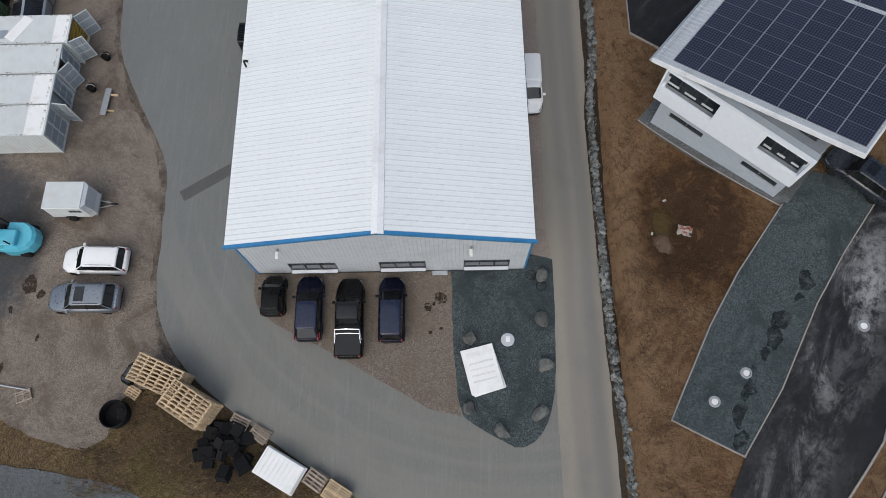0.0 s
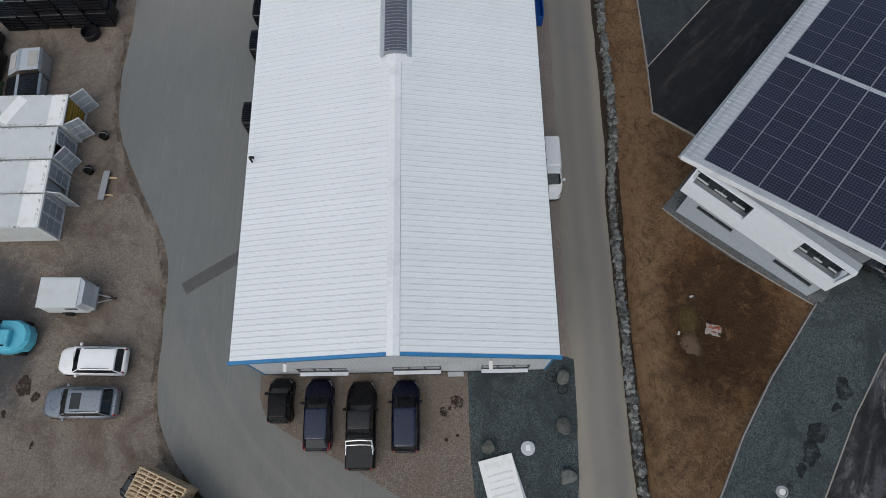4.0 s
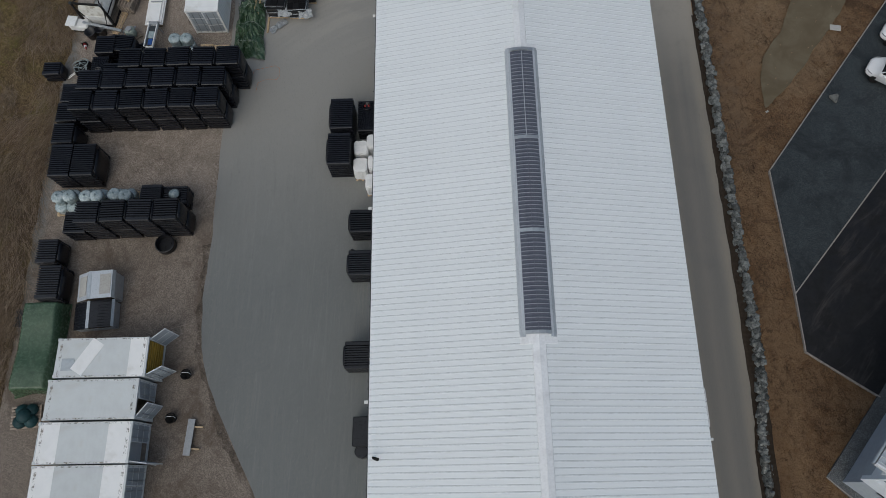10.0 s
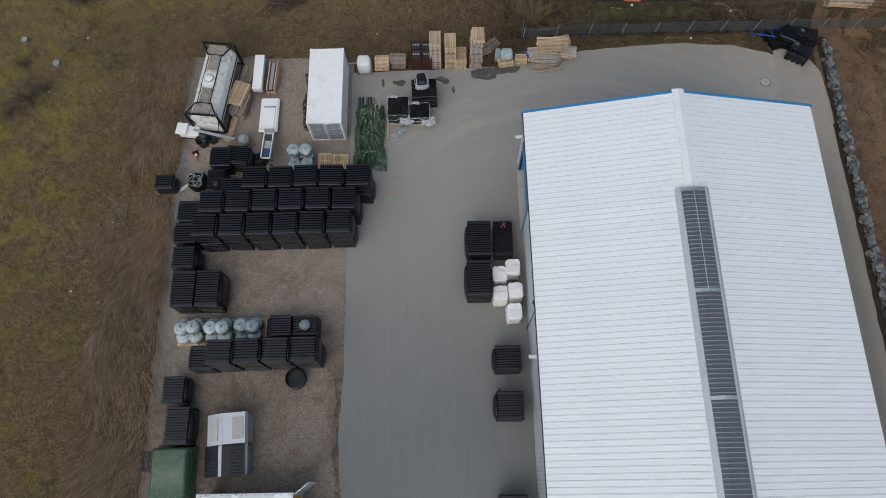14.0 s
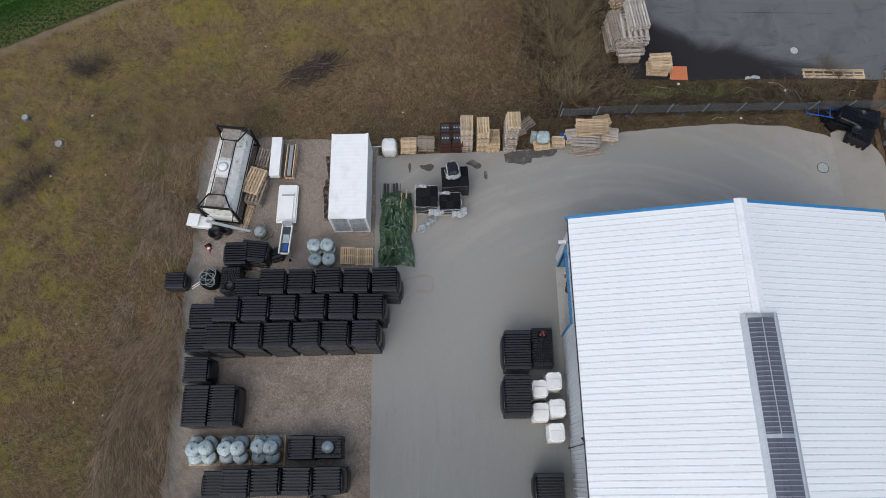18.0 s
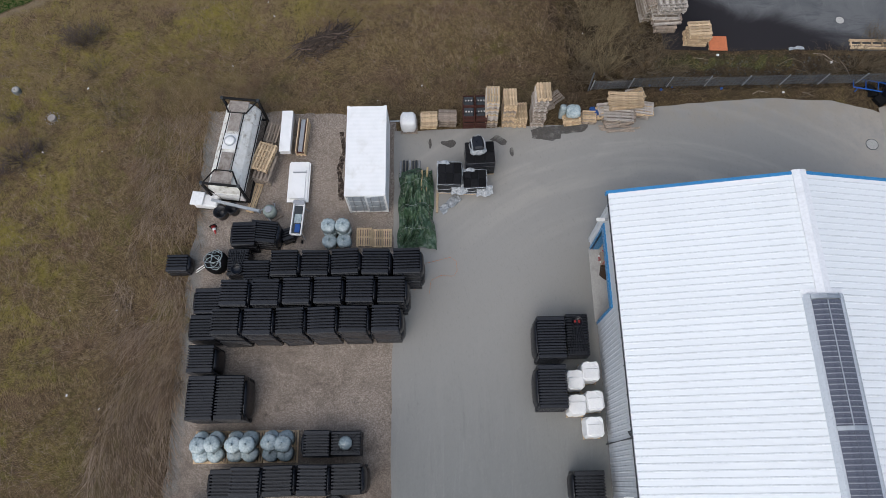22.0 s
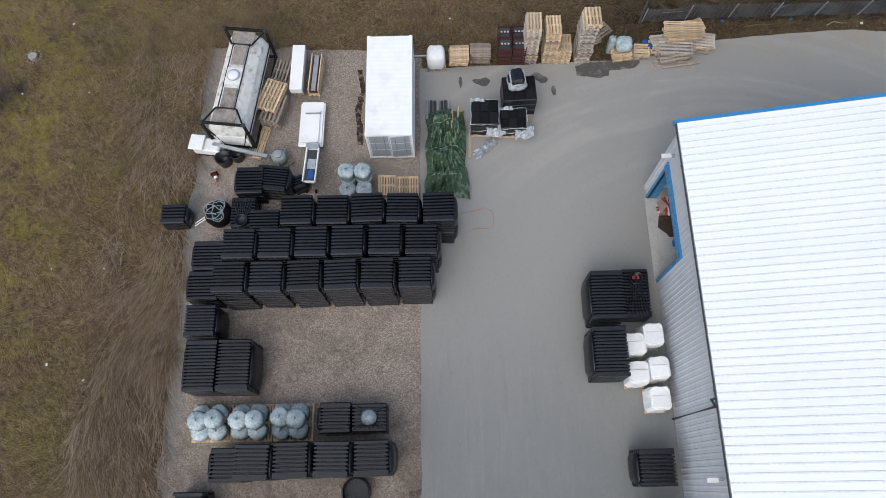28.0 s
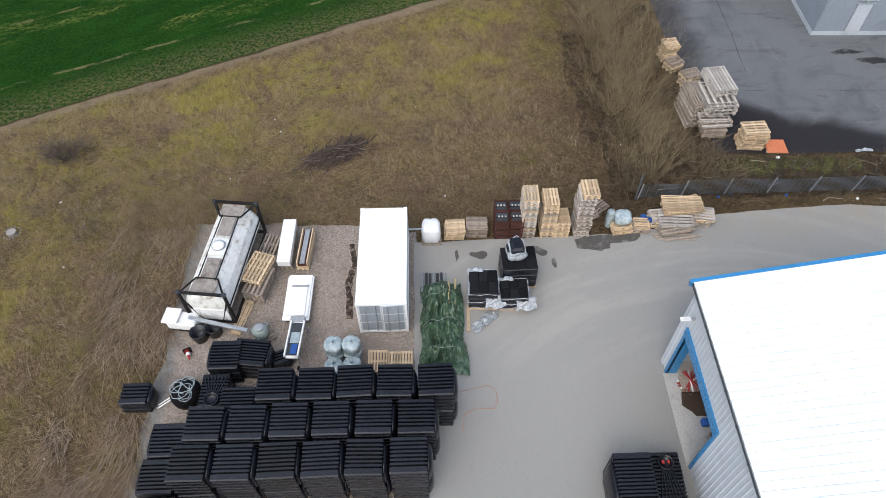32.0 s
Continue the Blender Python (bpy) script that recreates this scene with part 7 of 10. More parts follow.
# pitched roof: deck, standing ribs on the free strip, gutter, verge
tilt = math.degrees(math.atan(0.228))
rd = part("roof", box(0.0, 0.0, -0.22, 12.85, 21.4, 0.0), "zincroof", house, "pale grey sheet roof", pose(-1.1, -0.2, 7.42, 0, -tilt, 0))
rib_mesh = mesh_of("roof_rib", box(0.03, 0.0, 0.0, 12.8, 0.06, 0.07), "zincroof")
for k in range(62):
    part("roof_rib", rib_mesh, None, rd, at=Matrix.Translation((0, 0.12 + k * 0.33, 0.001)))
part("verge", box(-0.02, -0.1, -0.24, 12.87, -0.002, 0.07), "ridge", rd, "pale verge flashing")
part("verge", box(12.852, -0.1, -0.24, 12.95, 21.4, 0.07), "ridge", rd)
part("gutter", tube([(-0.1, -0.1, -0.1), (-0.1, 20.8, -0.1)], 0.08, 10), "zinc", rd, "pale metal gutter")
part("snow_guard", tube([(0.35, 0.1, 0.1), (0.35, 20.6, 0.1)], 0.025, 6), "zinc", rd, "snow guard rail")


def solar_mesh():
    b = box(0.0, 0.0, 0.05, 1.60, 1.02, 0.085)
    return mesh_of("solar_panel", b, "solar")


sm = solar_mesh()
for i in range(7):
    for j in range(18):
        v = 0.42 + j * 1.12 + (0.3 if j > 7 else 0)
        part("solar_panel", sm, None, rd, at=Matrix.Translation((1.13 + i * 1.655, v, 0.0)) @ Matrix.Diagonal((1.019, 1.085, 1, 1)))
for i in range(8):
    part("mounting_rail", box(1.105 + i * 1.655 - 0.008, 0.42, 0.052, 1.105 + i * 1.655 + 0.02, 20.6, 0.08), "greysteel", rd, "bright aluminium rail")


# ---- pallets and timber ----
BOARDS = {}


def crumple(x0, y0, x1, y1, lift):
    """A patch of folded sheeting over the ground, higher in the middle, its edge turned down."""
    b = bmesh.new()
    g = []
    for j in range(13):
        y = y0 + (y1 - y0) * j / 12
        row = []
        for i in range(17):
            x = x0 + (x1 - x0) * i / 16
            fold = noise.noise((x * 4.5, y * 5.5, 3)) * 0.09 + abs(noise.noise((x * 9, y * 9, 6))) * 0.05
            wander = noise.noise_vector((x * 3, y * 3, 1)) * 0.12
            h = 0.09 * max(0.0, 1 - (x / 0.62) ** 2) * max(0.0, 1 - (y / 0.5) ** 2)
            row.append(b.verts.new((x + wander.x, y + wander.y, max(0.012, 0.05 + h + fold) + lift)))
        g.append(row)
    for j in range(12):
        for i in range(16):
            b.faces.new((g[j][i], g[j][i + 1], g[j + 1][i + 1], g[j + 1][i]))
    return b


def board(l, w, h, wood):
    key = (round(l, 3), round(w, 3), round(h, 3), wood)
    if key not in BOARDS:
        BOARDS[key] = mesh_of("board", box(-l / 2, -w / 2, 0, l / 2, w / 2, h, 0.004), wood)
    return BOARDS[key]


def block_row(W, h, wood):
    """A bearer: a lath with three blocks under it."""
    key = ("blocks", round(W, 3), round(h, 3), wood)
    if key not in BOARDS:
        b = box(-0.05, -W / 2, h - 0.02, 0.05, W / 2, h)
        for y in (-W / 2, -0.07, W / 2 - 0.14):
            box(-0.05, y, 0.0, 0.05, y + 0.14, h - 0.021, bm=b)
        BOARDS[key] = mesh_of("bearer", b, wood)
    return BOARDS[key]


def pallet(at, L=1.2, W=0.8, wood="wood", decks=5, bearers=3, label="", group="pallets", bottom=3, h=0.144, bar=0.14):
    """A wooden pallet: deck boards along x, bearers across, runners beneath. L runs along x."""
    p = thing("pallet", label or ("pale wooden pallet among stacked goods" if wood == "wood" else "grey weathered wooden pallet among stacked goods"), "pallet", at, group)
    bw = min(bar, W / decks * 0.62)
    for k in range(decks):
        y = -W / 2 + bw / 2 + (W - bw) * k / (decks - 1)
        part("deck_board", board(L, bw, 0.022, wood), None, p, at=Matrix.Translation((0, y, h - 0.022)))
    for k in range(bearers):
        x = -L / 2 + 0.06 + (L - 0.12) * k / (bearers - 1)
        part("bearer", block_row(W - 0.01, h - 0.045, wood), None, p, at=Matrix.Translation((x, 0, 0.022)))
    for k in range(bottom):
        y = -W / 2 + 0.06 + (W - 0.12) * k / max(1, bottom - 1)
        part("runner", board(L, 0.1, 0.021, wood), None, p, at=Matrix.Translation((0, y, 0)))
    return p


def stack(x, y, n, turn=0.0, L=1.2, W=0.8, woods=("wood",), slip=0.03, z=0.0, label="", decks=5, bearers=3, h=0.144, lean=0.0, bar=0.14):
    """n pallets one upon another, each a little out of line."""
    for k in range(n):
        m = pose(x + random.uniform(-slip, slip) + lean * k, y + random.uniform(-slip, slip), z + k * (h + 0.001), 0, 0, turn + random.uniform(-60, 60) * slip)
        w = woods[k % len(woods)] if len(woods) < 3 else random.choice(woods)
        pallet(m, L, W, w, decks, bearers, label, h=h, bottom=2 if n > 6 else 3, bar=bar)


def planks(x, y, z, n, length, turn, wood, name="plank", label="loose weathered plank lying on asphalt", w=0.12, t=0.035, spread=0.4):
    for k in range(n):
        ob = part(name, board(length * random.uniform(0.85, 1.05), w, t, wood), None, None, "", pose(x + random.uniform(-spread, spread), y + random.uniform(-spread, spread), z + k * (t + 0.002), 0, 0, turn + random.uniform(-9, 9)))
        tagged(ob, label, "plank", "loose planks")


random.seed(21)
# tall timber frames by the drive
stack(-14.1, -6.6, 13, -25, 3.15, 1.75, ("wood",), 0.02, label="pale new timber frame in a tall stack", decks=8, bearers=6, h=0.15, bar=0.075)
stack(-12.05, -8.35, 14, -31, 2.9, 1.8, ("wood",), 0.03, label="pale new timber frame in a tall stack", decks=8, bearers=6, h=0.15, bar=0.075)
stack(-16.2, -7.4, 1, -30, 0.9, 0.7, ("wood",), label="small pale pallet on grass")
stack(-9.3, -9.35, 2, -30, 1.2, 0.8, ("oldwood",), 0.08)
stack(-7.95, -10.05, 2, -32, 1.2, 0.8, ("oldwood",), 0.08)
stack(-4.35, -12.75, 4, -32, 1.2, 1.0, ("oldwood",), 0.06)
stack(-3.05, -13.6, 5, -34, 1.5, 1.1, ("wood", "oldwood"), 0.05, decks=8)
stack(-23.1, -7.5, 1, 20, 1.0, 0.7, ("oldwood",), label="grey pallet lying on gravel")
# pallet line at the north edge of the yard, west to east
stack(-19.95, 49.5, 1, 0, 1.1, 1.0, ("oldwood",))
stack(-18.65, 49.75, 5, 3, 1.1, 0.9, ("wood", "oldwood"), 0.05)
stack(-18.6, 49.35, 3, 2, 1.0, 0.8, ("wood",), 0.05, z=0.73)
stack(-17.4, 49.85, 6, -2, 1.15, 0.8, ("oldwood",), 0.03)
stack(-14.6, 49.95, 21, 90, 1.2, 0.8, ("greywood", "wood", "oldwood", "greywood"), 0.025)
stack(-13.5, 49.95, 19, 90, 1.2, 0.8, ("wood", "oldwood", "wood"), 0.025)
stack(-12.7, 49.9, 8, 90, 1.2, 0.8, ("wood",), 0.03)
stack(-11.6, 49.95, 21, 90, 1.2, 0.85, ("greywood", "oldwood"), 0.06)
stack(-11.5, 49.95, 2, 92, 1.2, 0.85, ("wood",), 0.04, z=3.06)
stack(-11.0, 50.9, 2, 20, 1.2, 0.8, ("oldwood",), 0.1)
stack(-10.3, 51.4, 1, 35, 1.2, 0.8, ("oldwood",), label="weathered pallet lying in the dead grass")
stack(-9.35, 49.8, 4, 5, 1.1, 0.9, ("wood",), 0.06)
stack(-8.2, 49.85, 3, -5, 0.9, 0.8, ("wood", "oldwood"), 0.05)
stack(-6.3, 49.7, 6, 4, 1.9, 1.0, ("oldwood", "greywood"), 0.2)
stack(-7.0, 50.3, 5, 12, 1.2, 0.9, ("greywood", "wood"), 0.18)
stack(-4.6, 50.2, 5, -14, 1.2, 0.9, ("greywood", "wood"), 0.2)
stack(-5.9, 50.5, 3, 2, 2.2, 0.95, ("wood",), 0.1, z=0.9, label="pale pallet lying across a mixed pile", decks=8)
stack(-5.0, 51.5, 3, 14, 1.2, 0.8, ("wood", "greywood"), 0.15)
planks(-6.2, 49.2, 0.0, 4, 2.4, 4, "oldwood")
# behind the fence
stack(-3.1, 55.8, 4, 2, 1.4, 1.15, ("oldwood",), 0.05, z=NEXT_Z, label="weathered dark pallet at the foot of a stack")
stack(-3.15, 56.0, 4, 3, 1.8, 1.3, ("oldwood", "greywood"), 0.1, z=NEXT_Z + 0.59, label="large grey pallet in a leaning stack")
stack(-3.0, 56.7, 7, 94, 2.0, 1.7, ("greywood",), 0.12, z=NEXT_Z + 1.18, label="large grey pallet in a leaning stack")
stack(-2.85, 57.4, 3, 97, 2.2, 1.3, ("greywood",), 0.06, z=NEXT_Z + 2.2, label="long pale grey pallet on top of a stack", decks=7)
stack(-4.05, 57.2, 12, 95, 2.2, 1.1, ("greywood", "oldwood"), 0.07, z=NEXT_Z, lean=0.012, label="long grey pallet in a leaning stack", decks=7)
stack(-1.2, 54.5, 10, -1, 1.43, 1.0, ("wood",), 0.1, z=NEXT_Z)
stack(0.28, 54.25, 1, -3, 1.15, 1.0, ("wood",), 0.03, z=NEXT_Z)
tagged(part("cover_board", box(-0.58, -0.55, 0, 0.58, 0.55, 0.05, 0.01), "orange", at=pose(0.27, 54.2, NEXT_Z + 0.146, 0, 0, -3)), "orange board lying on a pallet", "board")
stack(-3.35, 60.2, 6, 20, 1.15, 0.85, ("wood", "oldwood"), 0.08, z=NEXT_Z)
stack(-4.1, 62.9, 9, 10, 1.0, 0.85, ("wood",), 0.08, z=NEXT_Z)
stack(-3.95, 61.8, 4, 28, 1.0, 0.85, ("wood", "oldwood"), 0.1, z=NEXT_Z)
stack(10.9, 53.9, 1, -2, 4.2, 0.7, ("wood",), 0.05, z=NEXT_Z, label="long pale timber rack on the bank", decks=2, bearers=7)
stack(16.0, 53.3, 6, -2, 3.2, 1.2, ("wood", "oldwood"), 0.1, z=NEXT_Z, label="long pale timber rack on the bank", decks=3, bearers=6)
# around the tank container
stack(-29.0, 46.4, 6, 78, 1.8, 1.1, ("oldwood",), 0.06)
stack(-29.05, 47.0, 2, 72, 1.9, 1.15, ("wood",), 0.03, z=0.88, label="pale pallet on a weathered pile", decks=6, bearers=5)
stack(-28.75, 49.1, 3, 80, 1.4, 0.9, ("oldwood",), 0.08)
stack(-29.7, 44.6, 1, 76, 2.0, 0.5, ("wood",), label="narrow pallet lying by the tank frame")
stack(-26.85, 45.5, 2, 88, 2.5, 1.3, ("oldwood",), 0.03)
stack(-27.75, 48.9, 4, 88, 2.6, 0.6, ("oldwood",), 0.03)
stack(-26.8, 48.7, 3, 86, 2.3, 0.65, ("wood",), 0.03)
for x in (-22.72, -21.6):
    stack(x, 41.75 + (0.12 if x < -22 else 0), 1, 90, 1.2, 1.2 if x > -22 else 0.95, ("wood",), label="pale slatted pallet on gravel", decks=9 if x > -22 else 7)
for x in (-30.9, -28.95, -27.0):
    pallet(pose(x, 29.5, 0, 0, 0, 90), 1.75, 1.9, "wood", 13, 3, "wide pale slatted pallet under wrapped bundles")
stack(-28.45, 43.4, 1, 35, 1.0, 0.8, ("oldwood",))
stack(-31.5, 15.0, 1, 4, 1.9, 1.4, ("oldwood",), label="weathered pallet under plastic parts", decks=8)

# ---- bags, crates, wrapped goods ----
random.seed(33)


def sack(x, y, z, w, d, h, material="whitebag", name="bulk_bag", label="full white bulk bag on a pallet", category="bag", turn=0.0, group="", square=0.75):
    b = bmesh.new()
    rings = []
    ph = random.uniform(0, 6)
    n = 20
    for zz, k in ((0.0, 0.9), (0.08, 1.0), (h * 0.45, 1.06), (h * 0.82, 1.0), (h * 0.95, 0.9), (h, 0.62)) if square < 0.9 else ((0.0, 0.98), (0.06, 1.06), (h * 0.3, 1.03), (h * 0.6, 1.05), (h * 0.96, 1.01), (h, 0.95)):
        ring = []
        for i in range(n):
            a = 2 * math.pi * i / n
            c, s = math.cos(a), math.sin(a)
            m = max(abs(c), abs(s)) ** square
            f = k * (1 + 0.035 * math.sin(7 * a + ph + 3 * zz))
            ring.append((w / 2 * c / m * f, d / 2 * s / m * f, zz + 0.02 * math.sin(5 * a + ph)))
        rings.append(ring)
    loft(rings, b)
    t = thing(name, label, category, pose(x, y, z, 0, 0, turn), group)
    part("filled_body", b, material, t, smooth=square < 0.9)
    return t


def wrapped_bag(x, y, w, d, h, turn=0):
    t = sack(x, y, 0.145, w, d, h, label="white wrapped bag stack on a pallet by the hall", turn=turn, group="white bag stacks", square=0.95)
    part("top_sheet", box(-w * 0.42, -d * 0.4, h - 0.015, w * 0.42, d * 0.12, h + 0.04, 0.02), "whitebag", t, "folded top sheet")
    pallet(pose(x, y, 0, 0, 0, turn + 90), 1.15, 0.95, "wood", 6)


for x, y, h in ((-9.72, 33.2, 1.25), (-10.6, 32.75, 1.2), (-10.6, 31.4, 1.25), (-9.62, 31.6, 1.25), (-9.75, 30.2, 1.25)):
    wrapped_bag(x, y, 0.95, 1.05, h, random.uniform(-4, 4))
t = sack(-19.95, 49.5, 0.145, 1.0, 1.0, 1.1)
for a in (0.3, 1.9, 3.4, 5.0):
    part("lifting_loop", tube([(0.34 * math.cos(a), 0.34 * math.sin(a), 1.06), (0.2 * math.cos(a), 0.2 * math.sin(a), 1.2), (0.1 * math.cos(a + 0.5), 0.1 * math.sin(a + 0.5), 1.1)], 0.02, 5), "whitebag", t)
sack(-9.3, 49.95, 0.6, 0.9, 0.8, 0.55, "film", "wrapped_bundle", "film-wrapped goods on a pallet", "bundle")
sack(-7.6, 50.15, 0.0, 0.42, 0.36, 0.45, "bluebag", "plastic_bag", "full blue plastic bag", "bag")
sack(-7.9, 50.4, 0.0, 0.36, 0.36, 0.4, "bluebag", "plastic_bag", "full blue plastic bag", "bag")
sack(-9.95, 50.1, 0.0, 0.4, 0.4, 1.3, "film", "wrapped_bundle", "roll of crumpled clear film", "bundle")


def crate(x, y, z, w, d, h, material, label, turn=0.0, cells=3, group="plastic crates"):
    """An open-topped slatted crate: base, corner posts, slats, and divided bottles or parts inside."""
    c = thing("crate", label, "crate", pose(x, y, z, 0, 0, turn), group)
    part("base", box(-w / 2, -d / 2, 0, w / 2, d / 2, 0.05), material, c)
    for sx in (-1, 1):
        for sy in (-1, 1):
            part("corner_post", box(sx * w / 2 - (0.05 if sx > 0 else 0), sy * d / 2 - (0.05 if sy > 0 else 0), 0.05, sx * w / 2 + (0.05 if sx < 0 else 0), sy * d / 2 + (0.05 if sy < 0 else 0), h), material, c)
    for k in range(3):
        z0 = 0.08 + k * (h - 0.12) / 3
        for sy in (-1, 1):
            part("slat", box(-w / 2 + 0.05, sy * (d / 2 - 0.02) - 0.012, z0, w / 2 - 0.05, sy * (d / 2 - 0.02) + 0.012, z0 + h * 0.2), material, c)
        for sx in (-1, 1):
            part("slat", box(sx * (w / 2 - 0.02) - 0.012, -d / 2 + 0.05, z0, sx * (w / 2 - 0.02) + 0.012, d / 2 - 0.05, z0 + h * 0.2), material, c)
    for i in range(2):
        part("content", box(-w * 0.42, -d * 0.42 + i * d * 0.43, 0.05, w * 0.42, -d * 0.02 + i * d * 0.43, h * (0.72 + 0.1 * i), 0.03), "gutter", c, "dark packed parts")
    for i in range(cells):
        part("tag", box(-w * 0.3 + i * w * 0.24, -0.05, h * 0.83, -w * 0.18 + i * w * 0.24, 0.06, h * 0.85), "concrete", c, "pale paper tag")


for x in (-16.05, -15.25):
    for k in range(2 if x < -16 else 2):
        for y in (49.7, 50.5):
            crate(x, y, k * 0.82, 0.75, 0.75, 0.8, "rust", "reddish brown plastic crate with dark parts in it", random.uniform(-3, 3))

# black foam blocks and film-wrapped parts on pallets
def foam_stack(x, y, w, d, h, turn, label, frame=True):
    stack(x, y, 1, turn, w, d, ("wood",), 0.0)
    t = thing("foam_block", label, "goods", pose(x, y, 0.146, 0, 0, turn), "wrapped black goods")
    n = max(1, int(h / 0.4))
    for k in range(n):
        part("block", box(-w / 2, -d / 2, k * h / n, w / 2, d / 2, (k + 1) * h / n - 0.012, 0.035), "black", t)
    for i in range(3):
        for j in range(2):
            part("top_block", box(-w / 2 + 0.02 + i * (w - 0.04) / 3, -d / 2 + 0.02 + j * (d - 0.04) / 2, h - 0.008, -w / 2 + (i + 1) * (w - 0.04) / 3, -d / 2 + (j + 1) * (d - 0.04) / 2, h + 0.03 + 0.025 * ((i + j) % 2), 0.025), "scrapblack", t)
    if frame:
        rf = random.Random(int(x * 100))
        for k, z in enumerate((0.1, 0.45 * h, h - 0.03)):
            ring = []
            for (ax, ay), (bx, by) in (((-1, -1), (1, -1)), ((1, -1), (1, 1)), ((1, 1), (-1, 1)), ((-1, 1), (-1, -1))):
                for f in (0.0, 0.2, 0.4, 0.6, 0.8):
                    ring.append(((ax + (bx - ax) * f) * (w / 2 + rf.uniform(0.0, 0.06)), (ay + (by - ay) * f) * (d / 2 + rf.uniform(0.0, 0.06)), z + rf.uniform(-0.06, 0.06)))
            ring.append(ring[0])
            part("wrapping_film", tube(ring, [rf.uniform(0.008, 0.045) for _ in ring], 6), "palefilm", t, "twisted band of clear film", smooth=True)
        part("wrapping_film", crumple(-0.5, -0.3, 0.5, 0.3, 0.0), "palefilm", t, "loose tail of clear film", pose(w * 0.42, -d * 0.5, h * 0.5, 50, 0, 8))
        part("wrapping_film", crumple(-0.35, -0.1, 0.35, 0.1, 0.0), "palefilm", t, "loose tail of clear film", pose(-w * 0.3, d * 0.44, h - 0.02, 0, 0, 4))
    return t


foam_stack(-17.35, 45.45, 1.45, 1.5, 1.3, -2, "black foam parts bound with clear film on a pallet")
foam_stack(-15.8, 45.2, 1.4, 1.2, 1.0, 0, "low stack of black foam blocks in film", True)
foam_stack(-15.45, 46.7, 1.8, 1.5, 1.55, 2, "tall stack of black foam blocks on a pallet", False)
t = sack(-15.6, 46.95, 1.76, 1.0, 1.05, 0.42, "palefilm", "wrapped_bundle", "crumpled clear film over black parts", "bundle", 8)
part("black_part", box(-0.34, -0.42, 0.36, 0.34, 0.48, 0.85, 0.12), "black", t, "moulded black plastic part")
part("film_band", tube([(-0.38, -0.45, 0.5), (0.0, -0.5, 0.62), (0.38, -0.42, 0.5), (0.4, 0.2, 0.7), (0.1, 0.5, 0.85), (-0.36, 0.3, 0.7), (-0.38, -0.45, 0.5)], [0.04, 0.06, 0.03, 0.05, 0.03, 0.06, 0.04], 6), "palefilm", t)
part("black_part", box(-0.5, -0.2, 0.35, -0.2, 0.3, 0.62, 0.08), "black", t)
t = thing("plastic_sheet", "crumpled clear film lying on asphalt", "film", pose(-17.35, 44.0, 0, 0, 0, 40))
part("crumpled_film", crumple(-0.75, -0.28, 0.75, 0.28, 0.0), "palefilm", t)
tagged(part("plank", board(1.6, 0.14, 0.1, "wood"), None, None, "", pose(-18.15, 44.2, 0, 0, 0, 88)), "short timber lying by the tarpaulin", "plank")

# ---- tarpaulins: sheets with folds ----
def tarp_sheet(name, label, x0, y0, x1, y1, height, seed, fold=0.12, edge=0.15, step=0.11, folds=0.0):
    nx, ny = int((x1 - x0) / step), int((y1 - y0) / step)
    b = bmesh.new()
    g = []
    for j in range(ny + 1):
        row = []
        for i in range(nx + 1):
            u, v = i / nx, j / ny
            x, y = x0 + (x1 - x0) * u, y0 + (y1 - y0) * v
            rim = min(smoothstep(0, edge, u), smoothstep(0, edge, 1 - u)) * min(smoothstep(0, edge * 0.5, v), smoothstep(0, edge * 0.5, 1 - v))
            n = noise.fractal((x * 1.1, y * 0.7, seed), 1.0, 2.1, 4)
            z = 0.025 + height(u, v) * rim + abs(n) * fold + folds * rim * (0.26 * (1 - abs(noise.noise((x * 3.2 + 0.6 * math.sin(y * 1.9), y * 0.9, seed + 9))) * 2.6) + 0.16 * (1 - abs(noise.noise((x * 6.5 + 0.8 * math.sin(y * 2.7), y * 0.9, seed + 5))) * 2.6))
            d = noise.noise_vector((x * 0.8, y * 0.8, seed + 4)) * ((0.28 if folds else 0.22) * (1 - rim) + 0.03)
            row.append(b.verts.new((x + d.x, y + d.y, z)))
        g.append(row)
    for j in range(ny):
        for i in range(nx):
            b.faces.new((g[j][i], g[j][i + 1], g[j + 1][i + 1], g[j + 1][i]))
    t = thing(name, label, "tarpaulin")
    bmesh.ops.recalc_face_normals(b, faces=b.faces)
    part("sheet", b, "tarp", t, smooth=True)
    if not folds:
        for x in (x0 + 0.06, x1 - 0.06):
            part("hem", tube([(x, y0 + (y1 - y0) * f, 0.05) for f in (0.02, 0.25, 0.5, 0.75, 0.98)], 0.03, 6), "tarp", t)
    for j in range(3 if folds else 0):
        v = 0.2 + 0.3 * j
        y = y0 + (y1 - y0) * v
        pts = [(x0 + (x1 - x0) * u, y + 0.1 * math.sin(9 * u + j), 0.06 + (height(u, v) + fold * 0.6 + folds * 0.3) * min(smoothstep(0, edge, u), smoothstep(0, edge, 1 - u))) for u in (0.02, 0.12, 0.25, 0.4, 0.5, 0.6, 0.75, 0.88, 0.98)]
        part("lashing_rope", tube(pts, 0.012, 5), "greydrum", t, "thin pale lashing rope")
    return t


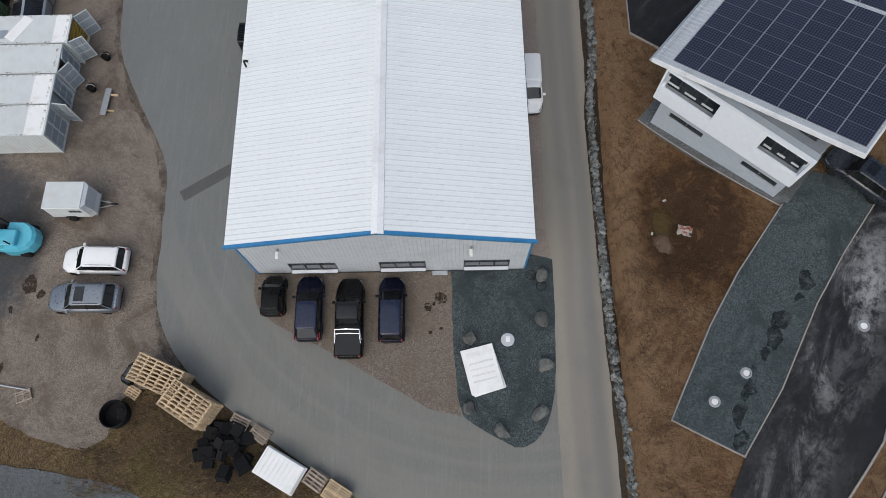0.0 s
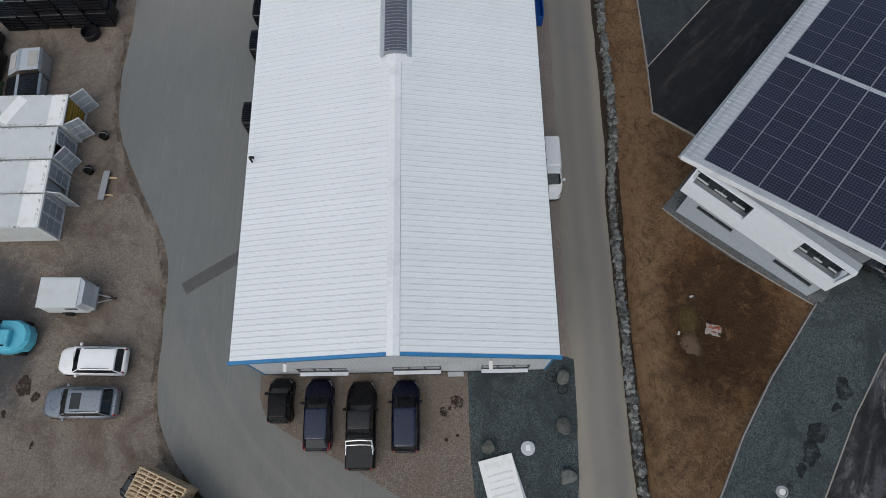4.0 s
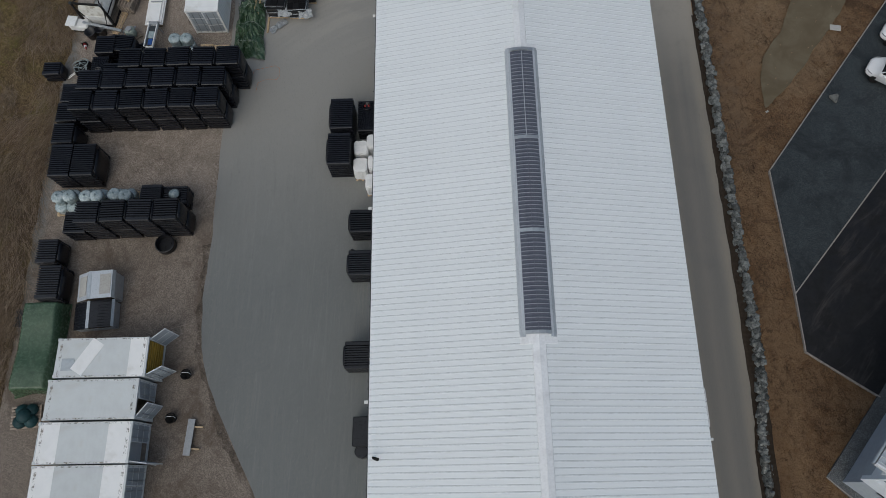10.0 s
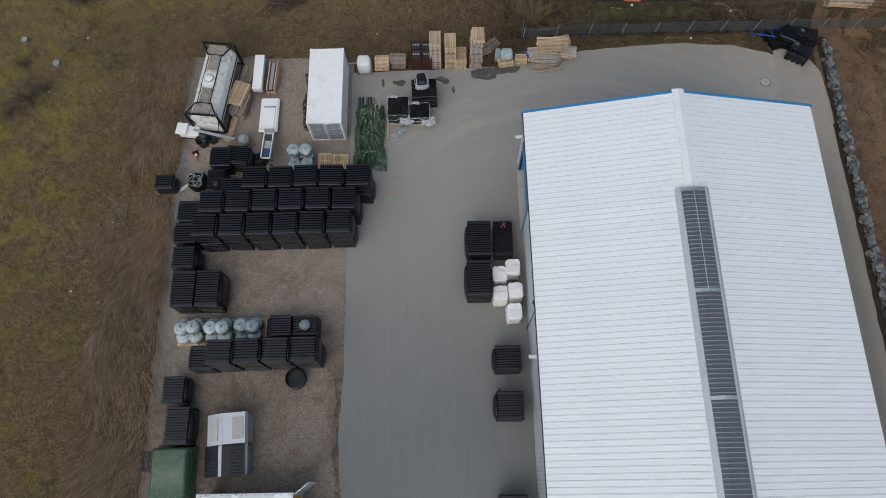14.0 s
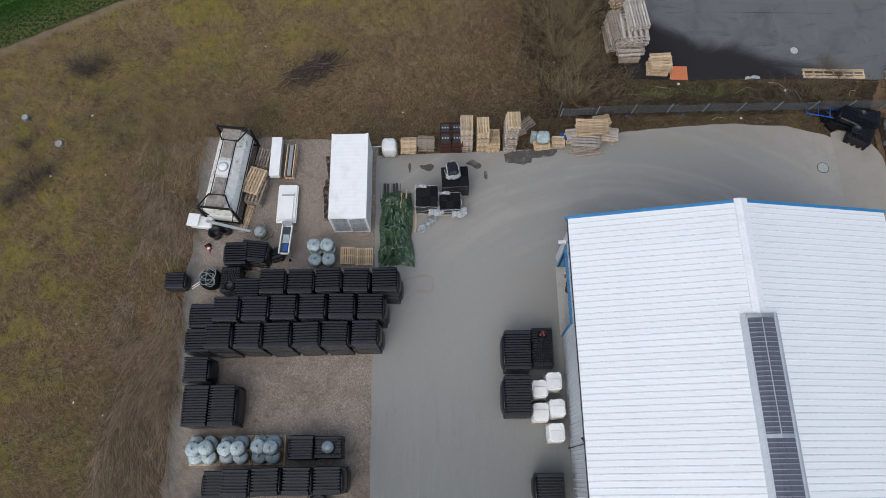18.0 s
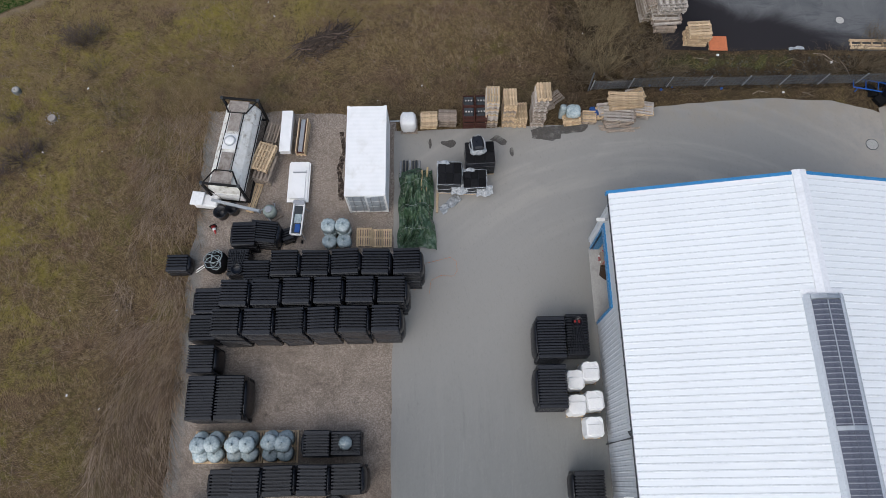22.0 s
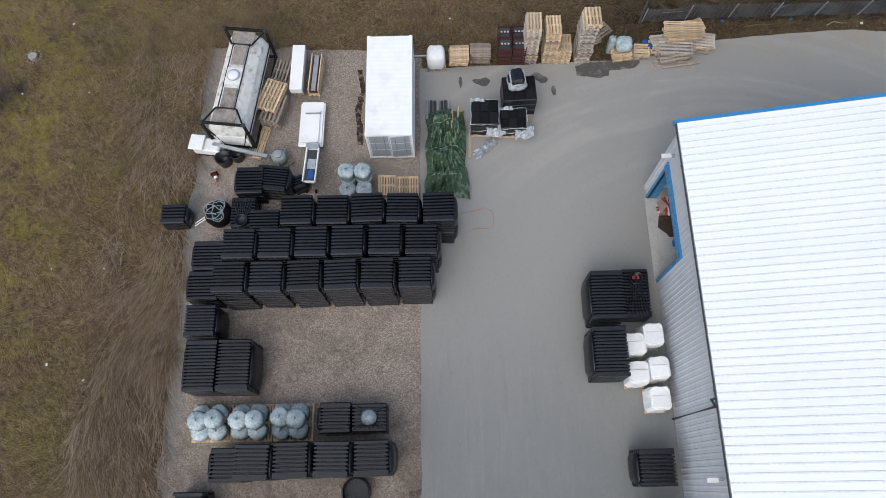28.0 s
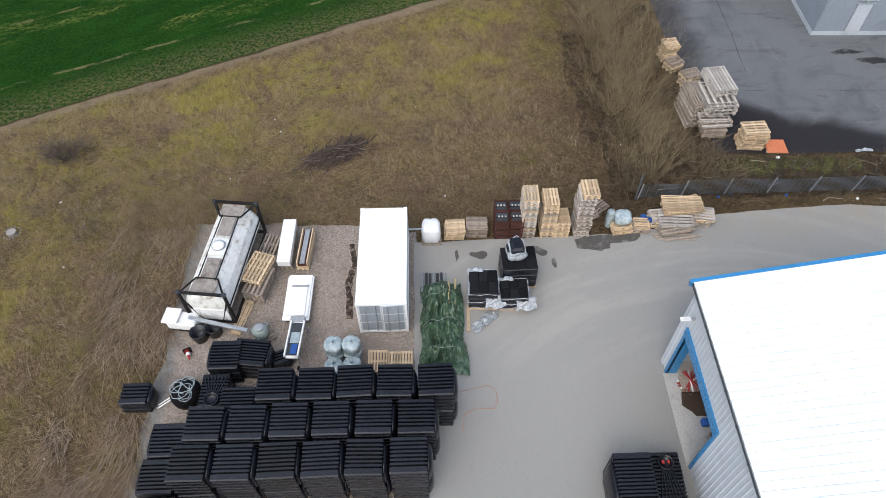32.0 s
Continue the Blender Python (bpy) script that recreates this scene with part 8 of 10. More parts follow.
tarp_sheet("tarpaulin", "dark green tarpaulin drawn over a long stack", -32.35, 16.3, -29.75, 22.4, lambda u, v: 1.35 + 0.1 * math.sin(9 * v), 3, 0.06, 0.1)
t = tarp_sheet("tarpaulin", "crumpled green tarpaulin heaped over bars on the asphalt", -20.55, 40.95, -18.35, 46.2, lambda u, v: 0.34 + 0.12 * math.sin(14 * u), 7, 0.45, 0.24, 0.055, 1.5)
for k, (x, y0, y1) in enumerate(((-19.2, 43.4, 46.1), (-18.85, 44.6, 46.3))):
    tagged(part("pole", tube([(x, y0, 0.62), (x + 0.12, y1, 0.58)], 0.06, 6), "greenwood", t), "pale pole lying on the sheet")
for k in range(7):
    x = -20.5 + k * 0.2
    p = part("steel_bar", tube([(x, 45.2, 0.08 + 0.06 * (k % 2)), (x + 0.04, 47.0, 0.08 + 0.06 * (k % 2))], 0.07, 8), "gutter" if k % 3 else "greysteel")
    tagged(p, "dark steel tube lying on asphalt", "tube", "steel tubes")

# ---- folded sheet-metal hoods ----
def hood(x, y, w, d, h, label, dark=False):
    t = thing("metal_hood", label, "hood", pose(x, y, 0, 0, 0, 4), "sheet-metal hoods")
    a = w * 0.38
    prof = [(-w / 2, h * 0.62), (-w / 2 + a, h), (w / 2 - 0.12, h), (w / 2, h * 0.86)]
    for (x0, z0), (x1, z1), m in zip(prof, prof[1:], ("zincroof", "zincroof", "zinc")):
        mat_ = "black" if dark and m == "zincroof" else m
        part("sheet", loft([[(x0, -d / 2, z0), (x1, -d / 2, z1), (x1, -d / 2, z1 - 0.04), (x0, -d / 2, z0 - 0.04)], [(x0, d / 2, z0), (x1, d / 2, z1), (x1, d / 2, z1 - 0.04), (x0, d / 2, z0 - 0.04)]]), mat_, t, "bent sheet-metal cover" if not dark else "black ribbed cover")
    for k, f in enumerate((-0.36, 0.16)):
        u = -w / 2 + a * 0.5 if k == 0 else w / 2 - 0.55
        z = h * (0.82 if k == 0 else 1.0)
        if dark:
            for i in range(9):
                yy = -d / 2 + 0.12 + i * (d - 0.24) / 8
                part("rib", tube([(u - 0.45, yy, z + (0.02 if k else -0.13)), (u + 0.4, yy, z + (0.02 if k else 0.14))], 0.035, 6), "black", t)
        else:
            part("cover_plate", box(u - 0.35, -d * 0.36, z + (0.004 if k else -0.0), u + 0.35, d * 0.36, z + 0.03), "concrete", t, "pale brown plate", pose(0, 0, 0) if k else Matrix.Translation((u, 0, z)) @ pose(0, 0, 0, 0, -math.degrees(math.atan2(h * 0.38, a)), 0) @ Matrix.Translation((-u, 0, -z)))
    part("band", box(-w / 2 + a - 0.06, -d / 2 - 0.01, h - 0.02, -w / 2 + a + 0.14, d / 2 + 0.01, h + 0.02), "zinc", t, "bright cross band")
    for sx in (-1, 1):
        for sy in (-1, 1):
            part("leg", box(sx * (w / 2 - 0.15) - 0.05, sy * (d / 2 - 0.1) - 0.05, 0, sx * (w / 2 - 0.15) + 0.05, sy * (d / 2 - 0.1) + 0.05, h * 0.6 if sx < 0 else h * 0.84), "greysteel", t)
    part("side_panel", box(-w / 2 + 0.2, -d / 2 + 0.02, 0.1, w / 2 - 0.1, -d / 2 + 0.05, h * 0.55), "greysteel", t)
    part("end_panel", box(w / 2 - 0.06, -d / 2 + 0.1, 0.1, w / 2 - 0.02, d / 2 - 0.1, h * 0.8), "zinc", t)


hood(-27.75, 23.2, 2.6, 1.85, 1.5, "bent galvanised sheet-metal hood on legs")
hood(-27.8, 21.35, 2.7, 1.8, 1.05, "dark ribbed hood with bright cross band", True)
tagged(part("rubber_mat", box(-0.5, -0.6, 0, 0.5, 0.6, 0.12, 0.02), "black", at=pose(-33.0, 21.4, -0.04, 0, 0, -3)), "black slab lying at the edge of the grass", "slab")
for dx, dy, z, r in ((-0.35, -0.3, 0.145, 0.42), (0.35, -0.25, 0.145, 0.42), (-0.3, 0.4, 0.145, 0.4), (0.05, 0.05, 0.5, 0.45), (0.3, 0.45, 0.145, 0.38)):
    t = thing("plastic_dome", "dark teal plastic dome on a pallet", "dome", pose(-31.45 + dx, 15.0 + dy, z), "teal plastic domes")
    part("shell", lathe([(r, 0), (r * 1.02, 0.06), (r * 0.85, 0.25), (r * 0.4, 0.38), (0.04, 0.42)], 20), "tealplastic", t, smooth=True)

# ---- tank container ----
tc = thing("tank_container", "white insulated tank container in a black steel frame", "tank container", pose(-30.72, 47.35, 0, 0, 0, 83))
n = 16
secs = []
for x, k in ((-2.92, 0.75), (-2.84, 0.96), (-2.72, 1.0), (2.72, 1.0), (2.84, 0.96), (2.92, 0.75)):
    secs.append([(x, 1.12 * k * math.cos(2 * math.pi * (i + 0.5) / n), 1.38 + 1.1 * k * math.sin(2 * math.pi * (i + 0.5) / n)) for i in range(n)])
shell = part("tank_shell", loft(secs), "tankwhite", tc, "white insulated tank shell")
for x in (-1.7, -0.6, 0.6, 1.7):
    s = [[(xx, 1.135 * math.cos(2 * math.pi * (i + 0.5) / n), 1.38 + 1.115 * math.sin(2 * math.pi * (i + 0.5) / n)) for i in range(n)] for xx in (x - 0.02, x + 0.02)]
    part("strap", loft(s), "tankwhite", shell)
for x0, x1 in ((-2.1, -0.75), (0.7, 2.1)):
    part("walkway", box(x0, -0.36, 2.49, x1, 0.36, 2.52, 0.01), "brownplate", tc, "grey-brown plate on the tank top")
hatch = part("manhole_box", box(-0.55, -0.42, 2.48, 0.5, 0.42, 2.54, 0.01), "white", tc, "pale spill box with round hatch")
part("hatch", lathe([(0.3, 2.57), (0.31, 2.62), (0.25, 2.66), (0.03, 2.68)], 20), "white", hatch, smooth=True)
part("hatch_ring", lathe([(0.36, 2.571), (0.36, 2.6), (0.32, 2.6), (0.32, 2.575)], 20), "zinc", hatch)
for x in (-3.0, 2.88):
    for y in (-1.2, 1.08):
        part("corner_post", box(x, y, 0.0, x + 0.12, y + 0.12, 2.6), "rubber", tc)
        part("corner_casting", box(x - 0.02, y - 0.02, 2.48, x + 0.16, y + 0.16, 2.62, 0.01), "gutter", tc)
    for z in (0.12, 2.48):
        part("end_beam", box(x, -1.08, z, x + 0.12, 1.08, z + 0.12), "rubber", tc)
    inner = 1 if x < 0 else -1
    for y in (-1, 1):
        part("brace", tube([(x + 0.06, y * 1.1, 2.5), (x + 0.06 + inner * 0.95, y * 0.55, 2.5)], 0.05, 6), "rubber", tc)
        part("brace", tube([(x + 0.06, y * 1.1, 1.9), (x + 0.06, y * 0.5, 0.2)], 0.045, 6), "rubber", tc)
    part("brace", tube([(x + 0.06 + inner * 0.95, -0.55, 2.5), (x + 0.06 + inner * 0.95, 0.55, 2.5)], 0.05, 6), "rubber", tc)
    part("end_plate", box(x + 0.15 if x < 0 else x - 0.92, -0.62, 2.47, x + 0.98 if x < 0 else x - 0.06, 0.62, 2.5), "brownplate", tc, "grey-brown deck plate")
for y in (-0.47, 0.43):
    part("top_rail", box(-2.1, y, 2.46, 2.1, y + 0.04, 2.52), "rubber", tc)
for y in (-1.2, 1.1):
    part("base_rail", box(-2.88, y, 0.12, 2.88, y + 0.1, 0.26), "rubber", tc)
for y in (-1.13, 1.1):
    part("side_strip", box(-2.8, y, 1.36, 2.8, y + 0.04, 1.46), "rubber", tc)
for k in range(9):
    part("end_panel", box(-2.97, -0.95 + k * 0.21, 0.3, -2.9, -0.76 + k * 0.21, 1.15), "white", tc)

# white panels, trough, sheet pile and small machines between the containers
t = thing("white_panel_box", "long white box lying on pallets", "box", pose(-27.75, 48.85, 0.58, 0, 0, 89))
part("panel", box(-1.45, -0.34, 0, 1.45, 0.34, 0.4, 0.02), "white", t)
part("lid", box(-1.46, -0.35, 0.402, 1.46, 0.35, 0.43, 0.008), "container_new", t)
t = thing("timber_trough", "wooden trough holding a grey plank", "trough", pose(-26.8, 48.7, 0.44, 0, 0, 87))
for y in (-0.3, 0.24):
    part("side_board", box(-1.2, y, 0, 1.2, y + 0.06, 0.3), "wood", t)
part("plank", box(-1.15, -0.12, 0.1, 1.15, 0.14, 0.2), "greysteel", t, "grey plank")
part("base_board", box(-1.2, -0.24, 0, 1.2, 0.24, 0.04), "rust", t)
t = thing("sheet_pile", "pile of white sheets on pallets", "sheets", pose(-26.87, 45.5, 0.3, 0, 0, 89))
for k, (a, c, dx) in enumerate(((1.35, 0.68, 0), (1.3, 0.6, 0.08), (0.98, 0.45, -0.2))):
    part("sheet", box(-a + dx, -c, k * 0.09, a + dx, c, k * 0.09 + 0.085, 0.006), "container_new", t)
part("rail", box(0.55, -0.5, 0.265, 0.62, 0.35, 0.33), "greysteel", t)
t = thing("conveyor_cart", "white wheeled conveyor trough with grey legs", "machine", pose(-26.68, 42.75, 0, 0, 0, 86))
part("trough", box(-1.0, -0.32, 0.75, 1.0, 0.32, 0.9, 0.03), "white", t)
part("side_rail", box(-1.0, -0.36, 0.9, 1.0, -0.28, 1.05, 0.01), "white", t)
part("side_rail", box(-1.0, 0.28, 0.9, 1.0, 0.36, 1.05, 0.01), "white", t)
part("belt", box(-0.9, -0.26, 0.902, 0.9, 0.26, 0.94), "gutter", t, "dark belt in the trough")
part("wrapping", box(-0.25, -0.24, 0.942, 0.35, 0.2, 0.98, 0.015), "film", t, "pale film lying on the belt")
part("blue_sheet", box(-0.85, -0.22, 0.942, -0.3, 0.1, 1.0, 0.03), "bluebag", t, "folded blue plastic on the belt")
part("motor", box(1.0, -0.3, 0.6, 1.3, 0.42, 0.95, 0.04), "greysteel", t)
for x in (-0.85, 0.85):
    for y in (-0.3, 0.3):
        part("leg", tube([(x, y, 0.75), (x * 1.1, y * 1.35, 0.0)], 0.035, 6), "greysteel", t)
for y in (-0.25, 0.25):
    part("caster", lathe([(0.1, -0.04), (0.12, 0), (0.1, 0.04)], 12), "rubber", t, at=pose(-1.15, y, 0.12, 90, 0, 0))
t = thing("pump_unit", "white pump housing with tilted lid", "machine", pose(-32.5, 44.25, 0, 0, 0, -8))
part("housing", box(-0.75, -0.4, 0.2, 0.75, 0.4, 0.75, 0.08), "white", t)
part("lid", box(-0.9, -0.45, 0.8, -0.1, 0.45, 0.9, 0.03), "white", t)
part("base", box(-0.6, -0.35, 0.0, 0.6, 0.35, 0.2), "rubber", t)
tagged(part("steel_beam", box(-1.55, -0.09, 0, 1.55, 0.09, 0.16, 0.01), "zinc", at=pose(-30.65, 43.85, 0.62, 0, 3, -14)), "long pale steel beam lying across a bin", "beam")
for x, y, r in ((-31.6, 43.5, 0.42), (-30.9, 43.75, 0.38)):
    t = thing("plastic_bin", "black round plastic bin under a beam", "bin", pose(x, y, 0), "black bins")
    part("bin_body", lathe([(r * 0.85, 0), (r, 0.6), (r * 1.05, 0.62), (r * 0.9, 0.62), (r * 0.8, 0.1)], 18), "black", t, smooth=True)
t = thing("garden_pump", "grey-green drum with pipes on a pallet", "drum", pose(-28.55, 43.5, 0.145, 0, 0, 20))
part("drum", lathe([(0.36, 0), (0.4, 0.1), (0.4, 0.5), (0.3, 0.6), (0.1, 0.64)], 18), "greydrum", t, smooth=True)
part("cap", lathe([(0.2, 0.62), (0.22, 0.72), (0.05, 0.75)], 14), "greysteel", t)
for a in (0.5, 2.2, 4.2):
    part("pipe", tube([(0.4 * math.cos(a), 0.4 * math.sin(a), 0.3), (0.62 * math.cos(a + 0.3), 0.62 * math.sin(a + 0.3), 0.2), (0.7 * math.cos(a + 0.6), 0.7 * math.sin(a + 0.6), 0.02)], 0.04, 6), "greysteel", t)
t = thing("traffic_cone", "faded red and white cone lying on gravel", "cone", pose(-32.1, 42.7, 0.12, 78, 0, 25))
part("cone", lathe([(0.14, 0), (0.03, 0.6), (0.02, 0.62)], 14), "red", t, smooth=True)
part("stripe", lathe([(0.115, 0.18), (0.085, 0.34), (0.08, 0.34), (0.1, 0.18)], 14), "white", t)
part("foot", box(-0.2, -0.2, -0.04, 0.2, 0.2, 0.0, 0.02), "rubber", t)
t = thing("hose_coil", "pale hose coiled on a round black tank", "hose", pose(-31.55, 40.25, 0))
part("tank", lathe([(0.5, 0), (0.68, 0.15), (0.72, 0.55), (0.62, 0.8), (0.4, 0.93), (0.02, 0.95)], 22), "scrapblack", t, smooth=True)
pts = []
for k in range(60):
    a = k * 0.55
    r = 0.4 + 0.15 * math.sin(k * 0.9)
    pts.append((r * math.cos(a) + 0.12 * math.sin(k * 0.21), r * math.sin(a) + 0.1 * math.cos(k * 0.33), 0.9 + 0.002 * k + 0.03 * math.sin(k * 1.7)))
part("hose", tube(pts, 0.02, 5), "film", t, "pale blue hose")
for dy in (0.0, 0.16):
    part("pipe", tube([(-1.3, -0.55 + dy, 0.15), (-0.5, -0.12 + dy, 0.4)], 0.03, 6), "white", t)

# ---- ring, buckets, bench and other things on the west gravel ----
t = thing("manhole_ring", "open black plastic shaft ring on gravel", "ring", pose(-23.9, 26.3, 0))
part("ring", lathe([(0.62, 0), (0.66, 0.04), (0.66, 0.5), (0.6, 0.52), (0.58, 0.46), (0.58, 0.05), (0.02, 0.03)], 28), "black", t)
t = thing("open_tub", "large open black tub lying on grass edge", "tub", pose(-16.95, -8.75, -0.03))
part("tub", lathe([(0.78, 0), (0.85, 0.05), (0.86, 0.75), (0.8, 0.77), (0.78, 0.7), (0.76, 0.1), (0.02, 0.07)], 28), "scrapblack", t)
part("lid", box(-0.22, -0.4, 0.12, 0.22, 0.3, 0.18, 0.05), "rubber", t, "dark board inside", pose(0.2, 0.1, 0.1, 0, 18, 10))
t = thing("tool_trunk", "dark grey plastic trunk beside timber", "box", pose(-16.3, -6.25, 0, 0, 0, 60))
part("trunk", box(-0.72, -0.42, 0, 0.72, 0.42, 0.5, 0.16), "scrapblack", t)
part("lid", box(-0.6, -0.34, 0.49, 0.6, 0.34, 0.64, 0.12), "gutter", t, "domed grey lid")
for x in (-0.35, 0.35):
    part("strap", box(x - 0.03, -0.36, 0.5, x + 0.03, 0.36, 0.655, 0.01), "rubber", t)
for x, y in ((-22.2, 14.75), (-21.55, 17.45)):
    t = thing("bucket", "black rubber bucket on gravel", "bucket", pose(x, y, 0), "black buckets")
    part("body", lathe([(0.24, 0), (0.32, 0.42), (0.34, 0.43), (0.29, 0.42), (0.22, 0.05)], 16), "rubber", t, smooth=True)
    part("handle", tube([(-0.32, 0, 0.42), (-0.2, 0.1, 0.56), (0.2, 0.1, 0.56), (0.32, 0, 0.42)], 0.015, 5), "zinc", t)
t = thing("bench", "low grey bench board on pale bearers", "bench", pose(-20.98, 13.6, 0, 0, 0, 86))
part("board", box(-1.1, -0.22, 0.2, 1.1, 0.22, 0.27, 0.01), "greysteel", t)
for x in (-0.72, 0.6):
    part("bearer", box(x, -0.75, 0.0, x + 0.08, 0.25, 0.198), "wood", t)
tagged(part("steel_tube", tube([(-25.0, -6.75, 0.06), (-22.7, -7.15, 0.06)], 0.05, 8), "zinc"), "pale steel tube lying on gravel", "tube")
tagged(part("pole", tube([(-24.2, 20.15, 0.05), (-21.9, 20.8, 0.05)], 0.03, 6), "oldwood"), "thin pole lying behind the container", "pole")

# ---- black plastic scrap heaps ----
def heap(x, y, r, n, seed, label, sizes=(0.5, 1.0), top=1.0):
    rnd = random.Random(seed)
    for k in range(n):
        a, d = rnd.uniform(0, 6.28), r * math.sqrt(rnd.random())
        s = rnd.uniform(*sizes)
        z = max(0.0, top * (1 - d / r) * rnd.uniform(0.2, 0.8))
        t = thing("plastic_tub", label, "tub", pose(x + d * math.cos(a), y + d * math.sin(a), z, rnd.uniform(-25, 25), rnd.uniform(-25, 25), rnd.uniform(0, 360)), "black plastic scrap")
        w, h = s * rnd.uniform(0.7, 1.2), s * rnd.uniform(0.35, 0.6)
        part("shell", loft([[(-w / 2, -s / 2, 0), (w / 2, -s / 2, 0), (w / 2, s / 2, 0), (-w / 2, s / 2, 0)], [(-w * 0.42, -s * 0.42, h), (w * 0.42, -s * 0.42, h), (w * 0.42, s * 0.42, h), (-w * 0.42, s * 0.42, h)]]), "scrapblack", t)
        part("rim", tube([(-w / 2, -s / 2, 0), (w / 2, -s / 2, 0), (w / 2, s / 2, 0), (-w / 2, s / 2, 0), (-w / 2, -s / 2, 0)], 0.035, 6), "scrapblack", t)


heap(-10.0, -11.0, 1.6, 26, 2, "black plastic tub in a scrap heap on grass", (0.5, 1.0), 1.0)
lying_tank(12.55, 49.75, 1.2, 1.5, 0.95, 60, "black plastic tank with manhole by the stone bank")
lying_tank(13.2, 51.0, 1.2, 1.6, 1.0, 75, "black plastic tank with manhole by the stone bank")
tank(12.0, 51.1, 0, 1.2, 1.2, 1.1, 150, "black ribbed tank dumped in the corner")
heap(11.3, 51.2, 0.9, 6, 8, "black plastic tub in the corner heap", (0.5, 0.8), 0.6)

# white panelled tub on pallets by the drive
stack(-6.45, -12.25, 3, -30, 2.4, 1.5, ("oldwood",), 0.03, decks=8, bearers=4)
t = thing("white_panel_stack", "stack of white ribbed plastic panels on pallets", "panels", pose(-6.45, -12.2, 0.44, 0, 0, -30))
for k in range(3):
    part("panel", box(-1.38 + k * 0.03, -0.9 + k * 0.03, k * 0.22, 1.38 - k * 0.03, 0.9 - k * 0.02, k * 0.22 + 0.21, 0.02), "container_new", t)
for k in range(9):
    part("rib", box(-1.2 + k * 0.3, -0.82, 0.66, -1.16 + k * 0.3, 0.82, 0.675), "white", t)
# white formed sheets on the slate bed
t = thing("white_panel_stack", "flat stack of white formed panels on slate chippings", "panels", pose(5.85, -6.35, 0.03, 0, 0, 14.5))
for k, (dx, dy, a) in enumerate(((0.06, -0.05, 2.0), (0.0, 0.0, 0.0), (-0.03, 0.03, -1.0))):
    part("panel", box(-1.04, -1.42, k * 0.12, 1.04, 1.42, k * 0.12 + 0.11, 0.015), "container_new", t, at=pose(dx, dy, 0, 0, 0, a))
for k in range(4):
    part("moulding", box(-0.75, -0.78 + k * 0.38, 0.35, 0.8, -0.66 + k * 0.38, 0.372, 0.006), "white", t, at=pose(-0.03, 0.03, 0, 0, 0, -1))
part("moulding", box(-0.8, 0.85, 0.35, 0.1, 1.2, 0.365, 0.004), "white", t)


# ---- manholes, rocks, small things on the ground ----
def manhole(x, y, z, r=0.25, label="round pale concrete manhole with raised lid"):
    m = thing("manhole", label, "manhole", pose(x, y, z), "manholes")
    if y > 20:
        part("collar", lathe([(r * 1.12, -0.1), (r * 1.12, 0.046), (r * 1.0, 0.048), (0.02, 0.044)], 28), "gutter", m, "dark joint ring")
        part("lid", lathe([(r * 1.0, 0.0), (r * 1.0, 0.056), (0.02, 0.06)], 28), "concrete", m, "pale concrete lid")
        return
    if r == 0.33:
        part("lid", lathe([(r * 1.3, -0.1), (r * 1.32, 0.06), (r * 1.2, 0.09), (0.02, 0.1)], 28), "doorfield", m, "wide pale plastic lid")
        return
    part("collar", lathe([(r * 1.35, -0.2), (r * 1.35, 0.05), (r * 1.05, 0.06), (r * 1.02, 0.02), (0.02, 0.02)], 24), "greysteel", m, "grey collar")
    part("lid", lathe([(r * 0.72, 0.0), (r * 0.72, 0.075), (r * 0.66, 0.085), (0.02, 0.09)], 24), "white", m, "pale lid")


manhole(7.53, -4.45, 0.03, 0.33)
part("white_slip", box(-0.12, -0.16, 0.1, 0.14, 0.2, 0.13), "white", bpy.data.objects["manhole"], "white slip on the lid")
manhole(19.35, -8.75, rise(19.35, -8.75) + 0.1)
manhole(21.42, -7.12, rise(21.4, -7.1) + 0.1)
manhole(28.73, -4.48, rise(28.73, -4.48) + 0.09, 0.27)
t = thing("meadow_shaft", "weathered concrete shaft ringed with white stones in grass", "shaft", pose(-43.6, 50.64, 0))
part("shaft_ring", lathe([(0.26, -0.1), (0.26, 0.16), (0.2, 0.17), (0.02, 0.15)], 20), "kerbstone", t, "round grey cover")
for k in range(13):
    a = k * 0.483 + 0.1 * math.sin(5 * k)
    part("edging_stone", box(-0.05, -0.04, 0, 0.05, 0.04, 0.07, 0.025), "kerbstone", t, "", pose(0.45 * math.cos(a), 0.45 * math.sin(a), 0.02, 0, 0, math.degrees(a) + 90))
t = thing("meadow_shaft", "pale capped shaft standing in dead grass", "shaft", pose(-46.34, 52.75, 0))
part("shaft_ring", lathe([(0.27, -0.1), (0.27, 0.27), (0.22, 0.28), (0.02, 0.27)], 20), "plinth", t, "dark collar")
part("shaft_cap", lathe([(0.2, 0.25), (0.2, 0.33), (0.15, 0.35), (0.08, 0.34), (0.02, 0.29)], 20), "concrete", t, "pale cap")
manhole(9.9, 47.63, -0.04, 0.36, "round pale manhole cover in the asphalt")
manhole(8.63, 55.95, NEXT_Z - 0.04, 0.27, "round pale manhole cover in the neighbour's asphalt")


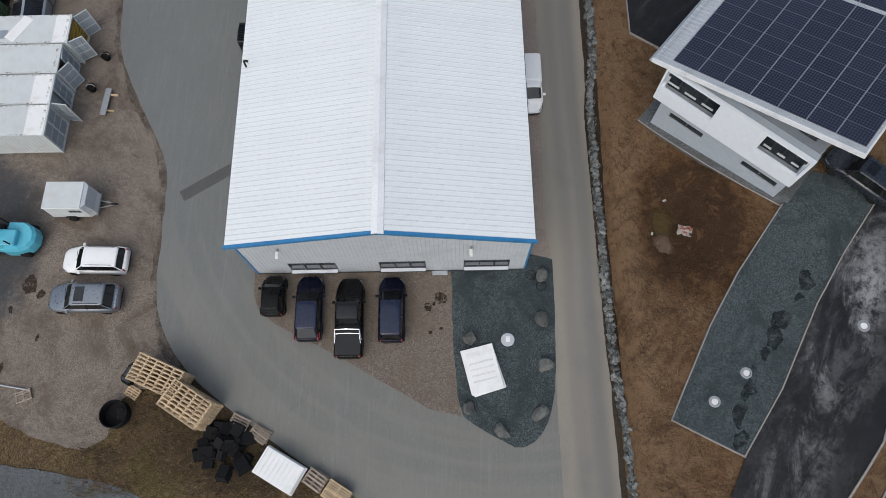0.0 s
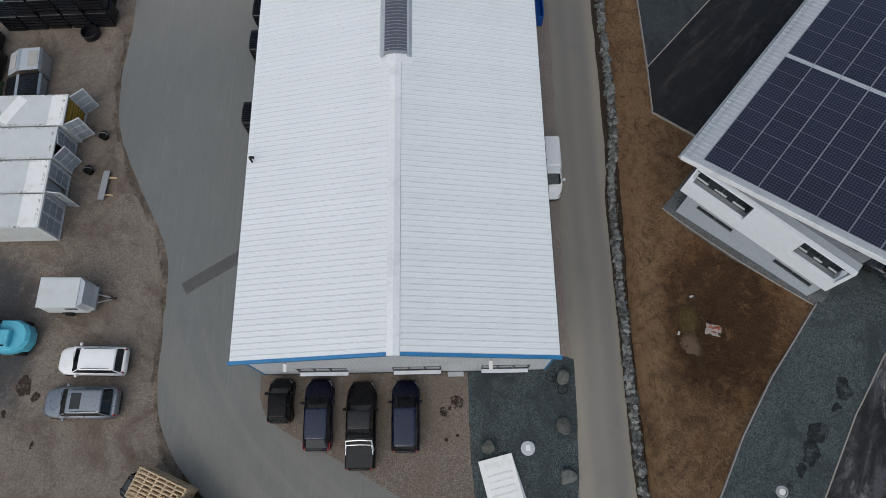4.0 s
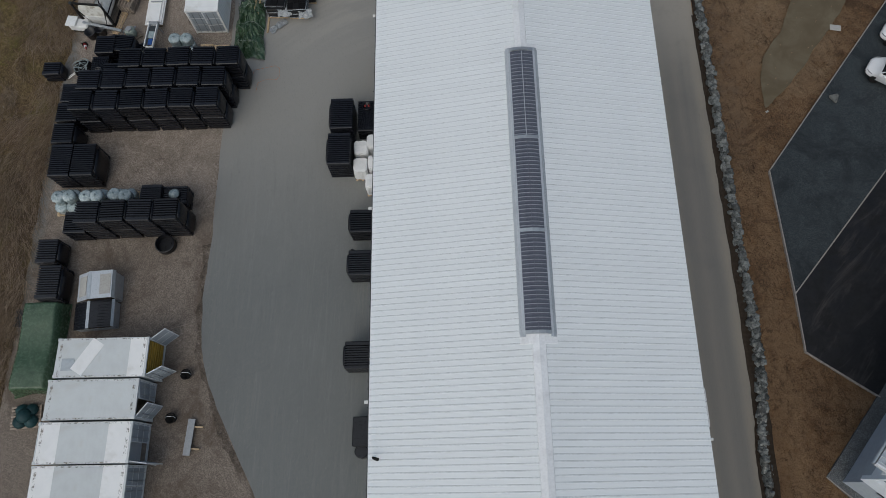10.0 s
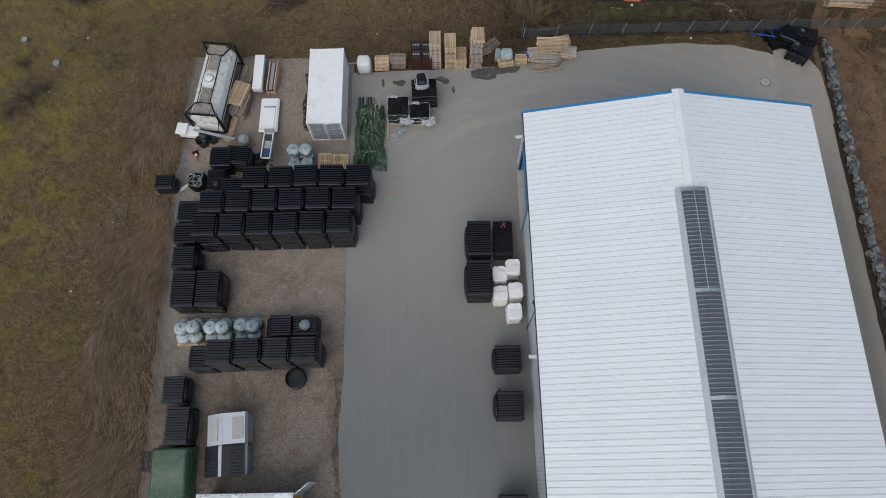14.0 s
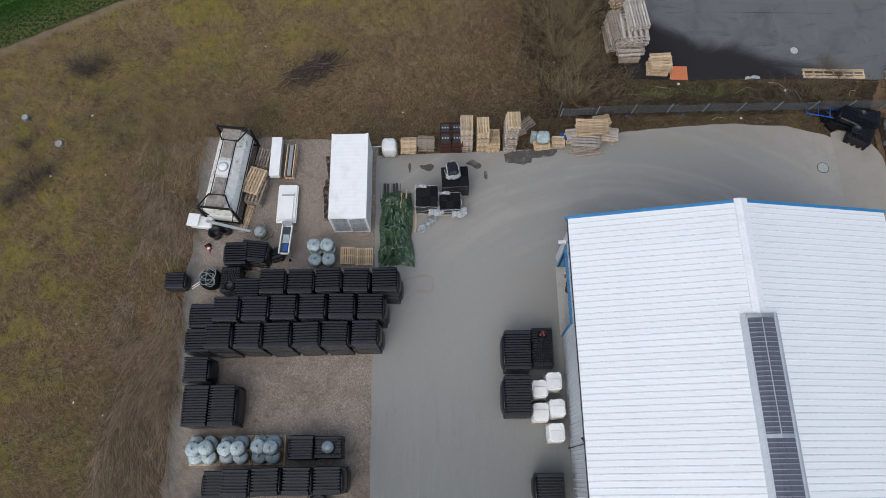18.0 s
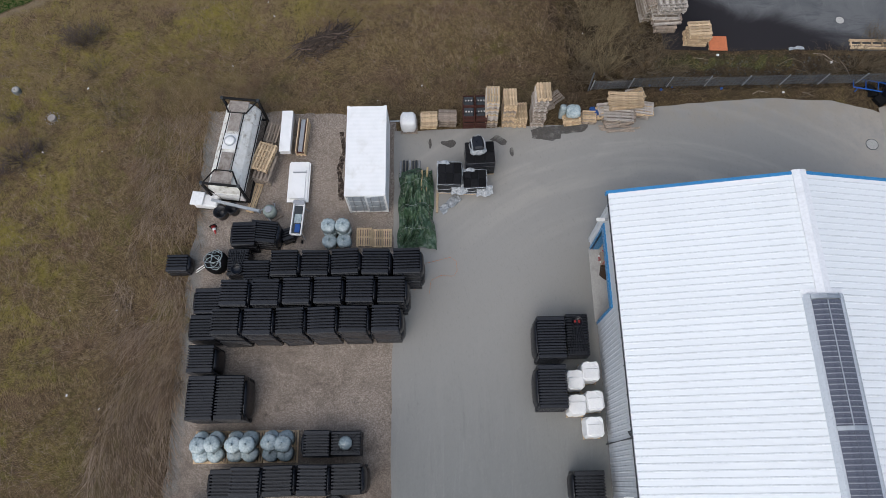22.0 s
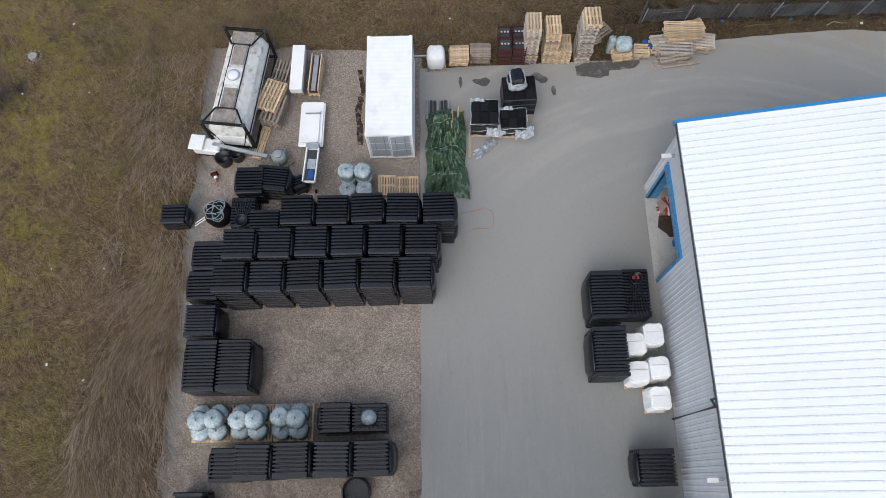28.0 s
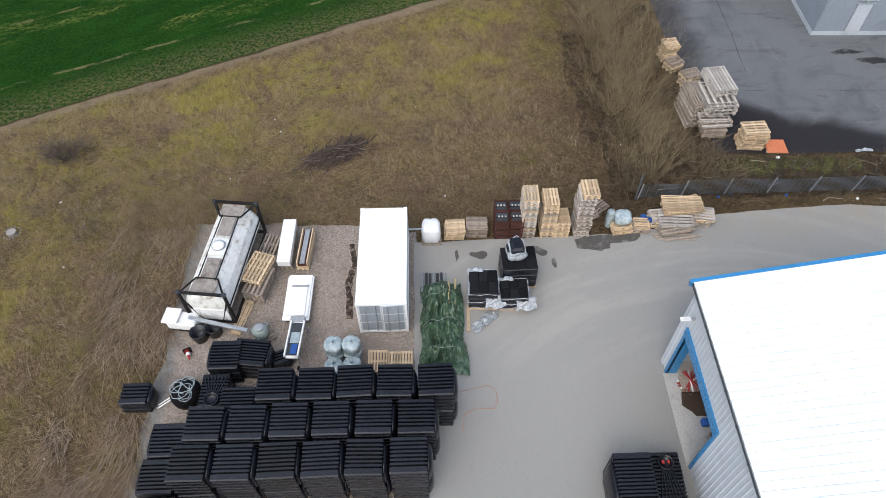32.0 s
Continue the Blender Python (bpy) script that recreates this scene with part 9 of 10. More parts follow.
def rock_mesh(seed, flat=0.7):
    rnd = random.Random(seed)
    b = bmesh.new()
    bmesh.ops.create_icosphere(b, subdivisions=2, radius=0.5)
    o = Vector((rnd.uniform(0, 50), rnd.uniform(0, 50), seed))
    cuts = [(Vector((rnd.gauss(0, 1), rnd.gauss(0, 1), rnd.gauss(0, 1))).normalized(), rnd.uniform(0.2, 0.38)) for _ in range(9)]
    for v in b.verts:
        for c, reach in cuts:
            over = v.co.dot(c) - reach
            if over > 0:
                v.co -= c * over
        v.co *= 1 + 0.05 * noise.noise(v.co * 4 + o)
        v.co.z *= flat
    return mesh_of("stone", b, "stone")


ROCKS = [rock_mesh(k, random.Random(k).uniform(0.6, 0.95)) for k in range(12)]
for k, (x, y, s) in enumerate(((9.95, -0.25, 0.85), (9.86, -3.2, 0.95), (9.77, -6.2, 1.0), (9.35, -9.15, 1.1), (6.96, -10.1, 0.95), (4.86, -8.7, 0.95), (5.12, -4.3, 0.85), (23.15, 36.2, 0.75))):
    me = ROCKS[k % 12].copy()
    me.materials[0] = M["boulder"]
    r = part("boulder", me, None, None, "", Matrix.Translation((x, y, 0.03 + 0.26 * s + rise(x, y) + (0.05 if x > 20 else 0))) @ pose(0, 0, 0, 0, 0, 50 * k) @ Matrix.Diagonal((s * 1.1, s * 1.25, s * 1.0, 1)))
    tagged(r, "grey rough boulder on slate chippings", "boulder", "boulders on the slate bed")
t = thing("bicycle", "dark bicycle lying beside a boulder", "bicycle", pose(9.55, -0.55, 0.06, 0, 0, -50))
for x in (-0.5, 0.5):
    pts = [(x + 0.32 * math.cos(k * 0.4488), 0.32 * math.sin(k * 0.4488), 0.06) for k in range(15)]
    part("wheel", tube(pts, 0.022, 6), "rubber", t)
for a, c in (((-0.5, 0, 0.1), (-0.1, 0.4, 0.1)), ((-0.1, 0.4, 0.1), (0.4, 0.35, 0.1)), ((0.4, 0.35, 0.1), (0.5, 0, 0.1)), ((-0.1, 0.0, 0.1), (0.38, 0.32, 0.1)), ((-0.5, 0, 0.1), (-0.1, 0, 0.1))):
    part("frame_tube", tube([a, c], 0.02, 6), "rubber", t)
t = thing("cement_bag", "torn red and white bag lying on earth", "bag", pose(19.55, 2.45, rise(19.5, 2.4) - 0.02, 0, 0, -15))
part("bag_body", crumple(-0.55, -0.36, 0.55, 0.36, 0.0), "dullbag", t, "folded pale paper")
part("print_bar", crumple(-0.42, 0.02, 0.26, 0.22, 0.008), "dullred", t)
part("print_bar", crumple(-0.2, -0.2, 0.1, -0.12, 0.008), "dullred", t)
part("print_bar", crumple(0.2, -0.3, 0.48, -0.1, 0.008), "rubber", t)
for x, y, a in ((18.4, 4.65, 20), (24.65, 42.4, -10), (18.3, 35.35, 25), (17.3, 2.3, 70)):
    s = 0.4 if x > 24 else 0.12
    tagged(part("paving_scrap", box(-s, -s * 0.6, 0, s, s * 0.6, 0.08, 0.02), "concrete", at=pose(x, y, rise(x, y) + 0.02, 0, 0, a)), "pale scrap of board lying on earth", "scrap", "scraps")
# thin surfaces laid on the ground
sheet("asphalt_patch", ragged([(-14.85, 6.4), (-10.75, 8.95), (-10.4, 8.2), (-14.4, 5.65)], 0.4, 0.04, 31), 0.006, "strip", "dark repaired strip in the asphalt", "road")
for k, (x, y, r_) in enumerate(((3.25, -1.6, 0.48), (2.75, -1.95, 0.16), (2.38, -2.2, 0.26), (2.6, -3.9, 0.12), (3.3, -3.6, 0.1))):
    sheet("damp_stain", ragged([(x + r_ * math.cos(a), y + r_ * math.sin(a)) for a in (0.3, 1.0, 1.7, 2.6, 3.4, 4.2, 5.3)], 0.1, 0.17, 32 + k), 0.026, "soakoil", "dark damp stain on gravel", "stain")
for k, (pts, seed) in enumerate((([(-12.1, 49.4), (-8.2, 49.5), (-8.4, 49.1), (-9.2, 48.9), (-10.0, 48.75), (-10.1, 48.4), (-11.9, 48.35)], 33),
                                ([(-17.9, 48.4), (-17.2, 48.6), (-16.9, 48.3), (-17.1, 48.0), (-17.6, 48.1)], 34), ([(-18.7, 48.5), (-18.5, 48.6), (-18.5, 48.0), (-18.65, 47.9)], 36),
                                ([(-14.9, 48.6), (-14.1, 48.7), (-13.5, 48.3), (-13.7, 47.9), (-14.2, 48.3)], 35), ([(-13.45, 47.7), (-13.2, 47.8), (-13.15, 47.2), (-13.4, 47.3)], 37))):
    sheet("damp_stain", ragged(smooth_outline(pts, 1), 0.1, 0.22, seed), 0.006 + 0.0004 * k, "soak", "wet stain on asphalt below the pallets", "stain")
pts = [(-19.6, 38.4, 0.02), (-19.2, 39.4, 0.02), (-18.9, 40.1, 0.02), (-17.4, 40.45, 0.02), (-17.05, 40.2, 0.02), (-17.0, 39.6, 0.02), (-17.2, 39.25, 0.02), (-18.0, 39.3, 0.02), (-18.6, 39.0, 0.02), (-18.7, 38.2, 0.02)]
tagged(part("extension_cable", tube(pts, 0.009, 5), "cable"), "orange extension cable lying on asphalt", "cable")
random.seed(77)
for k in range(17):
    x, y = random.choice([(random.uniform(-46, -34.5), random.uniform(15, 55)), (random.uniform(-32, -8), random.uniform(51.5, 62))])
    s = random.uniform(0.04, 0.09)
    tagged(part("litter", box(-s, -s * 0.6, 0, s, s * 0.6, 0.04, 0.015), "white", at=pose(x, y, 0.03, random.uniform(-20, 20), random.uniform(-20, 20), random.uniform(0, 180))), "white scrap of litter in dead grass", "litter", "litter")
for k, pts in enumerate(([(1.1, 69.6), (1.02, 67.5), (1.0, 65.4), (0.8, 63.2), (0.71, 61.3), (0.745, 61.3), (0.84, 63.2), (1.04, 65.4), (1.06, 67.5), (1.14, 69.6)], [(0.1, 59.4), (3.0, 59.36), (6.5, 59.2), (12.0, 59.0), (12.0, 59.03), (6.5, 59.24), (3.0, 59.39), (0.1, 59.43)],
                         [(7.0, 63.2), (8.1, 63.45), (9.2, 63.25), (9.5, 63.05), (8.4, 62.9), (7.3, 62.95)], [(8.2, 62.3), (9.4, 62.5), (10.8, 62.3), (10.6, 61.9), (9.2, 61.8)])):
    sheet("wet_mark", ragged(pts, 0.25, 0.012 if k < 2 else 0.2, 120 + k), NEXT_Z + 0.008, "wetline", "dark wet joint in the neighbour's asphalt", "stain")
tagged(part("steel_pipe", tube([(-21.15, 49.45, 0.9), (-20.35, 49.5, 0.85)], 0.05, 8), "zinc"), "short grey pipe held between container and bag", "pipe")
# blue hand cart by the fence
t = thing("hand_cart", "blue steel frame cart lying by the fence", "cart", pose(10.6, 51.75, 0.1, 0, 0, -13))
for y in (-0.35, 0.35):
    part("rail", tube([(-1.2, y, 0.3), (1.2, y, 0.3)], 0.04, 6), "bluepaint", t)
for x in (-1.2, -0.4, 0.4, 1.2):
    part("rung", tube([(x, -0.35, 0.3), (x, 0.35, 0.3)], 0.035, 6), "bluepaint", t)
for x in (-0.9, 0.9):
    part("leg", tube([(x, 0.35, 0.3), (x, 0.4, -0.1)], 0.035, 6), "bluepaint", t)
    part("leg", tube([(x, -0.35, 0.3), (x, -0.4, -0.1)], 0.035, 6), "bluepaint", t)
# blue skip on the gravel east of the hall
t = thing("skip", "blue steel skip beside the hall wall", "skip", pose(9.65, 27.75, 0.02, 0, 0, 90))
for a, c in (((-1.7, -0.65), (1.7, -0.6)), ((-1.7, 0.6), (1.7, 0.65))):
    part("side_panel", box(a[0], a[1], 0.15, c[0], c[1], 1.25, 0.01), "bluepaint", t)
for x in (-1.7, 1.65):
    part("end_panel", box(x, -0.598, 0.15, x + 0.05, 0.598, 1.2), "bluepaint", t)
part("floor", box(-1.65, -0.6, 0.1, 1.65, 0.6, 0.16), "bluepaint", t)
part("rim", tube([(-1.7, -0.65, 1.25), (1.7, -0.65, 1.25), (1.7, 0.65, 1.25), (-1.7, 0.65, 1.25), (-1.7, -0.65, 1.25)], 0.05, 6), "bluepaint", t)
# stores glimpsed through the gateway
for x, y, h, m in ((-6.9, 40.3, 1.1, "rust"), (-5.6, 40.2, 0.9, "orange"), (-7.2, 37.2, 0.5, "oldwood"), (-4.5, 39.0, 1.3, "greysteel")):
    crate(x, y, 0.015, 1.0, 0.8, h, m, "brown storage crate inside the hall", 0, 2)

# cut branches and laths caught along the fence
rb = random.Random(55)
for k in range(34):
    x, y, L, a = rb.uniform(-7.5, 12.5), rb.choice((rb.uniform(51.2, 51.9), rb.uniform(52.2, 53.2))), rb.uniform(0.7, 2.2), rb.gauss(0.0, 0.5)
    pts = [(-L / 2, 0, 0.05), (-L / 6, rb.uniform(-0.15, 0.15), 0.16), (L / 5, rb.uniform(-0.15, 0.15), 0.12), (L / 2, rb.uniform(-0.2, 0.2), 0.04)]
    ob = part("fallen_branch", tube(pts, [0.03, 0.025, 0.02, 0.01], 5), "twig" if k % 3 else "oldwood", None, "", Matrix.Translation((x, y, rise(x, y) - 0.02)) @ pose(0, 0, 0, 0, 0, math.degrees(a)))
    tagged(ob, "bare cut branch lying by the fence", "branch", "cut branches")
for x, y, m in ((-3.2, 51.9, "bluebag"), (-2.5, 52.0, "bluebag"), (-4.0, 52.1, "bluebag"), (0.2, 53.4, "whitebag"), (7.6, 52.9, "whitebag"), (4.9, 51.6, "whitebag"), (0.8, 51.9, "bluebag")):
    s_ = rb.uniform(0.05, 0.12)
    ob = part("film_scrap", loft([[(s_ * f * math.cos(i * 0.785) * rb.uniform(0.7, 1.2), s_ * f * math.sin(i * 0.785) * rb.uniform(0.6, 1.0), z) for i in range(8)] for f, z in ((0.9, 0.0), (1.0, 0.05), (0.5, 0.12))]), m, at=pose(x, y, rise(x, y)))
    tagged(ob, ("crumpled blue" if m == "bluebag" else "crumpled white") + " plastic scrap by the fence", "litter", "litter")

for k, (x, y, r_) in enumerate(((-24.1, -0.2, 0.5), (-23.3, -0.9, 0.3), (-25.1, -1.9, 0.25), (-22.9, -3.9, 0.18), (-24.9, -5.6, 0.22))):
    sheet("damp_stain", ragged([(x + r_ * math.cos(a), y + 1.3 * r_ * math.sin(a)) for a in (0.3, 1.0, 1.7, 2.6, 3.4, 4.2, 5.3)], 0.08, 0.3, 72 + k), -0.006, "soakoil", "dark damp stain on gravel", "stain")

t = thing("red_frame_pile", "jumbled red steel bars just inside the gateway", "bars", pose(-7.9, 40.15, 0.02))
for k in range(9):
    a = -0.5 + 0.35 * k
    part("bar", tube([(-0.55 * math.cos(a), -0.5 * math.sin(a), 0.05 + 0.05 * k), (0.55 * math.cos(a), 0.5 * math.sin(a), 0.12 + 0.07 * k)], 0.04, 6), "red" if k % 3 else "whitebag", t)
part("base_box", box(-0.4, -0.35, 0.0, 0.45, 0.4, 0.3, 0.01), "oldwood", t)
sack(-7.62, 38.2, 0.02, 0.4, 0.35, 0.35, "bluebag", "small_bag", "small blue bag on the hall floor")


# ---- neighbour's hall behind the fence ----
nb = thing("neighbour_hall", "grey ribbed metal hall with white door and pale plinth", "hall", pose(6.35, 65.1, NEXT_Z, 0, 0, -2))
for at, length in ((pose(0, 0, 0.3), 26.0), (pose(0, 24, 0.3, 0, 0, -90), 24.0), (pose(26, 0, 0.3, 0, 0, 90), 24.0)):
    part("wall", cladding(length, 0.0, 6.0), "wallblue", nb, "blue-grey ribbed cladding", at)
part("plinth", box(-0.03, -0.05, 0, 26.03, 24.03, 0.298), "zincroof", nb)
part("roof", box(-0.3, -0.3, 6.3, 26.3, 24.3, 6.5), "zincroof", nb)
dr = part("door", box(2.15, -0.09, 0.3, 3.1, -0.032, 2.35), "doorfield", nb, "pale blue-grey steel door")
part("door_frame", box(2.02, -0.085, 2.402, 3.23, -0.032, 2.48), "zinc", dr)
part("handle", box(2.2, -0.13, 1.3, 2.35, -0.092, 1.34), "zinc", dr)
can = part("door_lamp", box(2.1, -0.3, 2.78, 3.2, -0.2, 2.84), "zincroof", nb, "pale strip lamp over the door")
part("bracket", box(2.6, -0.2, 2.55, 2.68, -0.032, 2.82), "zincroof", can)

# broken stone scattered on the verge
rv = random.Random(64)
b = bmesh.new()
for k in range(420):
    x, y = rv.uniform(-4.0, 9.0), min(53.2, max(51.9, rv.gauss(52.6, 0.35)))
    s_ = rv.uniform(0.02, 0.07)
    ring = [[(x + s_ * f * math.cos(i * 1.2566 + k) * rv.uniform(0.7, 1.2), y + s_ * f * math.sin(i * 1.2566 + k) * rv.uniform(0.7, 1.2), rise(x, y) + z * s_) for i in range(5)] for f, z in ((1.0, -0.3), (0.9, 0.5), (0.45, 0.9))]
    loft(ring, b)
tagged(part("rubble", b, "boulder"), "loose grey rubble on the mossy verge", "rubble", kind="stuff")
ob = part("film_sheet", crumple(-0.5, -0.1, 0.5, 0.1, 0.0), "palefilm", at=pose(5.3, 53.75, NEXT_Z + 0.02, 0, 0, 4))
tagged(ob, "crumpled white plastic sheet at the asphalt edge", "litter", "litter")
# ---- fence ----
fence = thing("wire_fence", "grey wire mesh fence with slim posts", "fence")
bay = bmesh.new()
for k in range(13):
    z = 0.06 + k * 0.108
    box(0.03, -0.012, z - 0.01, 2.47, 0.0, z + 0.01, bm=bay)
for k in range(9):
    x = 0.1 + k * 0.284
    box(x - 0.006, -0.003, 0.04, x + 0.006, 0.009, 1.4, bm=bay)
bay_mesh = mesh_of("mesh_panel", bay, "palewire")
post_mesh = mesh_of("fence_post", box(-0.03, -0.03, -0.4, 0.03, 0.03, 1.48, 0.006), "greysteel")
for k in range(16):
    x = -7.85 + k * 2.5
    part("fence_post", post_mesh, None, fence, at=pose(x, 52.05, rise(x, 52.05) - 0.02, 8, 0, 0))
    part("mesh_panel", bay_mesh, None, fence, at=pose(x, 52.05, rise(x + 1.2, 52.05), 10 if k % 3 == 0 else 8, 0, 0))
part("gate_post", tube([(-8.0, 52.0, 0), (-7.98, 52.05, 2.0)], 0.05, 8), "palewire", fence)

# ---- the stone bank ----
bank = thing("stone_bank", "dry bank of rough grey quarry stones along the lane", "stone wall", kind="structure")
rnd = random.Random(4)
placed = 0


def bank_bend(y):
    """How far the foot of the bank lies east of its straight line."""
    return 0.2 * smoothstep(12, 18, y) - 0.45 * smoothstep(-12, -5, y) * (1 - smoothstep(11, 17, y))


rows = []
for k in range(300):
    y = -24 + k * 0.252
    x, top = 14.52 + bank_bend(y), rise(15.6, y)
    rows.append([(x + dx + 0.06 * noise.noise((y * 3, dx * 9, 1)), y, z + 0.09 * noise.noise((y * 3.3, dx * 9, 5))) for dx, z in ((-0.36, -0.1), (-0.3, 0.06), (-0.1, 0.2), (0.12, 0.16 + 0.3 * min(0.9, top)), (0.3, 0.1 + 0.45 * min(0.9, top)), (0.38, -0.1))])
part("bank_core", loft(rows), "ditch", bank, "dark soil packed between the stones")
y = -16.0
while y < 51.5 and placed < 300:
    top = rise(15.6, y)
    size = rnd.uniform(0.4, 0.62) if y < 14 else rnd.uniform(0.5, 0.76) if y < 34 else rnd.uniform(0.62, 0.92)
    for j in range(2):
        s = size * (rnd.uniform(0.75, 1.2) if j == 0 else rnd.uniform(0.55, 1.0))
        x = 14.47 + j * (0.14 if y > 14 else 0.08) + rnd.uniform(-0.04, 0.05) + bank_bend(y)
        z = (0.12 if j == 0 else min(0.6, top * 0.42)) * rnd.uniform(0.8, 1.2)
        m = Matrix.Translation((x, y + rnd.uniform(-0.15, 0.15), z + 0.05)) @ Euler((rnd.uniform(-0.6, 0.6), rnd.uniform(-0.6, 0.6), rnd.uniform(0, 6.3))).to_matrix().to_4x4() @ Matrix.Diagonal((s * rnd.uniform(0.65, 0.9), s * rnd.uniform(0.8, 1.1), s * 0.9, 1))
        part("stone", rnd.choice(ROCKS), None, bank, at=m)
        placed += 1
    y += size * rnd.uniform(0.62, 0.85)
small = bmesh.new()
verts, faces = [], []
for k in range(3600):
    yy = rnd.uniform(-24, 51)
    x = rnd.gauss(14.55, 0.09) + bank_bend(yy)
    s = rnd.uniform(0.06, 0.13) if k % 3 else rnd.uniform(0.14, 0.27)
    base = len(verts)
    z = 0.06 + s * 0.35 + 0.22 * max(0.0, 1 - ((x - bank_bend(yy) - 14.6) / 0.4) ** 2) + 0.3 * min(0.9, rise(15.6, yy)) * smoothstep(14.3, 14.9, x)
    turn = rnd.uniform(0, 6.3)
    for lvl, reach in ((-0.5, 0.8), (0.25, 1.0), (0.7, 0.55)):
        for q in range(5):
            a, rr = turn + q * 1.2566 + rnd.uniform(-0.3, 0.3), s * reach * rnd.uniform(0.75, 1.2)
            verts.append((x + rr * math.cos(a), yy + 1.15 * rr * math.sin(a), z + s * (lvl + rnd.uniform(-0.2, 0.2))))
    for lvl in (0, 5):
        faces += [(base + lvl + q, base + lvl + (q + 1) % 5, base + lvl + 5 + (q + 1) % 5, base + lvl + 5 + q) for q in range(5)]
    faces.append(tuple(base + 10 + q for q in range(5)))
small.free()
me = bpy.data.meshes.new("rubble")
me.from_pydata(verts, [], faces)
me.materials.append(M["rubble"])
ob = part("rubble", me, None, bank)
tagged(ob, "small broken stone between the blocks", kind="stuff")

# loose clods on the bare plot
verts, faces = [], []
for k in range(9000):
    x, yy = rnd.uniform(15.0, 27.0), rnd.uniform(-16, 50)
    s = rnd.uniform(0.03, 0.09) if k % 9 else rnd.uniform(0.09, 0.17)
    base = len(verts)
    z = rise(x, yy) - 0.02
    for dx, dy, dz in ((1, 0, 0), (-0.3, 0.9, 0), (-0.8, -0.7, 0), (0.1, 0.1, 0.8)):
        verts.append((x + s * dx * rnd.uniform(0.6, 1.3), yy + s * dy * rnd.uniform(0.6, 1.3), z + s * dz))
    faces += [(base, base + 1, base + 3), (base + 1, base + 2, base + 3), (base + 2, base, base + 3)]
me = bpy.data.meshes.new("clods")
me.from_pydata(verts, [], faces)
me.materials.append(M["earth"])
tagged(new("earth_clods", me), "loose brown clods scattered over the plot", "clods", kind="stuff")


# ---- grass, shrubs, brushwood ----
def on_meadow(x, y):
    if x < -33.1 + 0.5 * noise.noise((x, y * 0.8, 3)) and -30 < y:
        if x < -45 and y < 5:
            return False
        return y < 59.3 + (x + 47.6) * 0.462 - 0.8
    if y > 51.3 and x < -4.6:
        return y < 59.3 + (x + 47.6) * 0.462 - 0.8
    if 51.5 < y < 53.6 and x < 14:
        return True
    return False


def blades(name, n, test, area, height, material, label, seed, lean=0.6, per=4, width=0.02, stray=0.9, lie=2.4):
    r = np.random.default_rng(seed)
    xs, ys = r.uniform(area[0], area[1], n), r.uniform(area[2], area[3], n)
    verts, faces = [], []
    for x, y in zip(xs, ys):
        if not test(x, y):
            continue
        dens = noise.noise((x * 0.16, y * 0.16, 5)) + 0.55 * noise.noise((x * 0.6, y * 0.6, 2))
        if dens < r.uniform(-0.4, 0.45):
            continue
        wind = lie + 1.2 * noise.noise((x * 0.1, y * 0.1, 8))
        for _ in range(per):
            h = height * r.uniform(0.45, 1.25)
            a = wind + r.normal(0, stray)
            l = h * lean * r.uniform(0.5, 1.6)
            bx, by = x + r.normal(0, 0.09), y + r.normal(0, 0.09)
            g = rise(bx, by) if by > 51.5 else 0.0
            px, py = -math.sin(a) * width, math.cos(a) * width
            base = len(verts)
            mx, my = bx + math.cos(a) * l * 0.45, by + math.sin(a) * l * 0.45
            verts += [(bx - px, by - py, g - 0.05), (bx + px, by + py, g - 0.05), (mx + px * 0.8, my + py * 0.8, g + h * 0.62), (mx - px * 0.8, my - py * 0.8, g + h * 0.62), (bx + math.cos(a) * l, by + math.sin(a) * l, g + h * 0.85)]
            faces += [(base, base + 1, base + 2, base + 3), (base + 3, base + 2, base + 4)]
    me = bpy.data.meshes.new(name)
    me.from_pydata(verts, [], faces)
    me.materials.append(M[material])
    tagged(new(name, me), label, "grass", kind="stuff")


blades("dry_grass", 150000, on_meadow, (-58, 14, 0, 76), 0.17, "drygrass", "tufts of pale dead meadow grass", 1, 1.7, 5, 0.0085)
blades("green_grass", 80000, on_meadow, (-58, 14, 0, 76), 0.1, "greengrass", "low olive green meadow grass", 2, 1.2, 5, 0.006)
blades("reed_edge", 36000, lambda x, y: on_meadow(x, y) and (x > -37.5 or (50 < y < 53.5)), (-37.5, -8, 8, 54), 0.45, "drygrass", "long flattened straw along the yard's edge", 3, 3.0, 8, 0.0065, 0.5, 4.4)
blades("lying_canes", 9000, lambda x, y: -37.2 + 0.5 * math.sin(y * 0.6) < x < -33.2 and on_meadow(x, y), (-38, -33, 8, 51), 0.3, "cane", "long flattened canes lying along the yard's edge", 13, 5.2, 2, 0.014, 0.4, 4.5)
blades("loose_straw", 12000, lambda x, y: on_meadow(x, y), (-48, -8, 12, 62), 0.16, "cane", "loose pale stalks lying in the meadow", 14, 3.4, 2, 0.011, 1.3, 2.6)
blades("verge_grass", 9000, lambda x, y: -30 < x < -3 and -13.5 < y < -7.2 and y > -11.4 - 0.12 * (x + 24) - 1.5 and y < (-7.6 if x > -16.5 else -10.6) - 0.0 and y < -8.2 - 0.62 * (x + 12.5), (-30, -3, -16, -7), 0.22, "vergegrass", "brown rough grass beside the drive", 4, 1.2, 6, 0.008)


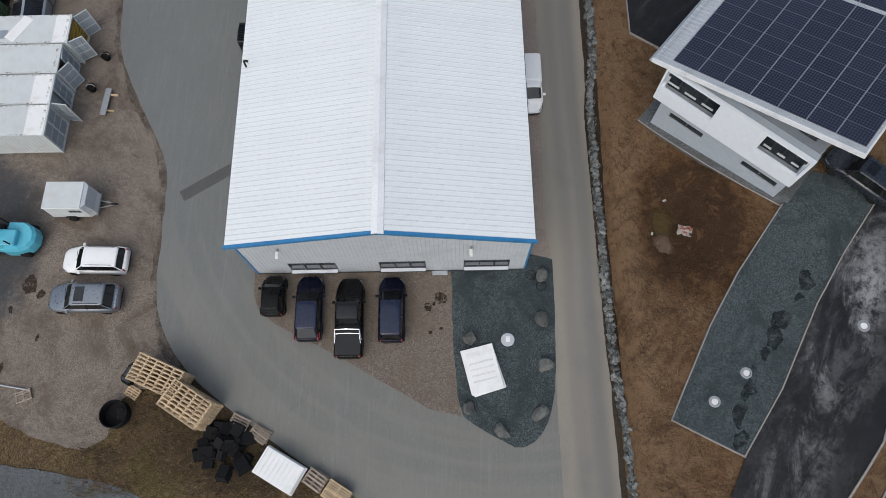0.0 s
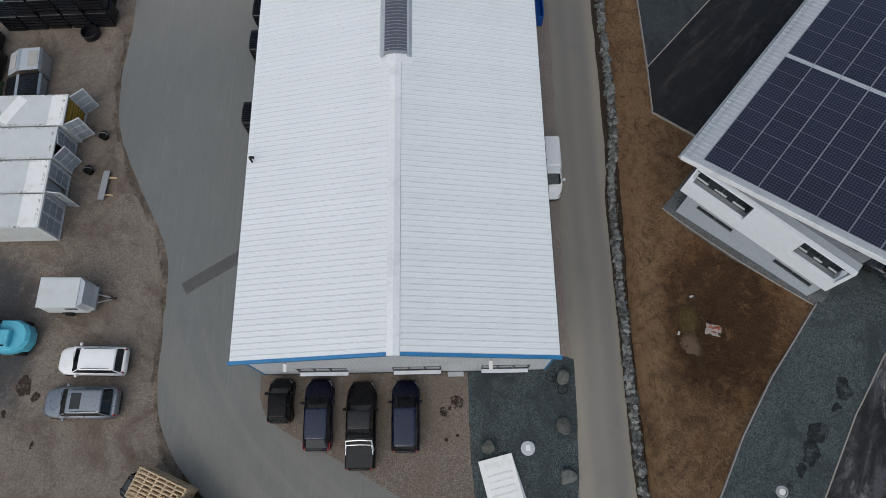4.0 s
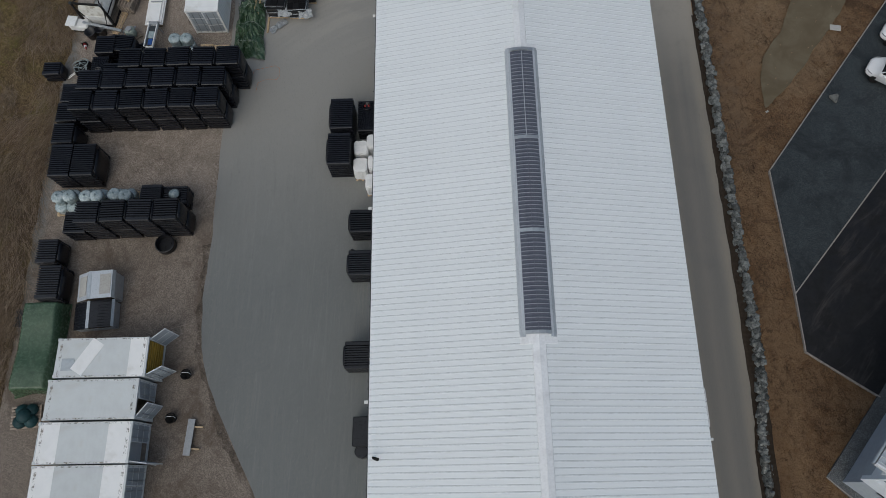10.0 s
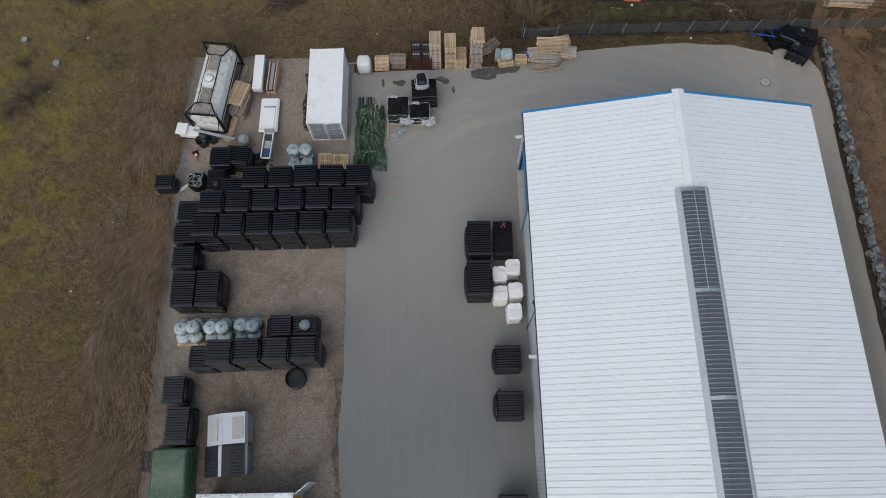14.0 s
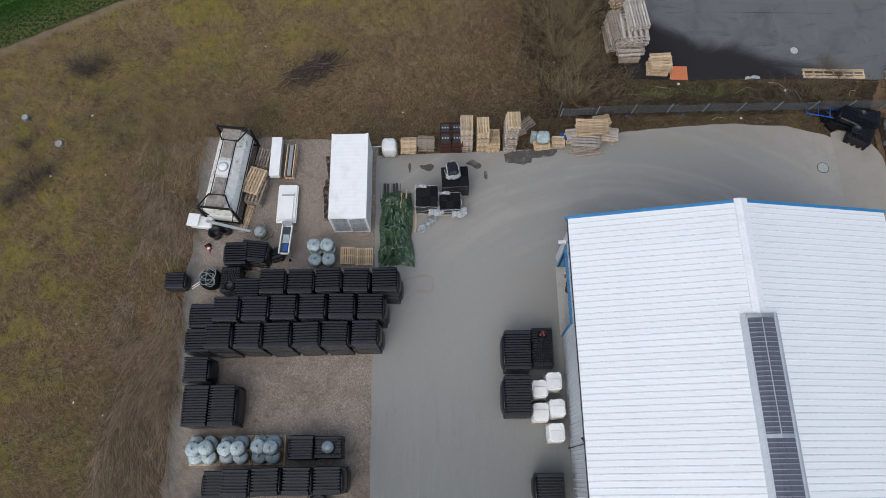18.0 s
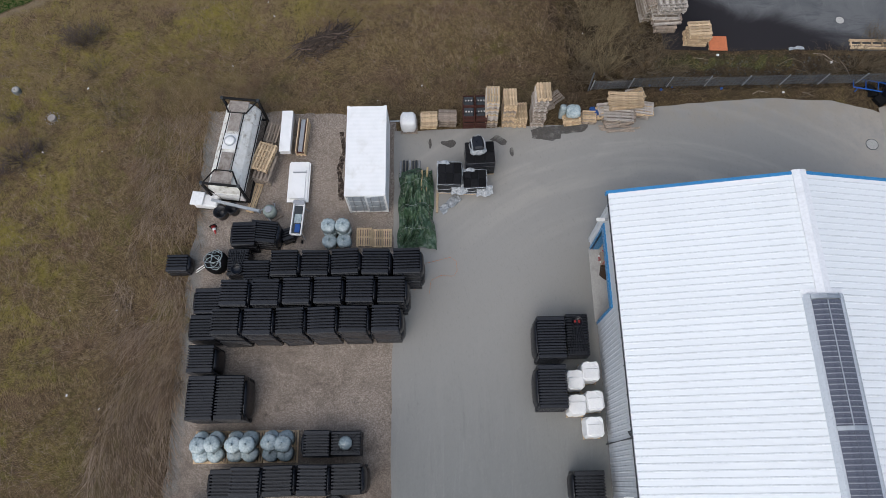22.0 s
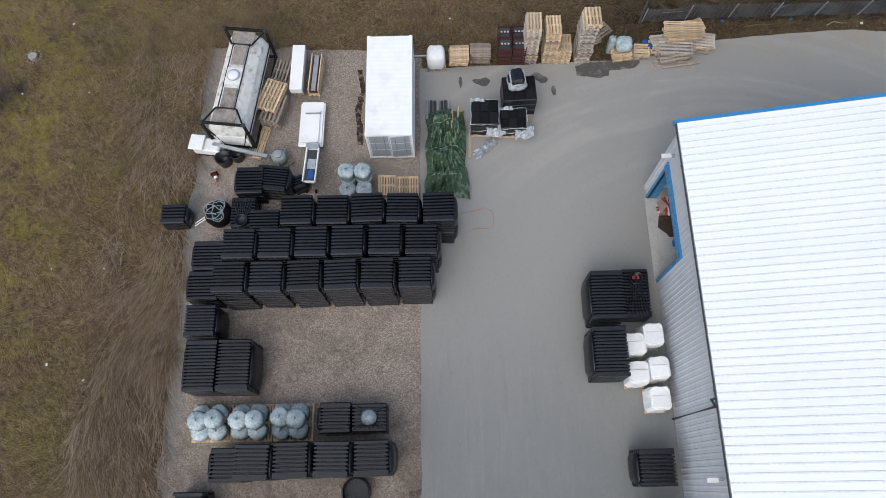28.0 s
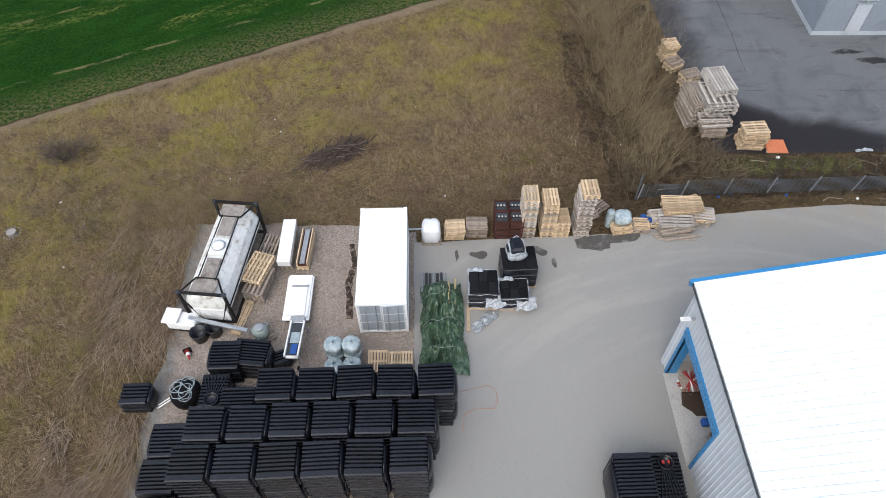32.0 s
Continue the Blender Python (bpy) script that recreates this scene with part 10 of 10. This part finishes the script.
def branch_mesh(name, seed, stems, height, spread, thick, fork=3, levels=2, droop=0.0):
    """A leafless shrub: tapered stems that fork into finer twigs."""
    r = random.Random(seed)
    verts, faces = [], []

    def limb(p, d, length, rad, level):
        n = 4
        pts = [p]
        for k in range(n):
            d = (d + Vector((r.gauss(0, 0.13), r.gauss(0, 0.13), r.gauss(0.02, 0.06) - droop))).normalized()
            p = p + d * (length / n)
            pts.append(p)
        base = len(verts)
        for k, q in enumerate(pts):
            rr = rad * (1 - 0.75 * k / n)
            side = d.orthogonal().normalized()
            other = d.cross(side)
            for a in range(3):
                ang = a * 2.0944
                verts.append(q + side * rr * math.cos(ang) + other * rr * math.sin(ang))
        for k in range(n):
            for a in range(3):
                i, j = base + k * 3 + a, base + k * 3 + (a + 1) % 3
                faces.append((i, j, j + 3, i + 3))
        if level < levels:
            for _ in range(fork):
                k = r.randint(1, n)
                nd = (d + Vector((r.gauss(0, 0.5), r.gauss(0, 0.5), r.gauss(0.15, 0.3)))).normalized()
                limb(pts[k], nd, length * r.uniform(0.4, 0.65), rad * 0.5, level + 1)

    for _ in range(stems):
        a = r.uniform(0, 6.28)
        t = r.uniform(0.05, spread)
        limb(Vector((0.25 * math.cos(a) * r.random(), 0.25 * math.sin(a) * r.random(), -0.05)), Vector((math.cos(a) * t, math.sin(a) * t, 1)).normalized(), height * r.uniform(0.6, 1.0), thick, 0)
    me = bpy.data.meshes.new(name)
    me.from_pydata([tuple(v) for v in verts], [], faces)
    return me


SHRUBS = [branch_mesh("branchwork", k, 38, 3.3, 0.66, 0.012, 4, 2) for k in range(3)]
LOWS = [branch_mesh("branchwork", 10 + k, 26, 1.0, 1.8, 0.011, 4, 2) for k in range(2)]
for m_ in SHRUBS:
    m_.materials.append(M["olivetwig"])
BRIERS = [branch_mesh("branchwork", 20 + k, 60, 1.25, 1.9, 0.013, 4, 2, 0.06) for k in range(2)]
for m_ in BRIERS:
    m_.materials.append(M["purpletwig"])
for m_ in LOWS:
    m_.materials.append(M["twig"])
r = random.Random(9)
for k in range(17):
    x, y = -7.1 + r.uniform(-1.3, 1.8), 53.2 + k * 1.06 + r.uniform(-0.5, 0.5)
    t = thing("shrub", "leafless olive-brown willow shrub by the fence", "shrub", Matrix.Translation((x, y, rise(x, y))) @ pose(0, 0, 0, 0, 0, r.uniform(0, 360)) @ Matrix.Scale(r.uniform(0.75, 1.35), 4), "shrubs by the fence")
    part("branchwork", SHRUBS[k % 3], None, t)
for k in range(46):
    x, y = (r.uniform(-8.5, -1.5), r.uniform(52.3, 53.6)) if k < 14 else (r.uniform(7.2, 12.5), r.uniform(52.4, 54.6)) if k < 24 else (r.uniform(-9.3, -4.8), r.uniform(54, 71)) if k < 40 else (r.uniform(-44, -38), r.uniform(50, 58))
    t = thing("shrub", "low leafless bramble in dead grass", "shrub", Matrix.Translation((x, y, rise(x, y) - 0.03)) @ pose(0, 0, 0, 0, 0, r.uniform(0, 360)) @ Matrix.Scale(r.uniform(0.8, 1.4), 4), "brambles")
    part("branchwork", LOWS[k % 2], None, t)
for k, (x, y, s_) in enumerate(((-45.0, 47.6, 1.15), (-46.3, 46.6, 0.8), (-43.9, 48.4, 0.6), (-42.3, 56.6, 1.05), (-43.3, 56.9, 0.8), (-46.0, 50.6, 0.6))):
    t = thing("shrub", "low purple-grey bramble mound in the meadow", "shrub", Matrix.Translation((x, y, 0)) @ pose(0, 0, 0, 0, 0, 70 * k) @ Matrix.Scale(s_, 4), "brambles")
    part("branchwork", BRIERS[k % 2], None, t)
# heap of cut brushwood
pile = thing("brush_pile", "heap of cut grey branches on the meadow", "brushwood", pose(-25.9, 56.1, 0))
for k in range(300):
    far = r.gauss(0, 1)
    a = 0.45 + r.gauss(0, 0.6)
    L = r.uniform(0.7, 2.2)
    along, side = 0.9 * far, r.gauss(0, 0.36)
    x, yy = along * 0.92 - side * 0.4, along * 0.4 + side * 0.92
    z = max(0.04, 0.75 * math.exp(-(along * along / 2.8 + side * side / 0.3)) * r.uniform(0.35, 1.0))
    pts = [(x - L / 2 * math.cos(a), yy - L / 2 * math.sin(a), max(0.03, z - r.uniform(0, 0.35))), (x, yy + r.gauss(0, 0.1), z + 0.05), (x + L / 2 * math.cos(a), yy + L / 2 * math.sin(a), max(0.05, z + r.uniform(-0.2, 0.25)))]
    part("branch", tube(pts, [0.008, r.uniform(0.014, 0.03), r.uniform(0.02, 0.036)], 4), "cutwood" if k % 7 == 0 else "deadwood", pile)
t = thing("basket_heap", "round heap of cut twigs by the fence", "brushwood", pose(-6.2, 53.0, rise(-6.2, 53.0) - 0.1))
for k in range(40):
    a = r.uniform(0, 6.28)
    pts = [(0.9 * math.cos(a + d), 0.9 * math.sin(a + d), 0.1 + 0.5 * r.random()) for d in (0, 0.5, 1.0)]
    part("twig", tube(pts, 0.015, 4), "twig", t)
